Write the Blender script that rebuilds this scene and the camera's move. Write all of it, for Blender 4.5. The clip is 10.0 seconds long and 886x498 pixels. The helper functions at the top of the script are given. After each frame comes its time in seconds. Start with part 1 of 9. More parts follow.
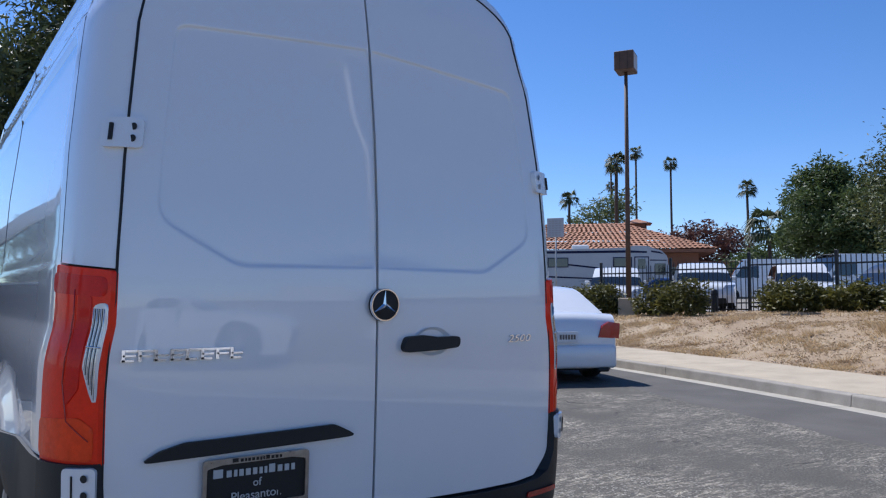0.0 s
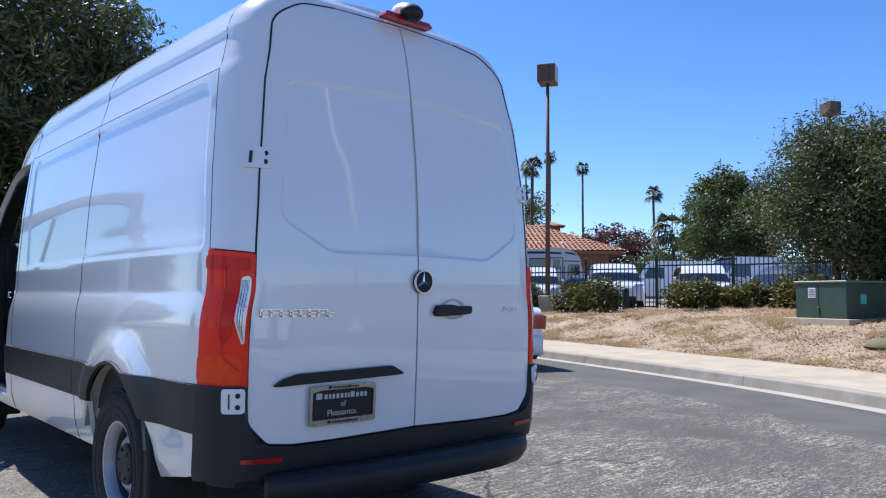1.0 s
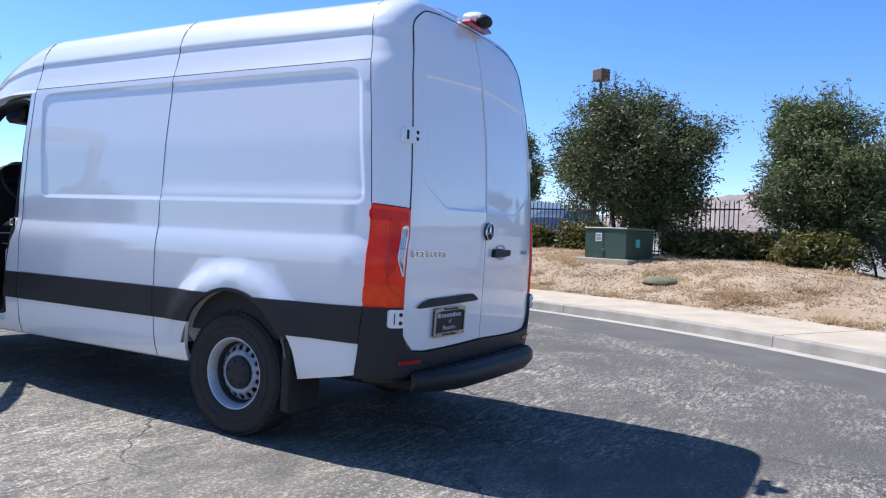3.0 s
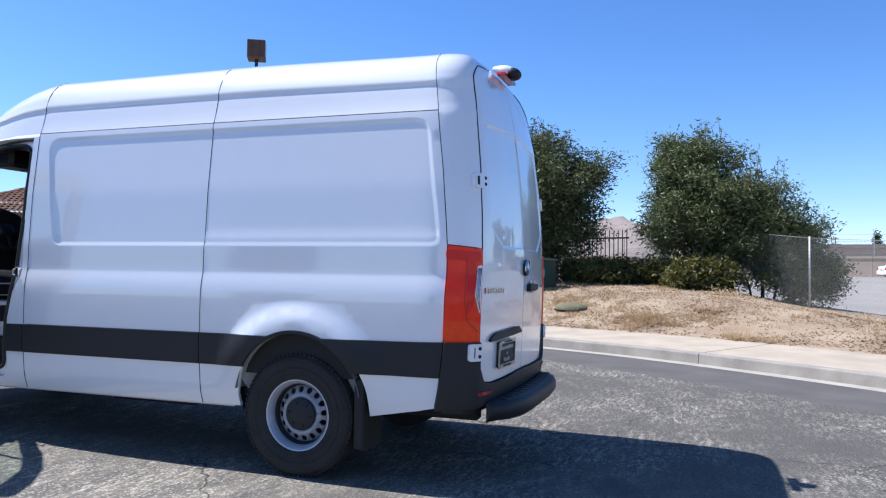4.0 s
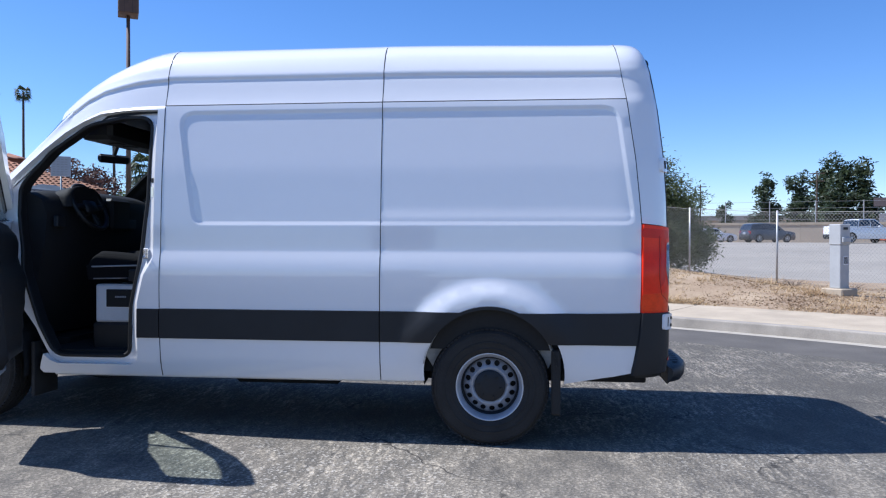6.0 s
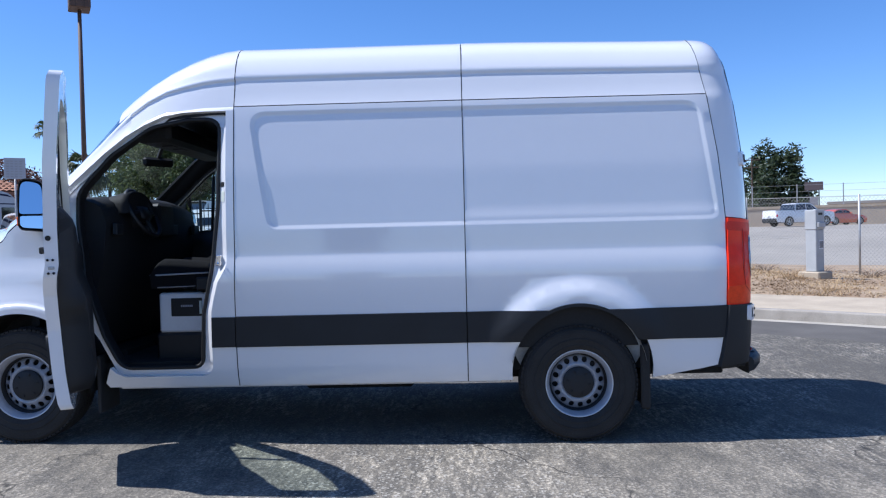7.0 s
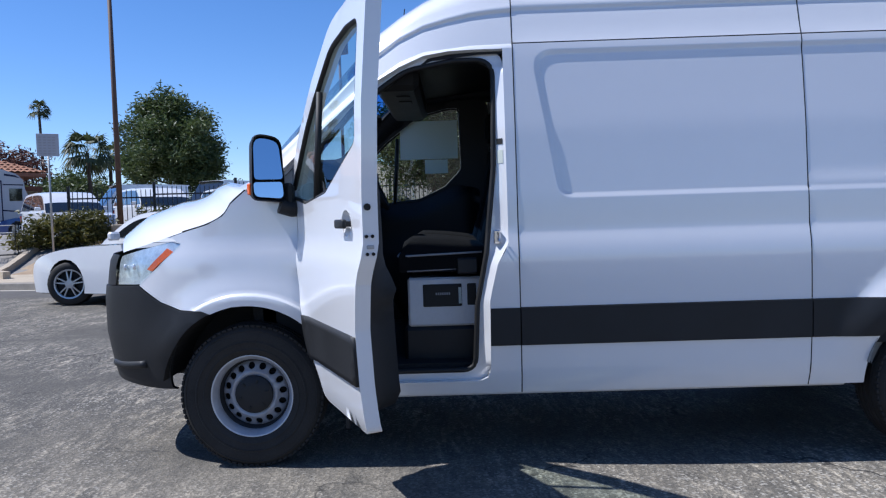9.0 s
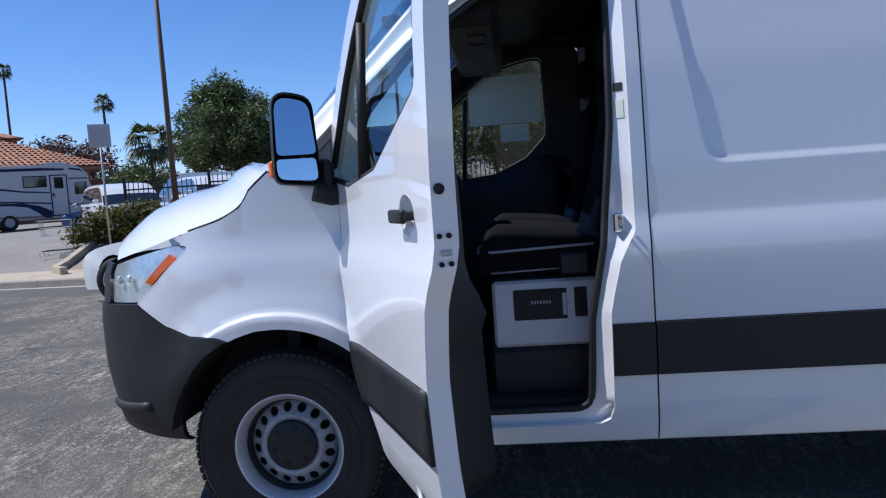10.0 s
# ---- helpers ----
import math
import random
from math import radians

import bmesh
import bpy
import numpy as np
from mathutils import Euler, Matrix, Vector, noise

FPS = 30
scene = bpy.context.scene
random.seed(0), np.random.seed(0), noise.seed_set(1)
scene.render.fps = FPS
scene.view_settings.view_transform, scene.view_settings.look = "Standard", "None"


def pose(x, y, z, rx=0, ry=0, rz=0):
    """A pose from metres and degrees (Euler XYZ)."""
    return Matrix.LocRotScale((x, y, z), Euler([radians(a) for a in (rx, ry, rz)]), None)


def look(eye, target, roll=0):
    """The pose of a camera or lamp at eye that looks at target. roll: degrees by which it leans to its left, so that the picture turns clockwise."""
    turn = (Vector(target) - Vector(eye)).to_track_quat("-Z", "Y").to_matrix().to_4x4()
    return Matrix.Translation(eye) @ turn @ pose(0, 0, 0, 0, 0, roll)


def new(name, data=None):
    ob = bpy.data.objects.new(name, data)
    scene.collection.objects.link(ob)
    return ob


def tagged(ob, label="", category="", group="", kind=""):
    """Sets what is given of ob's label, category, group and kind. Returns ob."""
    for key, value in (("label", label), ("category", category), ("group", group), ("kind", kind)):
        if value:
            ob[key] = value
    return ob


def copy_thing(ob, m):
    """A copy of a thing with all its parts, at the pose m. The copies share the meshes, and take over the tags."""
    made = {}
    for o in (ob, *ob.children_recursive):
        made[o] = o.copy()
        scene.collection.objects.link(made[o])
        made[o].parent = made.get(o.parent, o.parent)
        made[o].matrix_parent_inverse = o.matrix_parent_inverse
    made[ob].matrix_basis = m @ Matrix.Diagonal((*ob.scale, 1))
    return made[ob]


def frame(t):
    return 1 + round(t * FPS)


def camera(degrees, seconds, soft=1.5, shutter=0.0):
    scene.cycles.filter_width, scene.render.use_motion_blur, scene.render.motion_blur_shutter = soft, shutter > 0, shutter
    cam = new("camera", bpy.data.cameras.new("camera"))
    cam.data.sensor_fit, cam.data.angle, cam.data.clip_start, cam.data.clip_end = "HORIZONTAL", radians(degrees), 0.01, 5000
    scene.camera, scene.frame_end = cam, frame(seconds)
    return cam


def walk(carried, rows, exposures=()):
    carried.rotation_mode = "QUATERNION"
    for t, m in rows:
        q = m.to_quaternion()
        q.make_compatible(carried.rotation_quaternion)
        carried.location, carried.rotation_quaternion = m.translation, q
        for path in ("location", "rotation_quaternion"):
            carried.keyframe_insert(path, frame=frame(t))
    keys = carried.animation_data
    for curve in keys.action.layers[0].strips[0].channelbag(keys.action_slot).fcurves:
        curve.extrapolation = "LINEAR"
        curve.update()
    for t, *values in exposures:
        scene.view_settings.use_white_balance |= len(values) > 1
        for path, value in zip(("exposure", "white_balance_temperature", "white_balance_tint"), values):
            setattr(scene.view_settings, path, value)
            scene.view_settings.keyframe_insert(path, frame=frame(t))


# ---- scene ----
cam = camera(61.0, 10.0, soft=1.2)
PATH = [
    (0, (-1.318, -3.442, 1.34), (-0.164, -1.814, 1.469), 0.2),
    (0.5, (-1.815, -3.748, 1.271), (-0.611, -2.157, 1.402), -0.6),
    (1, (-2.329, -3.972, 1.238), (-0.998, -2.485, 1.368), 0.5),
    (1.5, (-2.881, -4.032, 1.253), (-1.447, -2.645, 1.384), 1.1),
    (2, (-3.393, -4.001, 1.265), (-1.905, -2.666, 1.254), -0.0),
    (2.5, (-3.947, -3.765, 1.296), (-2.342, -2.572, 1.296), -1.7),
    (2.7, (-4.096, -3.611, 1.274), (-2.432, -2.503, 1.236), 0.9),
    (3.8, (-4.96, -2.588, 1.298), (-3.098, -1.858, 1.334), 0.6),
    (4, (-5.081, -2.4, 1.28), (-3.197, -1.732, 1.34), 0.8),
    (4.5, (-5.293, -1.883, 1.285), (-3.365, -1.353, 1.346), 1.4),
    (5, (-5.597, -1.357, 1.312), (-3.645, -0.924, 1.345), 1.2),
    (5.5, (-5.691, -0.853, 1.313), (-3.713, -0.563, 1.255), -0.8),
    (5.7, (-5.77, -0.57, 1.308), (-3.785, -0.323, 1.302), 0.5),
    (6.8, (-5.88, 0.511, 1.38), (-3.884, 0.609, 1.299), -1.6),
    (7, (-5.857, 0.728, 1.372), (-3.859, 0.784, 1.332), -1.4),
    (7.5, (-5.821, 1.232, 1.378), (-3.821, 1.261, 1.352), -0.4),
    (8, (-5.637, 1.74, 1.379), (-3.639, 1.772, 1.289), -2.9),
    (8.5, (-5.326, 2.245, 1.377), (-3.329, 2.319, 1.285), -3.4),
    (9, (-4.904, 2.567, 1.365), (-2.907, 2.598, 1.271), -1.8),
    (9.5, (-4.372, 2.734, 1.354), (-2.379, 2.869, 1.24), -2.1),
    (10, (-3.794, 2.726, 1.388), (-1.809, 2.919, 1.241), -4.1),
]
walk(cam, [(t, look(eye, target, roll)) for t, eye, target, roll in PATH],
     exposures=[(0.0, 0.20, 5580, 19), (1.0, 0.58, 5620, 19), (2.5, 0.72, 5600, 20), (5.5, 0.54, 5500, 20), (7.5, 0.44, 5430, 20), (9.5, 0.19, 5480, 20), (10.0, 0.12, 5500, 20)])

# ---------------------------------------------------------------- light
SUN_EL, SUN_AZ = 55.0, -1.0          # degrees; azimuth from +y towards +x
world = bpy.data.worlds.new("sky")
scene.world = world
world.use_nodes = True
_wn = world.node_tree.nodes
_sky = _wn.new("ShaderNodeTexSky")
_sky.sky_type = "NISHITA"
_sky.sun_disc = False
_sky.sun_elevation = radians(SUN_EL)
_sky.sun_rotation = radians(SUN_AZ)
_sky.air_density, _sky.dust_density, _sky.ozone_density, _sky.altitude = 0.95, 0.3, 2.0, 1200
_wn["Background"].inputs["Strength"].default_value = 0.110
_hs = _wn.new("ShaderNodeHueSaturation")
_hs.inputs["Saturation"].default_value = 1.20
world.node_tree.links.new(_sky.outputs["Color"], _hs.inputs["Color"])
world.node_tree.links.new(_hs.outputs["Color"], _wn["Background"].inputs["Color"])
sun = new("sun", bpy.data.lights.new("sun", "SUN"))
sun.data.energy, sun.data.angle, sun.data.color = 5.0, radians(0.53), (1.0, 0.955, 0.80)
_a, _e = radians(SUN_AZ), radians(SUN_EL)
SUN_DIR = Vector((math.sin(_a) * math.cos(_e), math.cos(_a) * math.cos(_e), math.sin(_e)))
sun.matrix_world = look(SUN_DIR * 60, (0, 0, 0))

# ---------------------------------------------------------------- materials


def mat(name, base, rough=0.5, metal=0.0, vary=0.12, scale=6.0, fine=60.0, bump=0.0, bump_scale=None, coat=0.0, spec=0.5,
        rough_vary=0.1, tint=None):
    """A surface: base colour varied at two scales, roughness varied, fine relief."""
    m = bpy.data.materials.new(name)
    m.use_nodes = True
    n, l = m.node_tree.nodes, m.node_tree.links
    b = n["Principled BSDF"]
    tc = n.new("ShaderNodeTexCoord")
    n1 = n.new("ShaderNodeTexNoise")
    n1.inputs["Scale"].default_value, n1.inputs["Detail"].default_value = scale, 5
    n2 = n.new("ShaderNodeTexNoise")
    n2.inputs["Scale"].default_value, n2.inputs["Detail"].default_value = fine, 3
    for k in (n1, n2):
        l.new(tc.outputs["Object"], k.inputs["Vector"])
    add = n.new("ShaderNodeMath")
    add.operation = "MULTIPLY_ADD"
    add.inputs[1].default_value = 0.6
    l.new(n1.outputs["Fac"], add.inputs[0])
    half = n.new("ShaderNodeMath")
    half.operation = "MULTIPLY"
    half.inputs[1].default_value = 0.4
    l.new(n2.outputs["Fac"], half.inputs[0])
    l.new(half.outputs[0], add.inputs[2])
    ramp = n.new("ShaderNodeMapRange")
    ramp.inputs["From Min"].default_value, ramp.inputs["From Max"].default_value = 0.32, 0.68
    l.new(add.outputs[0], ramp.inputs["Value"])
    mix = n.new("ShaderNodeMix")
    mix.data_type = "RGBA"
    other = tint if tint else tuple(c * (1 - vary) for c in base)
    mix.inputs[6].default_value = (*other, 1)
    mix.inputs[7].default_value = (*(tuple(min(1, c * (1 + vary * 0.5)) for c in base) if not tint else base), 1)
    l.new(ramp.outputs[0], mix.inputs[0])
    l.new(mix.outputs[2], b.inputs["Base Color"])
    rr = n.new("ShaderNodeMapRange")
    rr.inputs["To Min"].default_value, rr.inputs["To Max"].default_value = max(0.01, rough - rough_vary * rough), min(1, rough + rough_vary * rough)
    l.new(n1.outputs["Fac"], rr.inputs["Value"])
    l.new(rr.outputs[0], b.inputs["Roughness"])
    b.inputs["Metallic"].default_value = metal
    b.inputs["Specular IOR Level"].default_value = spec
    b.inputs["Coat Weight"].default_value = coat
    b.inputs["Coat Roughness"].default_value = 0.03
    if bump:
        bp = n.new("ShaderNodeBump")
        bp.inputs["Strength"].default_value = bump
        bp.inputs["Distance"].default_value = 0.01
        if bump_scale:
            n3 = n.new("ShaderNodeTexNoise")
            n3.inputs["Scale"].default_value, n3.inputs["Detail"].default_value = bump_scale, 4
            l.new(tc.outputs["Object"], n3.inputs["Vector"])
            l.new(n3.outputs["Fac"], bp.inputs["Height"])
        else:
            l.new(n2.outputs["Fac"], bp.inputs["Height"])
        l.new(bp.outputs["Normal"], b.inputs["Normal"])
    return m


def glass(name, tint=(0.9, 0.95, 0.95), rough=0.0):
    m = bpy.data.materials.new(name)
    m.use_nodes = True
    n, l = m.node_tree.nodes, m.node_tree.links
    n.remove(n["Principled BSDF"])
    tr, gl, mx, fr = n.new("ShaderNodeBsdfTransparent"), n.new("ShaderNodeBsdfGlossy"), n.new("ShaderNodeMixShader"), n.new("ShaderNodeLayerWeight")
    tr.inputs["Color"].default_value = (*tint, 1)
    gl.inputs["Roughness"].default_value = rough
    pw = n.new("ShaderNodeMath")
    pw.operation = "POWER"
    pw.inputs[1].default_value = 4.5
    l.new(fr.outputs["Facing"], pw.inputs[0])
    ma = n.new("ShaderNodeMath")
    ma.operation = "MULTIPLY_ADD"
    ma.inputs[1].default_value, ma.inputs[2].default_value = 0.9, 0.06
    l.new(pw.outputs[0], ma.inputs[0])
    l.new(ma.outputs[0], mx.inputs[0])
    l.new(tr.outputs[0], mx.inputs[1])
    l.new(gl.outputs[0], mx.inputs[2])
    l.new(mx.outputs[0], n["Material Output"].inputs["Surface"])
    return m


def leaf_mat(name, dark, light, rough=0.55):
    m = bpy.data.materials.new(name)
    m.use_nodes = True
    n, l = m.node_tree.nodes, m.node_tree.links
    b = n["Principled BSDF"]
    g = n.new("ShaderNodeNewGeometry")
    tc = n.new("ShaderNodeTexCoord")
    ns = n.new("ShaderNodeTexNoise")
    ns.inputs["Scale"].default_value = 1.1
    l.new(tc.outputs["Object"], ns.inputs["Vector"])
    md = n.new("ShaderNodeMath")
    md.operation = "MULTIPLY_ADD"
    md.inputs[1].default_value = 0.45
    l.new(g.outputs["Random Per Island"], md.inputs[0])
    mr = n.new("ShaderNodeMapRange")
    mr.inputs["From Min"].default_value, mr.inputs["From Max"].default_value, mr.inputs["To Max"].default_value = 0.3, 0.7, 0.55
    l.new(ns.outputs["Fac"], mr.inputs["Value"])
    l.new(mr.outputs[0], md.inputs[2])
    mx = n.new("ShaderNodeMix")
    mx.data_type = "RGBA"
    mx.inputs[6].default_value, mx.inputs[7].default_value = (*dark, 1), (*light, 1)
    l.new(md.outputs[0], mx.inputs[0])
    l.new(mx.outputs[2], b.inputs["Base Color"])
    b.inputs["Roughness"].default_value = rough
    tl = n.new("ShaderNodeBsdfTranslucent")
    l.new(mx.outputs[2], tl.inputs["Color"])
    ms = n.new("ShaderNodeMixShader")
    ms.inputs[0].default_value = 0.3
    l.new(b.outputs[0], ms.inputs[1])
    l.new(tl.outputs[0], ms.inputs[2])
    l.new(ms.outputs[0], n["Material Output"].inputs["Surface"])
    return m


PAINT = mat("white_car_paint", (0.78, 0.78, 0.785), 0.25, vary=0.015, scale=1.2, fine=9, coat=1.0, rough_vary=0.15)
PAINT.node_tree.nodes["Principled BSDF"].inputs["Coat IOR"].default_value = 1.62
TRIM = mat("grey_moulded_plastic", (0.019, 0.020, 0.022), 0.5, vary=0.25, scale=4, fine=400, bump=0.12, spec=0.32)
RUBBER = mat("tyre_rubber", (0.030, 0.028, 0.026), 0.72, vary=0.4, scale=7, fine=120, bump=0.08, spec=0.28)
BLACK = mat("black_interior_plastic", (0.010, 0.010, 0.011), 0.55, vary=0.3, scale=8, fine=300, bump=0.1)
SEAL = mat("black_rubber_seal", (0.008, 0.008, 0.008), 0.6, vary=0.2)
DASH = mat("dull_black_dashboard", (0.015, 0.015, 0.016), 0.75, vary=0.3, scale=9, fine=400, bump=0.15, spec=0.3)
FABRIC = mat("black_seat_cloth", (0.008, 0.008, 0.009), 0.95, vary=0.3, scale=12, fine=500, bump=0.3, spec=0.15)
PIPING = mat("grey_seat_piping", (0.35, 0.35, 0.36), 0.7)
STEEL = mat("silver_wheel_paint", (0.36, 0.37, 0.40), 0.4, metal=0.25, vary=0.15, scale=9)
CHROME = mat("chrome", (0.75, 0.75, 0.77), 0.12, metal=1.0, vary=0.05)
MIRROR = mat("mirror_glass", (0.85, 0.88, 0.9), 0.02, metal=1.0, vary=0.0)
UNDER = mat("underbody_black", (0.012, 0.012, 0.012), 0.8, vary=0.4)
FLANGE = mat("grey_arch_lining", (0.27, 0.265, 0.24), 0.8, vary=0.3, scale=8, bump=0.2)
GLASS = glass("clear_window_glass")
DOORGLASS = glass("green_tinted_glass", (0.72, 0.82, 0.77))
RED = mat("red_lens", (0.98, 0.034, 0.006), 0.4, vary=0.16, scale=14, fine=90, coat=0.3, spec=0.12, bump=0.2, bump_scale=26)
DEEPRED = mat("deep_red_lens", (0.72, 0.014, 0.005), 0.4, vary=0.16, scale=16, fine=120, coat=0.3, spec=0.12, bump=0.25, bump_scale=40)
LOWRED = mat("orange_red_lens", (0.98, 0.065, 0.008), 0.4, vary=0.2, scale=22, fine=70, coat=0.3, spec=0.12, bump=0.3, bump_scale=30)
DARKRED = mat("dark_red_lens", (0.40, 0.008, 0.006), 0.2, vary=0.2, coat=0.5)
CLEARLENS = mat("clear_ribbed_lens", (0.66, 0.68, 0.72), 0.15, metal=0.25, vary=0.12, scale=12, coat=1.0)
HEADLENS = mat("chrome_reflector", (0.82, 0.83, 0.85), 0.3, metal=0.55, vary=0.3, scale=14, fine=60, bump=0.35, bump_scale=18, coat=1.0)
AMBER = mat("amber_lens", (0.88, 0.14, 0.006), 0.4, vary=0.2, coat=0.1, spec=0.2)
PAPER = leaf_mat("paper_label", (0.74, 0.79, 0.70), (0.80, 0.84, 0.76), 0.8)
WHITEP = mat("white_plastic", (0.7, 0.7, 0.7), 0.5, vary=0.06)
CONCRETE = mat("pale_concrete", (0.44, 0.37, 0.275), 0.9, spec=0.25, vary=0.22, scale=2.2, fine=90, bump=0.25)
# greyer than the gutter: the shade on the kerb face is put into the colour
KERBSTONE = mat("shaded_kerb_concrete", (0.33, 0.30, 0.255), 0.9, spec=0.25, vary=0.3, scale=3.0, fine=80, bump=0.3)
GUTTER = mat("gutter_concrete", (0.42, 0.385, 0.32), 0.9, spec=0.25, vary=0.25, scale=3.0, fine=80, bump=0.25)
IRON = mat("black_painted_iron", (0.015, 0.015, 0.016), 0.5, vary=0.3)
GALV = mat("galvanised_steel", (0.42, 0.42, 0.41), 0.5, metal=0.5, vary=0.2, scale=12)
GREENBOX = mat("green_painted_steel", (0.035, 0.065, 0.045), 0.45, vary=0.25, scale=3, fine=60)
BARK = mat("bark", (0.09, 0.065, 0.045), 0.95, vary=0.5, scale=9, fine=50, bump=0.6, bump_scale=25)
RUSTPOLE = mat("weathered_brown_pole", (0.11, 0.065, 0.045), 0.7, vary=0.35, scale=5, fine=60)
TILE = mat("terracotta_roof_tile", (0.42, 0.20, 0.115), 0.85, vary=0.4, scale=1.2, fine=20)
STUCCO = mat("brown_stucco", (0.26, 0.12, 0.075), 0.9, vary=0.2, scale=2, fine=90, bump=0.2)
OAK = leaf_mat("oak_leaves", (0.016, 0.028, 0.009), (0.155, 0.175, 0.06))
BRIGHT = leaf_mat("bright_leaves", (0.028, 0.052, 0.013), (0.130, 0.165, 0.048))
WILLOW = leaf_mat("long_green_leaves", (0.04, 0.062, 0.02), (0.21, 0.24, 0.09))
HEDGE = leaf_mat("hedge_leaves", (0.022, 0.032, 0.008), (0.20, 0.18, 0.035))
PALMLEAF = leaf_mat("palm_fronds", (0.03, 0.045, 0.015), (0.10, 0.12, 0.05))
PURPLE = leaf_mat("purple_leaves", (0.05, 0.02, 0.018), (0.15, 0.07, 0.05))
FIR = leaf_mat("dark_conifer_needles", (0.018, 0.034, 0.016), (0.07, 0.10, 0.045))
STRAW = leaf_mat("dry_grass_blades", (0.33, 0.22, 0.12), (0.60, 0.46, 0.27), 0.8)
TWIG = mat("bare_twigs", (0.16, 0.12, 0.09), 0.9, vary=0.3)


def asphalt():
    m = mat("aged_asphalt", (0.16, 0.155, 0.145), 0.9, vary=0.3)
    n, l = m.node_tree.nodes, m.node_tree.links
    b = n["Principled BSDF"]
    for k in list(n):
        if k.bl_idname not in ("ShaderNodeBsdfPrincipled", "ShaderNodeOutputMaterial"):
            n.remove(k)
    tc = n.new("ShaderNodeTexCoord")

    def noise_tex(scale, detail=4, stretch=None, rough=0.55):
        k = n.new("ShaderNodeTexNoise")
        k.inputs["Scale"].default_value, k.inputs["Detail"].default_value, k.inputs["Roughness"].default_value = scale, detail, rough
        if stretch:
            mp = n.new("ShaderNodeMapping")
            mp.inputs["Scale"].default_value = stretch
            mp.inputs["Rotation"].default_value = (0, 0, radians(-18))
            l.new(tc.outputs["Object"], mp.inputs["Vector"])
            l.new(mp.outputs[0], k.inputs["Vector"])
        else:
            l.new(tc.outputs["Object"], k.inputs["Vector"])
        return k.outputs["Fac"]

    def rng(v, a, c, lo=0.0, hi=1.0):
        k = n.new("ShaderNodeMapRange")
        for s, x in (("From Min", a), ("From Max", c), ("To Min", lo), ("To Max", hi)):
            k.inputs[s].default_value = x
        l.new(v, k.inputs["Value"])
        return k.outputs[0]

    def mixc(f, a, c):
        k = n.new("ShaderNodeMix")
        k.data_type = "RGBA"
        l.new(f, k.inputs[0])
        for i, v in ((6, a), (7, c)):
            if isinstance(v, tuple):
                k.inputs[i].default_value = (*v, 1)
            else:
                l.new(v, k.inputs[i])
        return k.outputs[2]

    def mul(a, c):
        k = n.new("ShaderNodeMath")
        k.operation = "MULTIPLY"
        l.new(a, k.inputs[0])
        if isinstance(c, float):
            k.inputs[1].default_value = c
        else:
            l.new(c, k.inputs[1])
        return k.outputs[0]

    # dark binder against pale worn aggregate, broken up in patches drawn out along the traffic
    big = rng(noise_tex(0.55, 5), 0.38, 0.60, 0.0, 1.0)
    worn = rng(noise_tex(6.0, 6, (1.0, 4.2, 1.0), 0.66), 0.46, 0.62)
    coarse = rng(noise_tex(1.7, 5, (1.0, 2.0, 1.0), 0.65), 0.40, 0.58, 0.05, 1.0)
    grit = rng(noise_tex(60, 4, None, 0.7), 0.36, 0.64)
    vor = n.new("ShaderNodeTexVoronoi")
    vor.inputs["Scale"].default_value = 75
    l.new(tc.outputs["Object"], vor.inputs["Vector"])
    sep = n.new("ShaderNodeSeparateColor")
    l.new(vor.outputs["Color"], sep.inputs[0])
    stone = rng(sep.outputs[0], 0.45, 1.0)
    pale = mixc(stone, (0.250, 0.222, 0.174), (0.60, 0.530, 0.415))
    dark = mixc(grit, (0.060, 0.056, 0.050), (0.135, 0.126, 0.109))
    col = mixc(mul(mul(worn, coarse), big), dark, pale)
    # the road is patchily paler on the near side of the van than along the kerb
    sx = n.new("ShaderNodeSeparateXYZ")
    l.new(tc.outputs["Object"], sx.inputs[0])
    lane = mul(rng(sx.outputs[0], 0.5, -2.5), rng(noise_tex(1.9, 7, (1.0, 2.0, 1.0), 0.72), 0.40, 0.58, 0.1, 1.0))
    col = mixc(mul(lane, 0.55), col, pale)
    specks = mul(rng(sep.outputs[1], 0.86, 0.93), big)
    col = mixc(mul(specks, 0.55), col, (0.5, 0.47, 0.41))
    # hair cracks
    wv = n.new("ShaderNodeTexVoronoi")
    wv.feature = "DISTANCE_TO_EDGE"
    wv.inputs["Scale"].default_value = 0.42
    warp = n.new("ShaderNodeTexNoise")
    warp.inputs["Scale"].default_value, warp.inputs["Detail"].default_value = 1.6, 6
    l.new(tc.outputs["Object"], warp.inputs["Vector"])
    va = n.new("ShaderNodeVectorMath")
    va.operation = "MULTIPLY_ADD"
    va.inputs[1].default_value = (1.1, 1.1, 0)
    l.new(warp.outputs["Color"], va.inputs[0])
    l.new(tc.outputs["Object"], va.inputs[2])
    l.new(va.outputs[0], wv.inputs["Vector"])
    crack = mul(rng(wv.outputs["Distance"], 0.0, 0.006, 1.0, 0.0), rng(noise_tex(0.6, 2), 0.42, 0.55))
    col = mixc(crack, col, (0.03, 0.029, 0.028))
    l.new(col, b.inputs["Base Color"])
    b.inputs["Roughness"].default_value = 0.9
    b.inputs["Specular IOR Level"].default_value = 0.2
    bp = n.new("ShaderNodeBump")
    bp.inputs["Strength"].default_value, bp.inputs["Distance"].default_value = 0.55, 0.006
    hs = n.new("ShaderNodeMath")
    hs.operation = "ADD"
    l.new(mul(grit, 0.6), hs.inputs[0])
    l.new(vor.outputs["Distance"], hs.inputs[1])
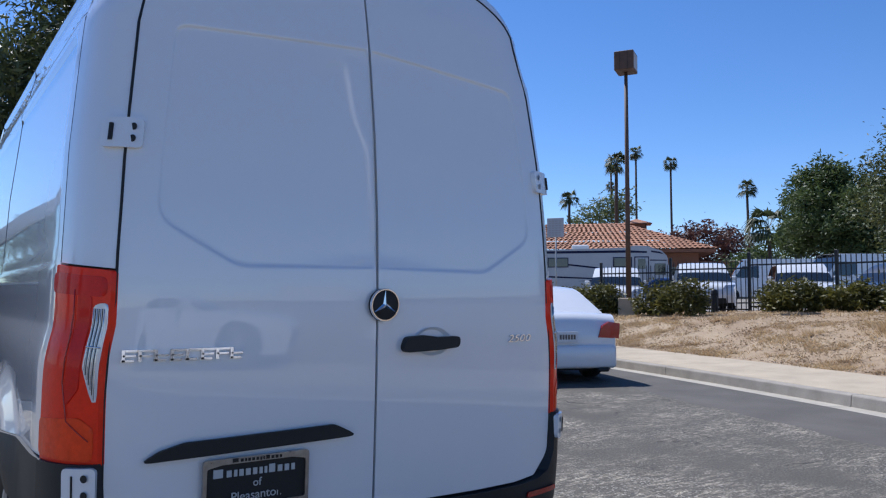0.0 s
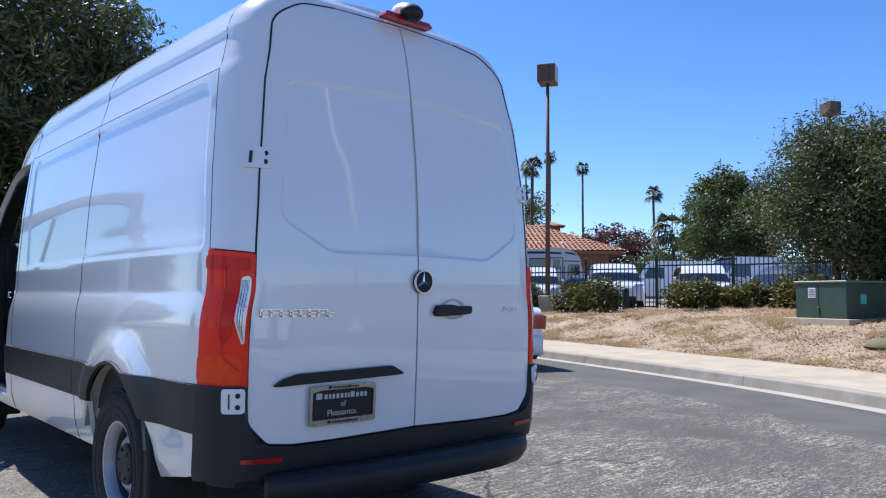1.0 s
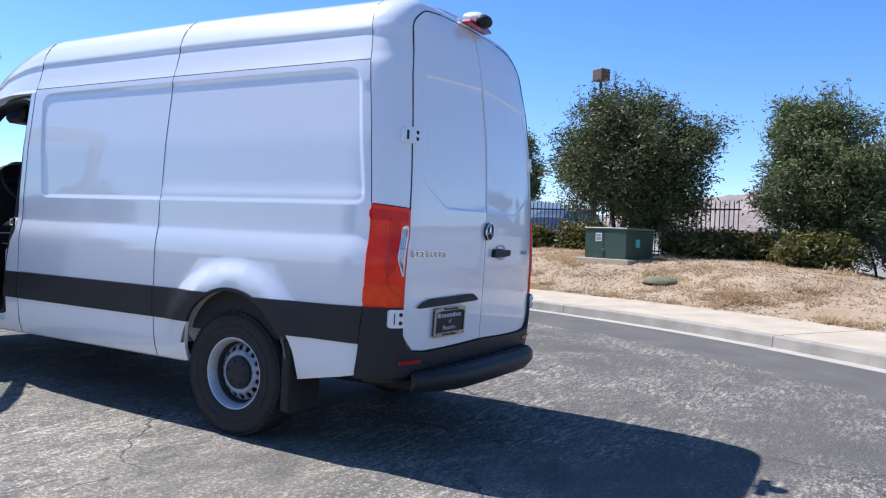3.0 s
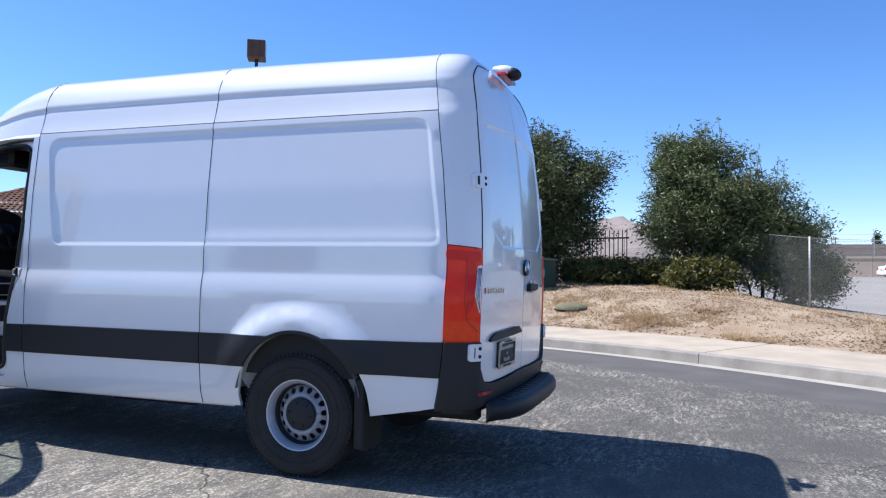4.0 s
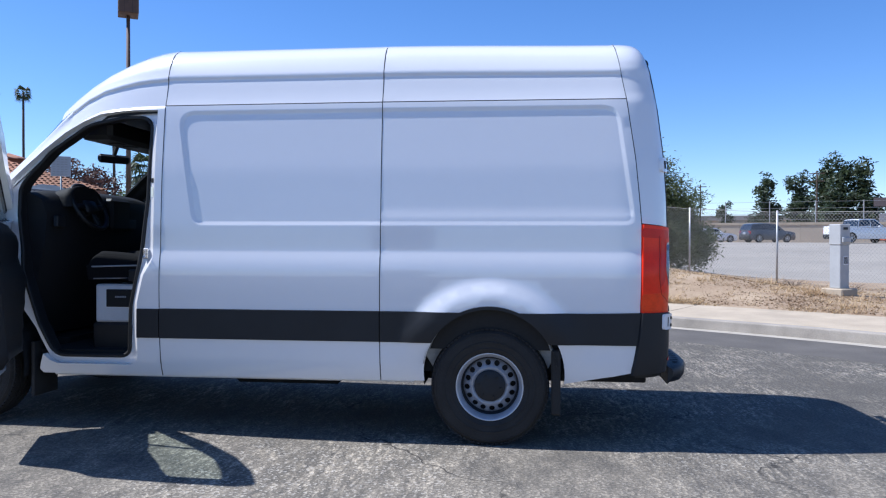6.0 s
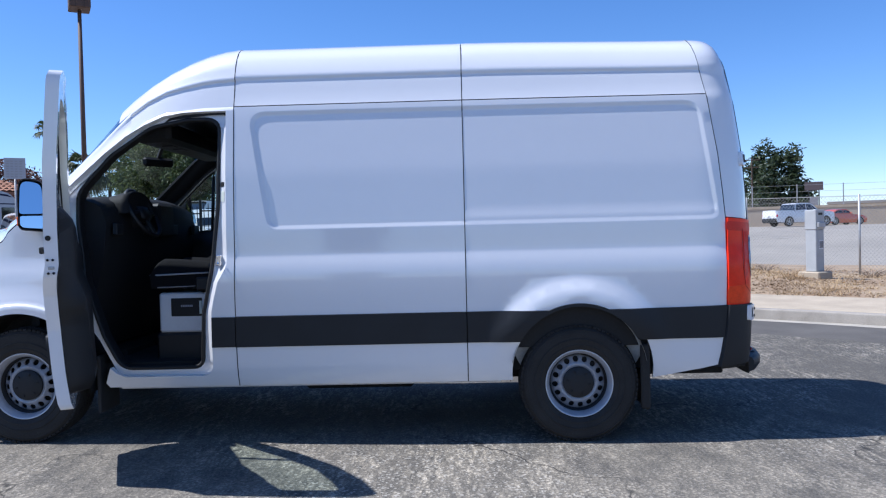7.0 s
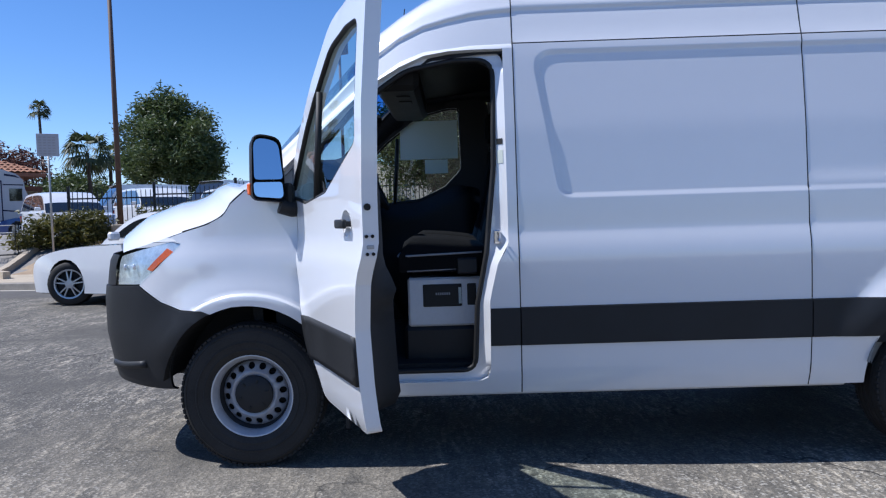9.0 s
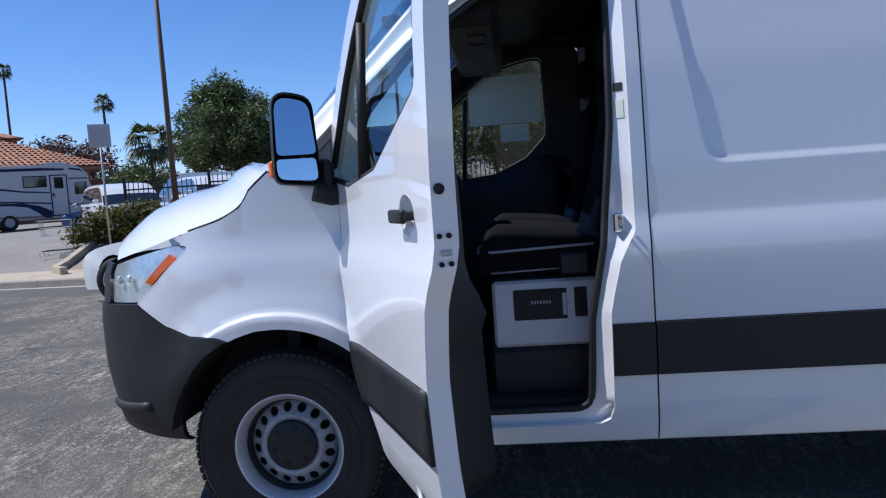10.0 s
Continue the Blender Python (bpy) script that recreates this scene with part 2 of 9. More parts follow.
    hs2 = n.new("ShaderNodeMath")
    hs2.operation = "SUBTRACT"
    l.new(hs.outputs[0], hs2.inputs[0])
    l.new(crack, hs2.inputs[1])
    l.new(hs2.outputs[0], bp.inputs["Height"])
    l.new(bp.outputs["Normal"], b.inputs["Normal"])
    return m


ASPHALT = asphalt()
DIRT = mat("dry_dirt", (0.385, 0.300, 0.205), 0.95, spec=0.2, vary=0.3, scale=1.1, fine=26, bump=1.0, bump_scale=14, tint=(0.25, 0.175, 0.11))
DIRT.node_tree.nodes["Map Range"].inputs["From Min"].default_value, DIRT.node_tree.nodes["Map Range"].inputs["From Max"].default_value = 0.36, 0.62
FREEWAY = mat("freeway_concrete", (0.29, 0.265, 0.225), 0.9, vary=0.2, scale=0.15, fine=2)
LOT = mat("car_park_paving", (0.235, 0.215, 0.19), 0.9, vary=0.3, scale=0.4, fine=8)
HILL = mat("dry_grass_hill", (0.27, 0.22, 0.185), 0.95, vary=0.35, scale=0.012, fine=0.08)

# ---------------------------------------------------------------- small tools
from mathutils import geometry as GEO


def mesh_ob(name, bm, material, parent=None, label="", smooth=False):
    me = bpy.data.meshes.new(name)
    bmesh.ops.recalc_face_normals(bm, faces=bm.faces) if not bm.loops.layers.int.get("keep") else None
    bm.to_mesh(me)
    bm.free()
    for mt in (material if isinstance(material, (list, tuple)) else [material]):
        me.materials.append(mt)
    if smooth:
        for p in me.polygons:
            p.use_smooth = True
    ob = new(name, me)
    if parent is not None:
        ob.parent = parent
    if label:
        tagged(ob, label=label)
    return ob


def part(name, bm, material, parent, label="", smooth=False):
    return mesh_ob(name, bm, material, parent, label, smooth)


def thing(name, label, category, at=(0, 0, 0), rz=0.0, group="", kind=""):
    ob = new(name)
    ob.empty_display_size = 0.2
    ob.matrix_basis = pose(*at, 0, 0, rz)
    return tagged(ob, label, category, group, kind)


def box(bm, x0, x1, y0, y1, z0, z1, bevel=0.0, m=None, seg=1):
    r = bmesh.ops.create_cube(bm, size=1)
    vs = r["verts"]
    for v in vs:
        v.co = Vector((x0 + (v.co.x + 0.5) * (x1 - x0), y0 + (v.co.y + 0.5) * (y1 - y0), z0 + (v.co.z + 0.5) * (z1 - z0)))
    if bevel:
        es = list({e for v in vs for e in v.link_edges})
        r2 = bmesh.ops.bevel(bm, geom=es, offset=bevel, segments=seg, profile=0.5, affect="EDGES", clamp_overlap=True)
        vs = list({v for f in r2["faces"] for v in f.verts} | {v for v in vs if v.is_valid})
    if m is not None:
        for v in vs:
            v.co = m @ v.co
    return vs


def bm_box(*a, **k):
    bm = bmesh.new()
    box(bm, *a, **k)
    return bm


def tube(bm, pts, r, n=8, r_end=None, cap=True):
    """A round bar along pts."""
    pts = [Vector(p) for p in pts]
    rings = []
    up = Vector((0, 0, 1))
    for i, p in enumerate(pts):
        d = (pts[min(i + 1, len(pts) - 1)] - pts[max(i - 1, 0)]).normalized()
        a = d.cross(up if abs(d.z) < 0.95 else Vector((1, 0, 0))).normalized()
        b = d.cross(a)
        rr = r if r_end is None else r + (r_end - r) * i / (len(pts) - 1)
        rings.append([bm.verts.new(p + (a * math.cos(2 * math.pi * k / n) + b * math.sin(2 * math.pi * k / n)) * rr) for k in range(n)])
    for r0, r1 in zip(rings, rings[1:]):
        for k in range(n):
            bm.faces.new((r0[k], r0[(k + 1) % n], r1[(k + 1) % n], r1[k]))
    if cap:
        bm.faces.new(rings[0][::-1])
        bm.faces.new(rings[-1])
    return bm


def lathe(bm, prof, n=48, axis="x", closed=False):
    """Turns (along, radius) points about an axis through the origin."""
    rings = []
    for a, r in prof:
        ring = []
        for k in range(n):
            c, s = math.cos(2 * math.pi * k / n) * r, math.sin(2 * math.pi * k / n) * r
            ring.append(bm.verts.new((a, c, s) if axis == "x" else (c, a, s) if axis == "y" else (c, s, a)))
        rings.append(ring)
    pairs = list(zip(rings, rings[1:])) + ([(rings[-1], rings[0])] if closed else [])
    for r0, r1 in pairs:
        for k in range(n):
            bm.faces.new((r0[k], r0[(k + 1) % n], r1[(k + 1) % n], r1[k]))
    return bm


def grid(bm, fn, nu, nv, flip=False):
    """A sheet fn(u, v), u and v from 0 to 1."""
    vs = [[bm.verts.new(fn(i / nu, j / nv)) for j in range(nv + 1)] for i in range(nu + 1)]
    for i in range(nu):
        for j in range(nv):
            q = (vs[i][j], vs[i + 1][j], vs[i + 1][j + 1], vs[i][j + 1])
            bm.faces.new(q[::-1] if flip else q)
    return vs


def rounded(pts, step=0.03):
    """A closed outline from corners (a, b, radius)."""
    out = []
    k = len(pts)
    for i in range(k):
        p0, p1, p2 = (Vector(pts[j % k][:2]) for j in (i - 1, i, i + 1))
        r = pts[i][2] if len(pts[i]) > 2 else 0.0
        if r <= 0:
            out.append(p1)
            continue
        d0, d1 = (p0 - p1).normalized(), (p2 - p1).normalized()
        ang = d0.angle(d1)
        cut = min(r / math.tan(ang / 2), 0.48 * (p0 - p1).length, 0.48 * (p2 - p1).length)
        a, c = p1 + d0 * cut, p1 + d1 * cut
        m = max(3, int(r * (math.pi - ang) / step) + 2)
        for s in range(m + 1):
            t = s / m
            out.append(a * (1 - t) ** 2 + p1 * 2 * t * (1 - t) + c * t ** 2)
    return [(p.x, p.y) for p in out]


def dense(loop, step):
    out = []
    for p, q in zip(loop, loop[1:] + loop[:1]):
        k = max(1, int(math.dist(p, q) / step + 0.5))
        for s in range(k):
            out.append((p[0] + (q[0] - p[0]) * s / k, p[1] + (q[1] - p[1]) * s / k))
    return out


def inside(px, py, loop):
    """Which of the points lie within the loop (arrays)."""
    res = np.zeros(len(px), bool)
    for (x0, y0), (x1, y1) in zip(loop, loop[1:] + loop[:1]):
        c = (y0 > py) != (y1 > py)
        with np.errstate(divide="ignore", invalid="ignore"):
            xi = (x1 - x0) * (py - y0) / (y1 - y0 if y1 != y0 else 1e-9) + x0
        res ^= c & (px < xi)
    return res


def far_from(px, py, loop):
    """Distance from the points to the loop's line (arrays)."""
    best = np.full(len(px), 1e9)
    for (x0, y0), (x1, y1) in zip(loop, loop[1:] + loop[:1]):
        dx, dy = x1 - x0, y1 - y0
        t = np.clip(((px - x0) * dx + (py - y0) * dy) / max(dx * dx + dy * dy, 1e-12), 0, 1)
        best = np.minimum(best, np.hypot(px - x0 - t * dx, py - y0 - t * dy))
    return best


def smooth(x, a, b):
    t = np.clip((x - a) / (b - a), 0, 1)
    return t * t * (3 - 2 * t)


def sheet(bm, outline, surf, h=0.06, holes=(), lines=(), hem=None):
    """Fills an outline in the plane with triangles, lays it on surf(u, v), and turns its edges in by the vector hem."""

    loops = [dense(list(outline), h)] + [dense(list(o), h) for o in holes]
    pts, edges = [], []
    for lp in loops:
        s = len(pts)
        pts += lp
        edges += [(s + i, s + (i + 1) % len(lp)) for i in range(len(lp))]
    us, vs = [p[0] for p in loops[0]], [p[1] for p in loops[0]]
    gx, gy = np.meshgrid(np.arange(min(us) + h / 2, max(us), h), np.arange(min(vs) + h / 2, max(vs), h))
    gx, gy = gx.ravel(), gy.ravel()
    ok = inside(gx, gy, loops[0])
    for i, lp in enumerate(loops):
        if i:
            ok &= ~inside(gx, gy, lp)
        ok &= far_from(gx, gy, lp) > 0.45 * h
    for ln in lines:
        ok &= far_from(gx, gy, ln) > 0.4 * h
    pts += list(zip(gx[ok].tolist(), gy[ok].tolist()))
    for ln in lines:
        d = dense(ln, h)
        ax, ay = np.array([p[0] for p in d]), np.array([p[1] for p in d])
        keep = inside(ax, ay, loops[0])
        for lp in loops[1:]:
            keep &= ~inside(ax, ay, lp)
        near = np.full(len(ax), 1e9)
        for lp in loops:
            near = np.minimum(near, far_from(ax, ay, lp))
        # a line runs on past the outline by one step, so that the edge has its profile too
        keep = (keep | np.roll(keep, 1) | np.roll(keep, -1)) & (near > 0.0012)
        s = len(pts)
        idx = {}
        for i in range(len(d)):
            if keep[i]:
                idx[i] = len(pts)
                pts.append(d[i])
        for i in range(len(d)):
            j = (i + 1) % len(d)
            if i in idx and j in idx and not (j == 0 and len(ln) == 2):
                edges.append((idx[i], idx[j]))
    ov, oe, of, *_ = GEO.delaunay_2d_cdt([Vector(p) for p in pts], edges, [], 0, 1e-5)
    cx = np.array([sum(ov[i].x for i in f) / len(f) for f in of])
    cy = np.array([sum(ov[i].y for i in f) / len(f) for f in of])
    good = inside(cx, cy, loops[0])
    for lp in loops[1:]:
        good &= ~inside(cx, cy, lp)
    co = [Vector(surf(v.x, v.y)) for v in ov]
    bv = [None] * len(co)
    faces = []
    for f, g in zip(of, good):
        if g:
            for i in f:
                if bv[i] is None:
                    bv[i] = bm.verts.new(co[i])
            faces.append(bm.faces.new([bv[i] for i in f]))
    if hem is not None:
        hv = Vector(hem)
        rim = {}
        fs = set(faces)
        be = [e for f in faces for e in f.edges if sum(1 for q in e.link_faces if q in fs) == 1]
        for e in be:
            for v in e.verts:
                if v not in rim:
                    rim[v] = bm.verts.new(v.co + hv)
        for e in be:
            a, b = e.verts
            bm.faces.new((a, b, rim[b], rim[a]))
    return bm


# ---------------------------------------------------------------- ground, road, kerb
# edge of the gutter, from the near end of the bend to the far end of the street
KERB = [(-30.0, -26.0), (-16.0, -18.6), (-8.0, -13.8), (-2.0, -9.7), (1.6, -6.9), (4.05, -4.75), (5.55, -3.0), (6.75, -1.3), (7.65, 0.45), (8.35, 2.3), (9.0, 4.3),
        (9.75, 6.9), (10.5, 9.8), (11.0, 12.4), (11.35, 15.0), (11.9, 20.0), (12.7, 30.0), (13.6, 45.0), (15.0, 75.0)]


def spline(pts, step):
    """Points every step metres along a Catmull-Rom curve."""
    p = [Vector(q) for q in pts]
    p = [p[0] * 2 - p[1]] + p + [p[-1] * 2 - p[-2]]
    fine = []
    for i in range(1, len(p) - 2):
        for s in range(40):
            t = s / 40
            fine.append(0.5 * ((2 * p[i]) + (p[i + 1] - p[i - 1]) * t + (2 * p[i - 1] - 5 * p[i] + 4 * p[i + 1] - p[i + 2]) * t * t
                               + (3 * p[i] - p[i - 1] - 3 * p[i + 1] + p[i + 2]) * t ** 3))
    fine.append(p[-2])
    out, need = [fine[0]], step
    for a, b in zip(fine, fine[1:]):
        d = (b - a).length
        while need <= d:
            out.append(a + (b - a) * (need / d))
            need += step
        need -= d
    return out


KLINE = spline(KERB, 0.25)
KNORM = []
for _i, _p in enumerate(KLINE):
    _d = (KLINE[min(_i + 1, len(KLINE) - 1)] - KLINE[max(_i - 1, 0)]).normalized()
    KNORM.append(Vector((_d.y, -_d.x)))
_kx, _ky = np.array([p.x for p in KLINE]), np.array([p.y for p in KLINE])
_nx, _ny = np.array([p.x for p in KNORM]), np.array([p.y for p in KNORM])
WALK_W = 1.75


def beyond(x, y):
    """Metres past the back of the pavement (negative: on it or on the road)."""
    i = int(np.argmin((_kx - x) ** 2 + (_ky - y) ** 2))
    d = math.hypot(_kx[i] - x, _ky[i] - y)
    side = (x - _kx[i]) * _nx[i] + (y - _ky[i]) * _ny[i]
    return (d if side > 0 else -d) - 0.5 - WALK_W


def land(x, y):
    """Height of the ground past the pavement."""
    s = beyond(x, y)
    rise = float(np.interp(y, [-9, -6.5, -4.5, -2.5, 0, 8, 11.5, 13.5, 16, 30], [0.02, 0.10, 0.36, 0.58, 0.66, 0.62, 0.60, 0.62, 0.5, 0.3]))
    z = 0.2 + rise * float(smooth(s, 0.0, 3.4)) + float(np.interp(y, [-4.5, -1.0, 9, 13.5], [0.0, 0.16, 0.16, 0.0])) * float(smooth(s, 2.8, 5.5))
    bump = noise.noise((x * 0.55, y * 0.55, 3.1)) * 0.05 + noise.noise((x * 1.9, y * 1.9, 1.1)) * 0.022
    z += bump * float(smooth(s, 0.1, 1.2)) * (1 if s < 9 else 0.2)
    if s > 5.5:
        if y > 1:
            z += (0.85 - z) * float(smooth(s, 6.0, 9.0)) * float(smooth(y, 1.0, 4.0))
        z += (1.32 - z) * float(smooth(s, 12.0, 60.0 if y < 0 else 32.0))
    return z


def road_z(x, y):
    """The carriageway humps a little under the van's front axle."""
    return 0.05 * float(smooth(y, 0.6, 3.4)) * float(smooth(y, 10.5, 7.0)) * float(smooth(x, 5.5, 2.0)) * float(smooth(x, -9.0, -6.0))


# asphalt: one wide sheet, the land laid past its edge
def lay_road():
    bm = bmesh.new()
    outline = [(p.x, p.y) for p in KLINE[::4]]
    outline = outline + [(-60, 120), (-260, 60), (-260, -120), (-60, -90)]
    near = [[(x * 0.4, y * 0.4) for x in range(-24, 16)] for y in range(-2, 30)]
    sheet(bm, outline, lambda a, b: (a, b, road_z(a, b)), h=3.0, lines=near)
    for q in ([(-60, 120), (-260, 60), (-1600, 60), (-1600, 1600), (60, 1600), (19.5, 120)], [(-260, 60), (-260, -120), (-1600, -120), (-1600, 60)],
              [(-260, -120), (-60, -90), (-60, -1200), (-1600, -1200), (-1600, -120)]):
        bm.faces.new([bm.verts.new((a, b, 0)) for a, b in q])
    return tagged(mesh_ob("road", bm, ASPHALT, smooth=True), "worn grey asphalt road with fine cracks and pale aggregate", "road", kind="structure")


lay_road()


def strip(name, prof, i0, i1, material, parent=None, label=""):
    """A profile of (offset, height) drawn along the kerb line."""
    bm = bmesh.new()
    rows = []
    for i in range(i0, i1 + 1):
        p, nn = KLINE[i], KNORM[i]
        sh = Vector((-nn.y, nn.x)) * (0.006 if i == i0 else -0.006 if i == i1 else 0)
        rows.append([bm.verts.new((p.x + sh.x + nn.x * o, p.y + sh.y + nn.y * o, z)) for o, z in prof])
    for a, b in zip(rows, rows[1:]):
        for k in range(len(prof) - 1):
            bm.faces.new((a[k], a[k + 1], b[k + 1], b[k]))
    bm.faces.new(rows[0]) if len(prof) > 2 else None
    bm.faces.new(rows[-1][::-1]) if len(prof) > 2 else None
    return mesh_ob(name, bm, material, parent, label)


PAN_PROF = [(-0.02, -0.1), (-0.02, 0.006), (0.3445, -0.012), (0.3445, -0.1)]
KERB_PROF = [(0.3455, -0.1), (0.3455, -0.012), (0.358, 0.118), (0.364, 0.130), (0.376, 0.138), (0.52, 0.14), (0.52, -0.1)]
kerb = tagged(new("kerb"), "pale concrete kerb and gutter along the road", "kerb", kind="structure")
pavement = tagged(new("pavement"), "pale concrete pavement slabs behind the kerb", "pavement", kind="structure")
# joints about every 4 m in the kerb and every 1.5 m in the walk; one kerb joint at (8.2, 1.9)
_j0 = int(np.argmin((_kx - 7.95) ** 2 + (_ky - 1.55) ** 2))
_cuts = list(range(_j0 % 16, len(KLINE), 16))
for _a, _b in zip(_cuts, _cuts[1:]):
    strip("gutter_pan", PAN_PROF, _a, _b, GUTTER, kerb)
    strip("kerb_stone", KERB_PROF, _a, _b, KERBSTONE, kerb)
_cuts = list(range(_j0 % 16, len(KLINE), 16))
for _a, _b in zip(_cuts, _cuts[1:]):
    _o = random.uniform(-0.003, 0.004)
    bm = bmesh.new()
    rows = []
    for _i in range(_a, _b + 1):
        p, nn = KLINE[_i], KNORM[_i]
        # a narrow joint at each end of the slab
        sh = (KLINE[min(_i + 1, len(KLINE) - 1)] - KLINE[max(_i - 1, 0)]).normalized() * (0.006 if _i == _a else -0.006 if _i == _b else 0)
        rows.append([bm.verts.new((p.x + sh.x + nn.x * o, p.y + sh.y + nn.y * o, z + _o)) for o, z in
                     [(0.527, -0.05), (0.527, 0.138), (0.535, 0.146), (1.3, 0.165), (0.5 + WALK_W, 0.19), (0.5 + WALK_W, -0.05)]])
    for r0, r1 in zip(rows, rows[1:]):
        for k in range(5):
            bm.faces.new((r0[k], r0[k + 1], r1[k + 1], r1[k]))
    bm.faces.new(rows[0])
    bm.faces.new(rows[-1][::-1])
    part("slab", bm, CONCRETE, pavement)


# a darker, smoother band of seal coat along the gutter
def seal_band():
    m = mat("dark_seal_coat", (0.118, 0.110, 0.100), 0.9, spec=0.2, vary=0.28, scale=1.6, fine=120, bump=0.3, bump_scale=160)
    bm = bmesh.new()
    rows = []
    for i in range(len(KLINE)):
        p, nn = KLINE[i], KNORM[i]
        w = 1.35 + 0.35 * noise.noise((i * 0.05, 0, 5)) + 0.12 * noise.noise((i * 0.4, 3, 5))
        rows.append([bm.verts.new((p.x - nn.x * o, p.y - nn.y * o, z)) for o, z in ((0.0, 0.004), (w * 0.5, 0.004), (w - 0.03, 0.004), (w, 0.0005))])
    for a, b in zip(rows, rows[1:]):
        for k in range(3):
            bm.faces.new((a[k], a[k + 1], b[k + 1], b[k]))
    return tagged(mesh_ob("road_edge_band", bm, m, smooth=True), "darker smooth seal coat beside the gutter", "road", kind="structure")


seal_band()


def lay_land():
    """Dirt verge, banked ground and everything farther out to the horizon, as one sheet with finer cells near the street."""
    bm = bmesh.new()
    rows = []
    offs = [0.0, 0.15, 0.3, 0.5, 0.75, 1.0, 1.3, 1.6, 2.0, 2.4, 2.8, 3.2, 3.7, 4.2, 4.8, 5.5, 6.3, 7.2, 8.5, 10, 12, 15, 19, 24, 30, 38, 48, 60, 80, 120, 200, 400, 900, 2500]
    lay = bm.faces.layers.int.new("m")
    d0, d1 = (KLINE[0] - KLINE[4]).normalized(), (KLINE[-1] - KLINE[-5]).normalized()
    line = [(KLINE[0] + d0 * k, KNORM[0]) for k in (1500, 600, 250, 100, 40, 15)] + list(zip(KLINE, KNORM)) + [(KLINE[-1] + d1 * k, KNORM[-1]) for k in (15, 40, 100, 250, 600, 1500)]
    for p, nn in line:
        row = []
        for o in offs:
            x, y = p.x + nn.x * (0.5 + WALK_W - 0.02 + o), p.y + nn.y * (0.5 + WALK_W - 0.02 + o)
            z = land(x, y) if o < 70 else 1.32
            if o == 0:
                z = 0.17
            row.append(bm.verts.new((x, y, z)))
        rows.append(row)
    for a, b in zip(rows, rows[1:]):
        for k in range(len(offs) - 1):
            f = bm.faces.new((a[k], b[k], b[k + 1], a[k + 1]))
            c = f.calc_center_median()
            o = offs[k]
            if c.y > 13.6 and o < 9:
                f.material_index = 1
            elif o >= 8.5 and c.y > 2.0:
                f.material_index = 1
            elif o >= 9 and c.y <= 2.0 and o < 60:
                f.material_index = 2
            f.smooth = True
    return tagged(mesh_ob("ground", bm, [DIRT, LOT, FREEWAY]), "dry bare dirt verge rising to paved ground", "ground", kind="structure")


lay_land()


# ---------------------------------------------------------------- the van
# The body is drawn on a wrap: q runs along the left side from the rear centre line round the corner, forward and round the
# nose; t runs up the flank and over the roof.
_prof = [(0.925, 0.38), (0.945, 0.42), (0.97, 0.50), (0.984, 0.66), (0.990, 0.86), (0.992, 0.98), (0.992, 1.05), (0.9915, 1.11), (0.990, 1.142), (0.987, 1.166), (0.982, 1.197), (0.9755, 1.227), (0.9695, 1.251), (0.9685, 1.259), (0.965, 1.44),
         (0.945, 1.80), (0.906, 2.16), (0.896, 2.245), (0.884, 2.262), (0.846, 2.418), (0.842, 2.430), (0.850, 2.446), (0.849, 2.458), (0.842, 2.475), (0.815, 2.55), (0.762, 2.622), (0.675, 2.676),
         (0.52, 2.705), (0.30, 2.73), (0.0, 2.74)]
_pt = []
for _w, _z in _prof:
    if _z <= 2.475:
        _pt.append(_z)
    else:
        _pt.append(_pt[-1] + math.dist((_w, _z), _last))
    _last = (_w, _z)
TMAX = _pt[-1]
_tt = np.arange(0.30, TMAX + 0.1, 0.004)


def _soft(v, k):
    g = np.exp(-0.5 * (np.arange(-3 * k, 3 * k + 1) / k) ** 2)
    return np.convolve(np.pad(v, 3 * k, mode="edge"), g / g.sum(), "valid")


_tw = np.interp(_tt, _pt, [p[0] for p in _prof])
_tz = np.interp(_tt, _pt, [p[1] for p in _prof])
_wl, _zl = _soft(_tw, 2), np.where(_tt < 2.45, np.maximum(_tt, 0.3), _soft(_tz, 4))
_wl[-30:] = _tw[-30:]
_yr = _soft(np.interp(_tt, [0.38, 0.6, 0.84, 1.0, 1.32, 1.6, 1.9, 2.24, 2.45, 2.6, 2.75, 2.9, TMAX], [-1.15, -1.175, -1.185, -1.19, -1.195, -1.187, -1.165, -1.120, -1.083, -1.045, -0.995, -0.95, -0.93]), 8)
Q0 = -0.78                                      # where the rear corner begins
_cx = [1, 1.0, 0.997, 0.99, 0.975, 0.95, 0.918, 0.88, 0.82, 0.72, 0.56, 0.30, 0.0]
_cd = [0, 0.14, 0.28, 0.42, 0.57, 0.70, 0.80, 0.87, 0.905, 0.93, 0.955, 0.985, 1.0]
_cs = [0.0]
for _i in range(1, len(_cx)):
    _cs.append(_cs[-1] + math.hypot((_cx[_i] - _cx[_i - 1]), (_cd[_i] - _cd[_i - 1]) * 0.41))
QR = Q0 - _cs[-1]                               # q at the rear centre line
_fs = np.arange(0, _cs[-1] + 0.01, 0.01)
_fx, _fd = _soft(np.interp(_fs, _cs, _cx), 3), _soft(np.interp(_fs, _cs, _cd), 3)
_fx[-12:] = np.interp(_fs[-12:], _cs, _cx)
Q1 = 3.72                                       # where the nose begins
_na = [0, 0.10, 0.25, 0.40, 0.52, 0.62, 0.70, 0.78, 0.86, 0.92, 0.97, 1.0]        # forward, share of the nose's length
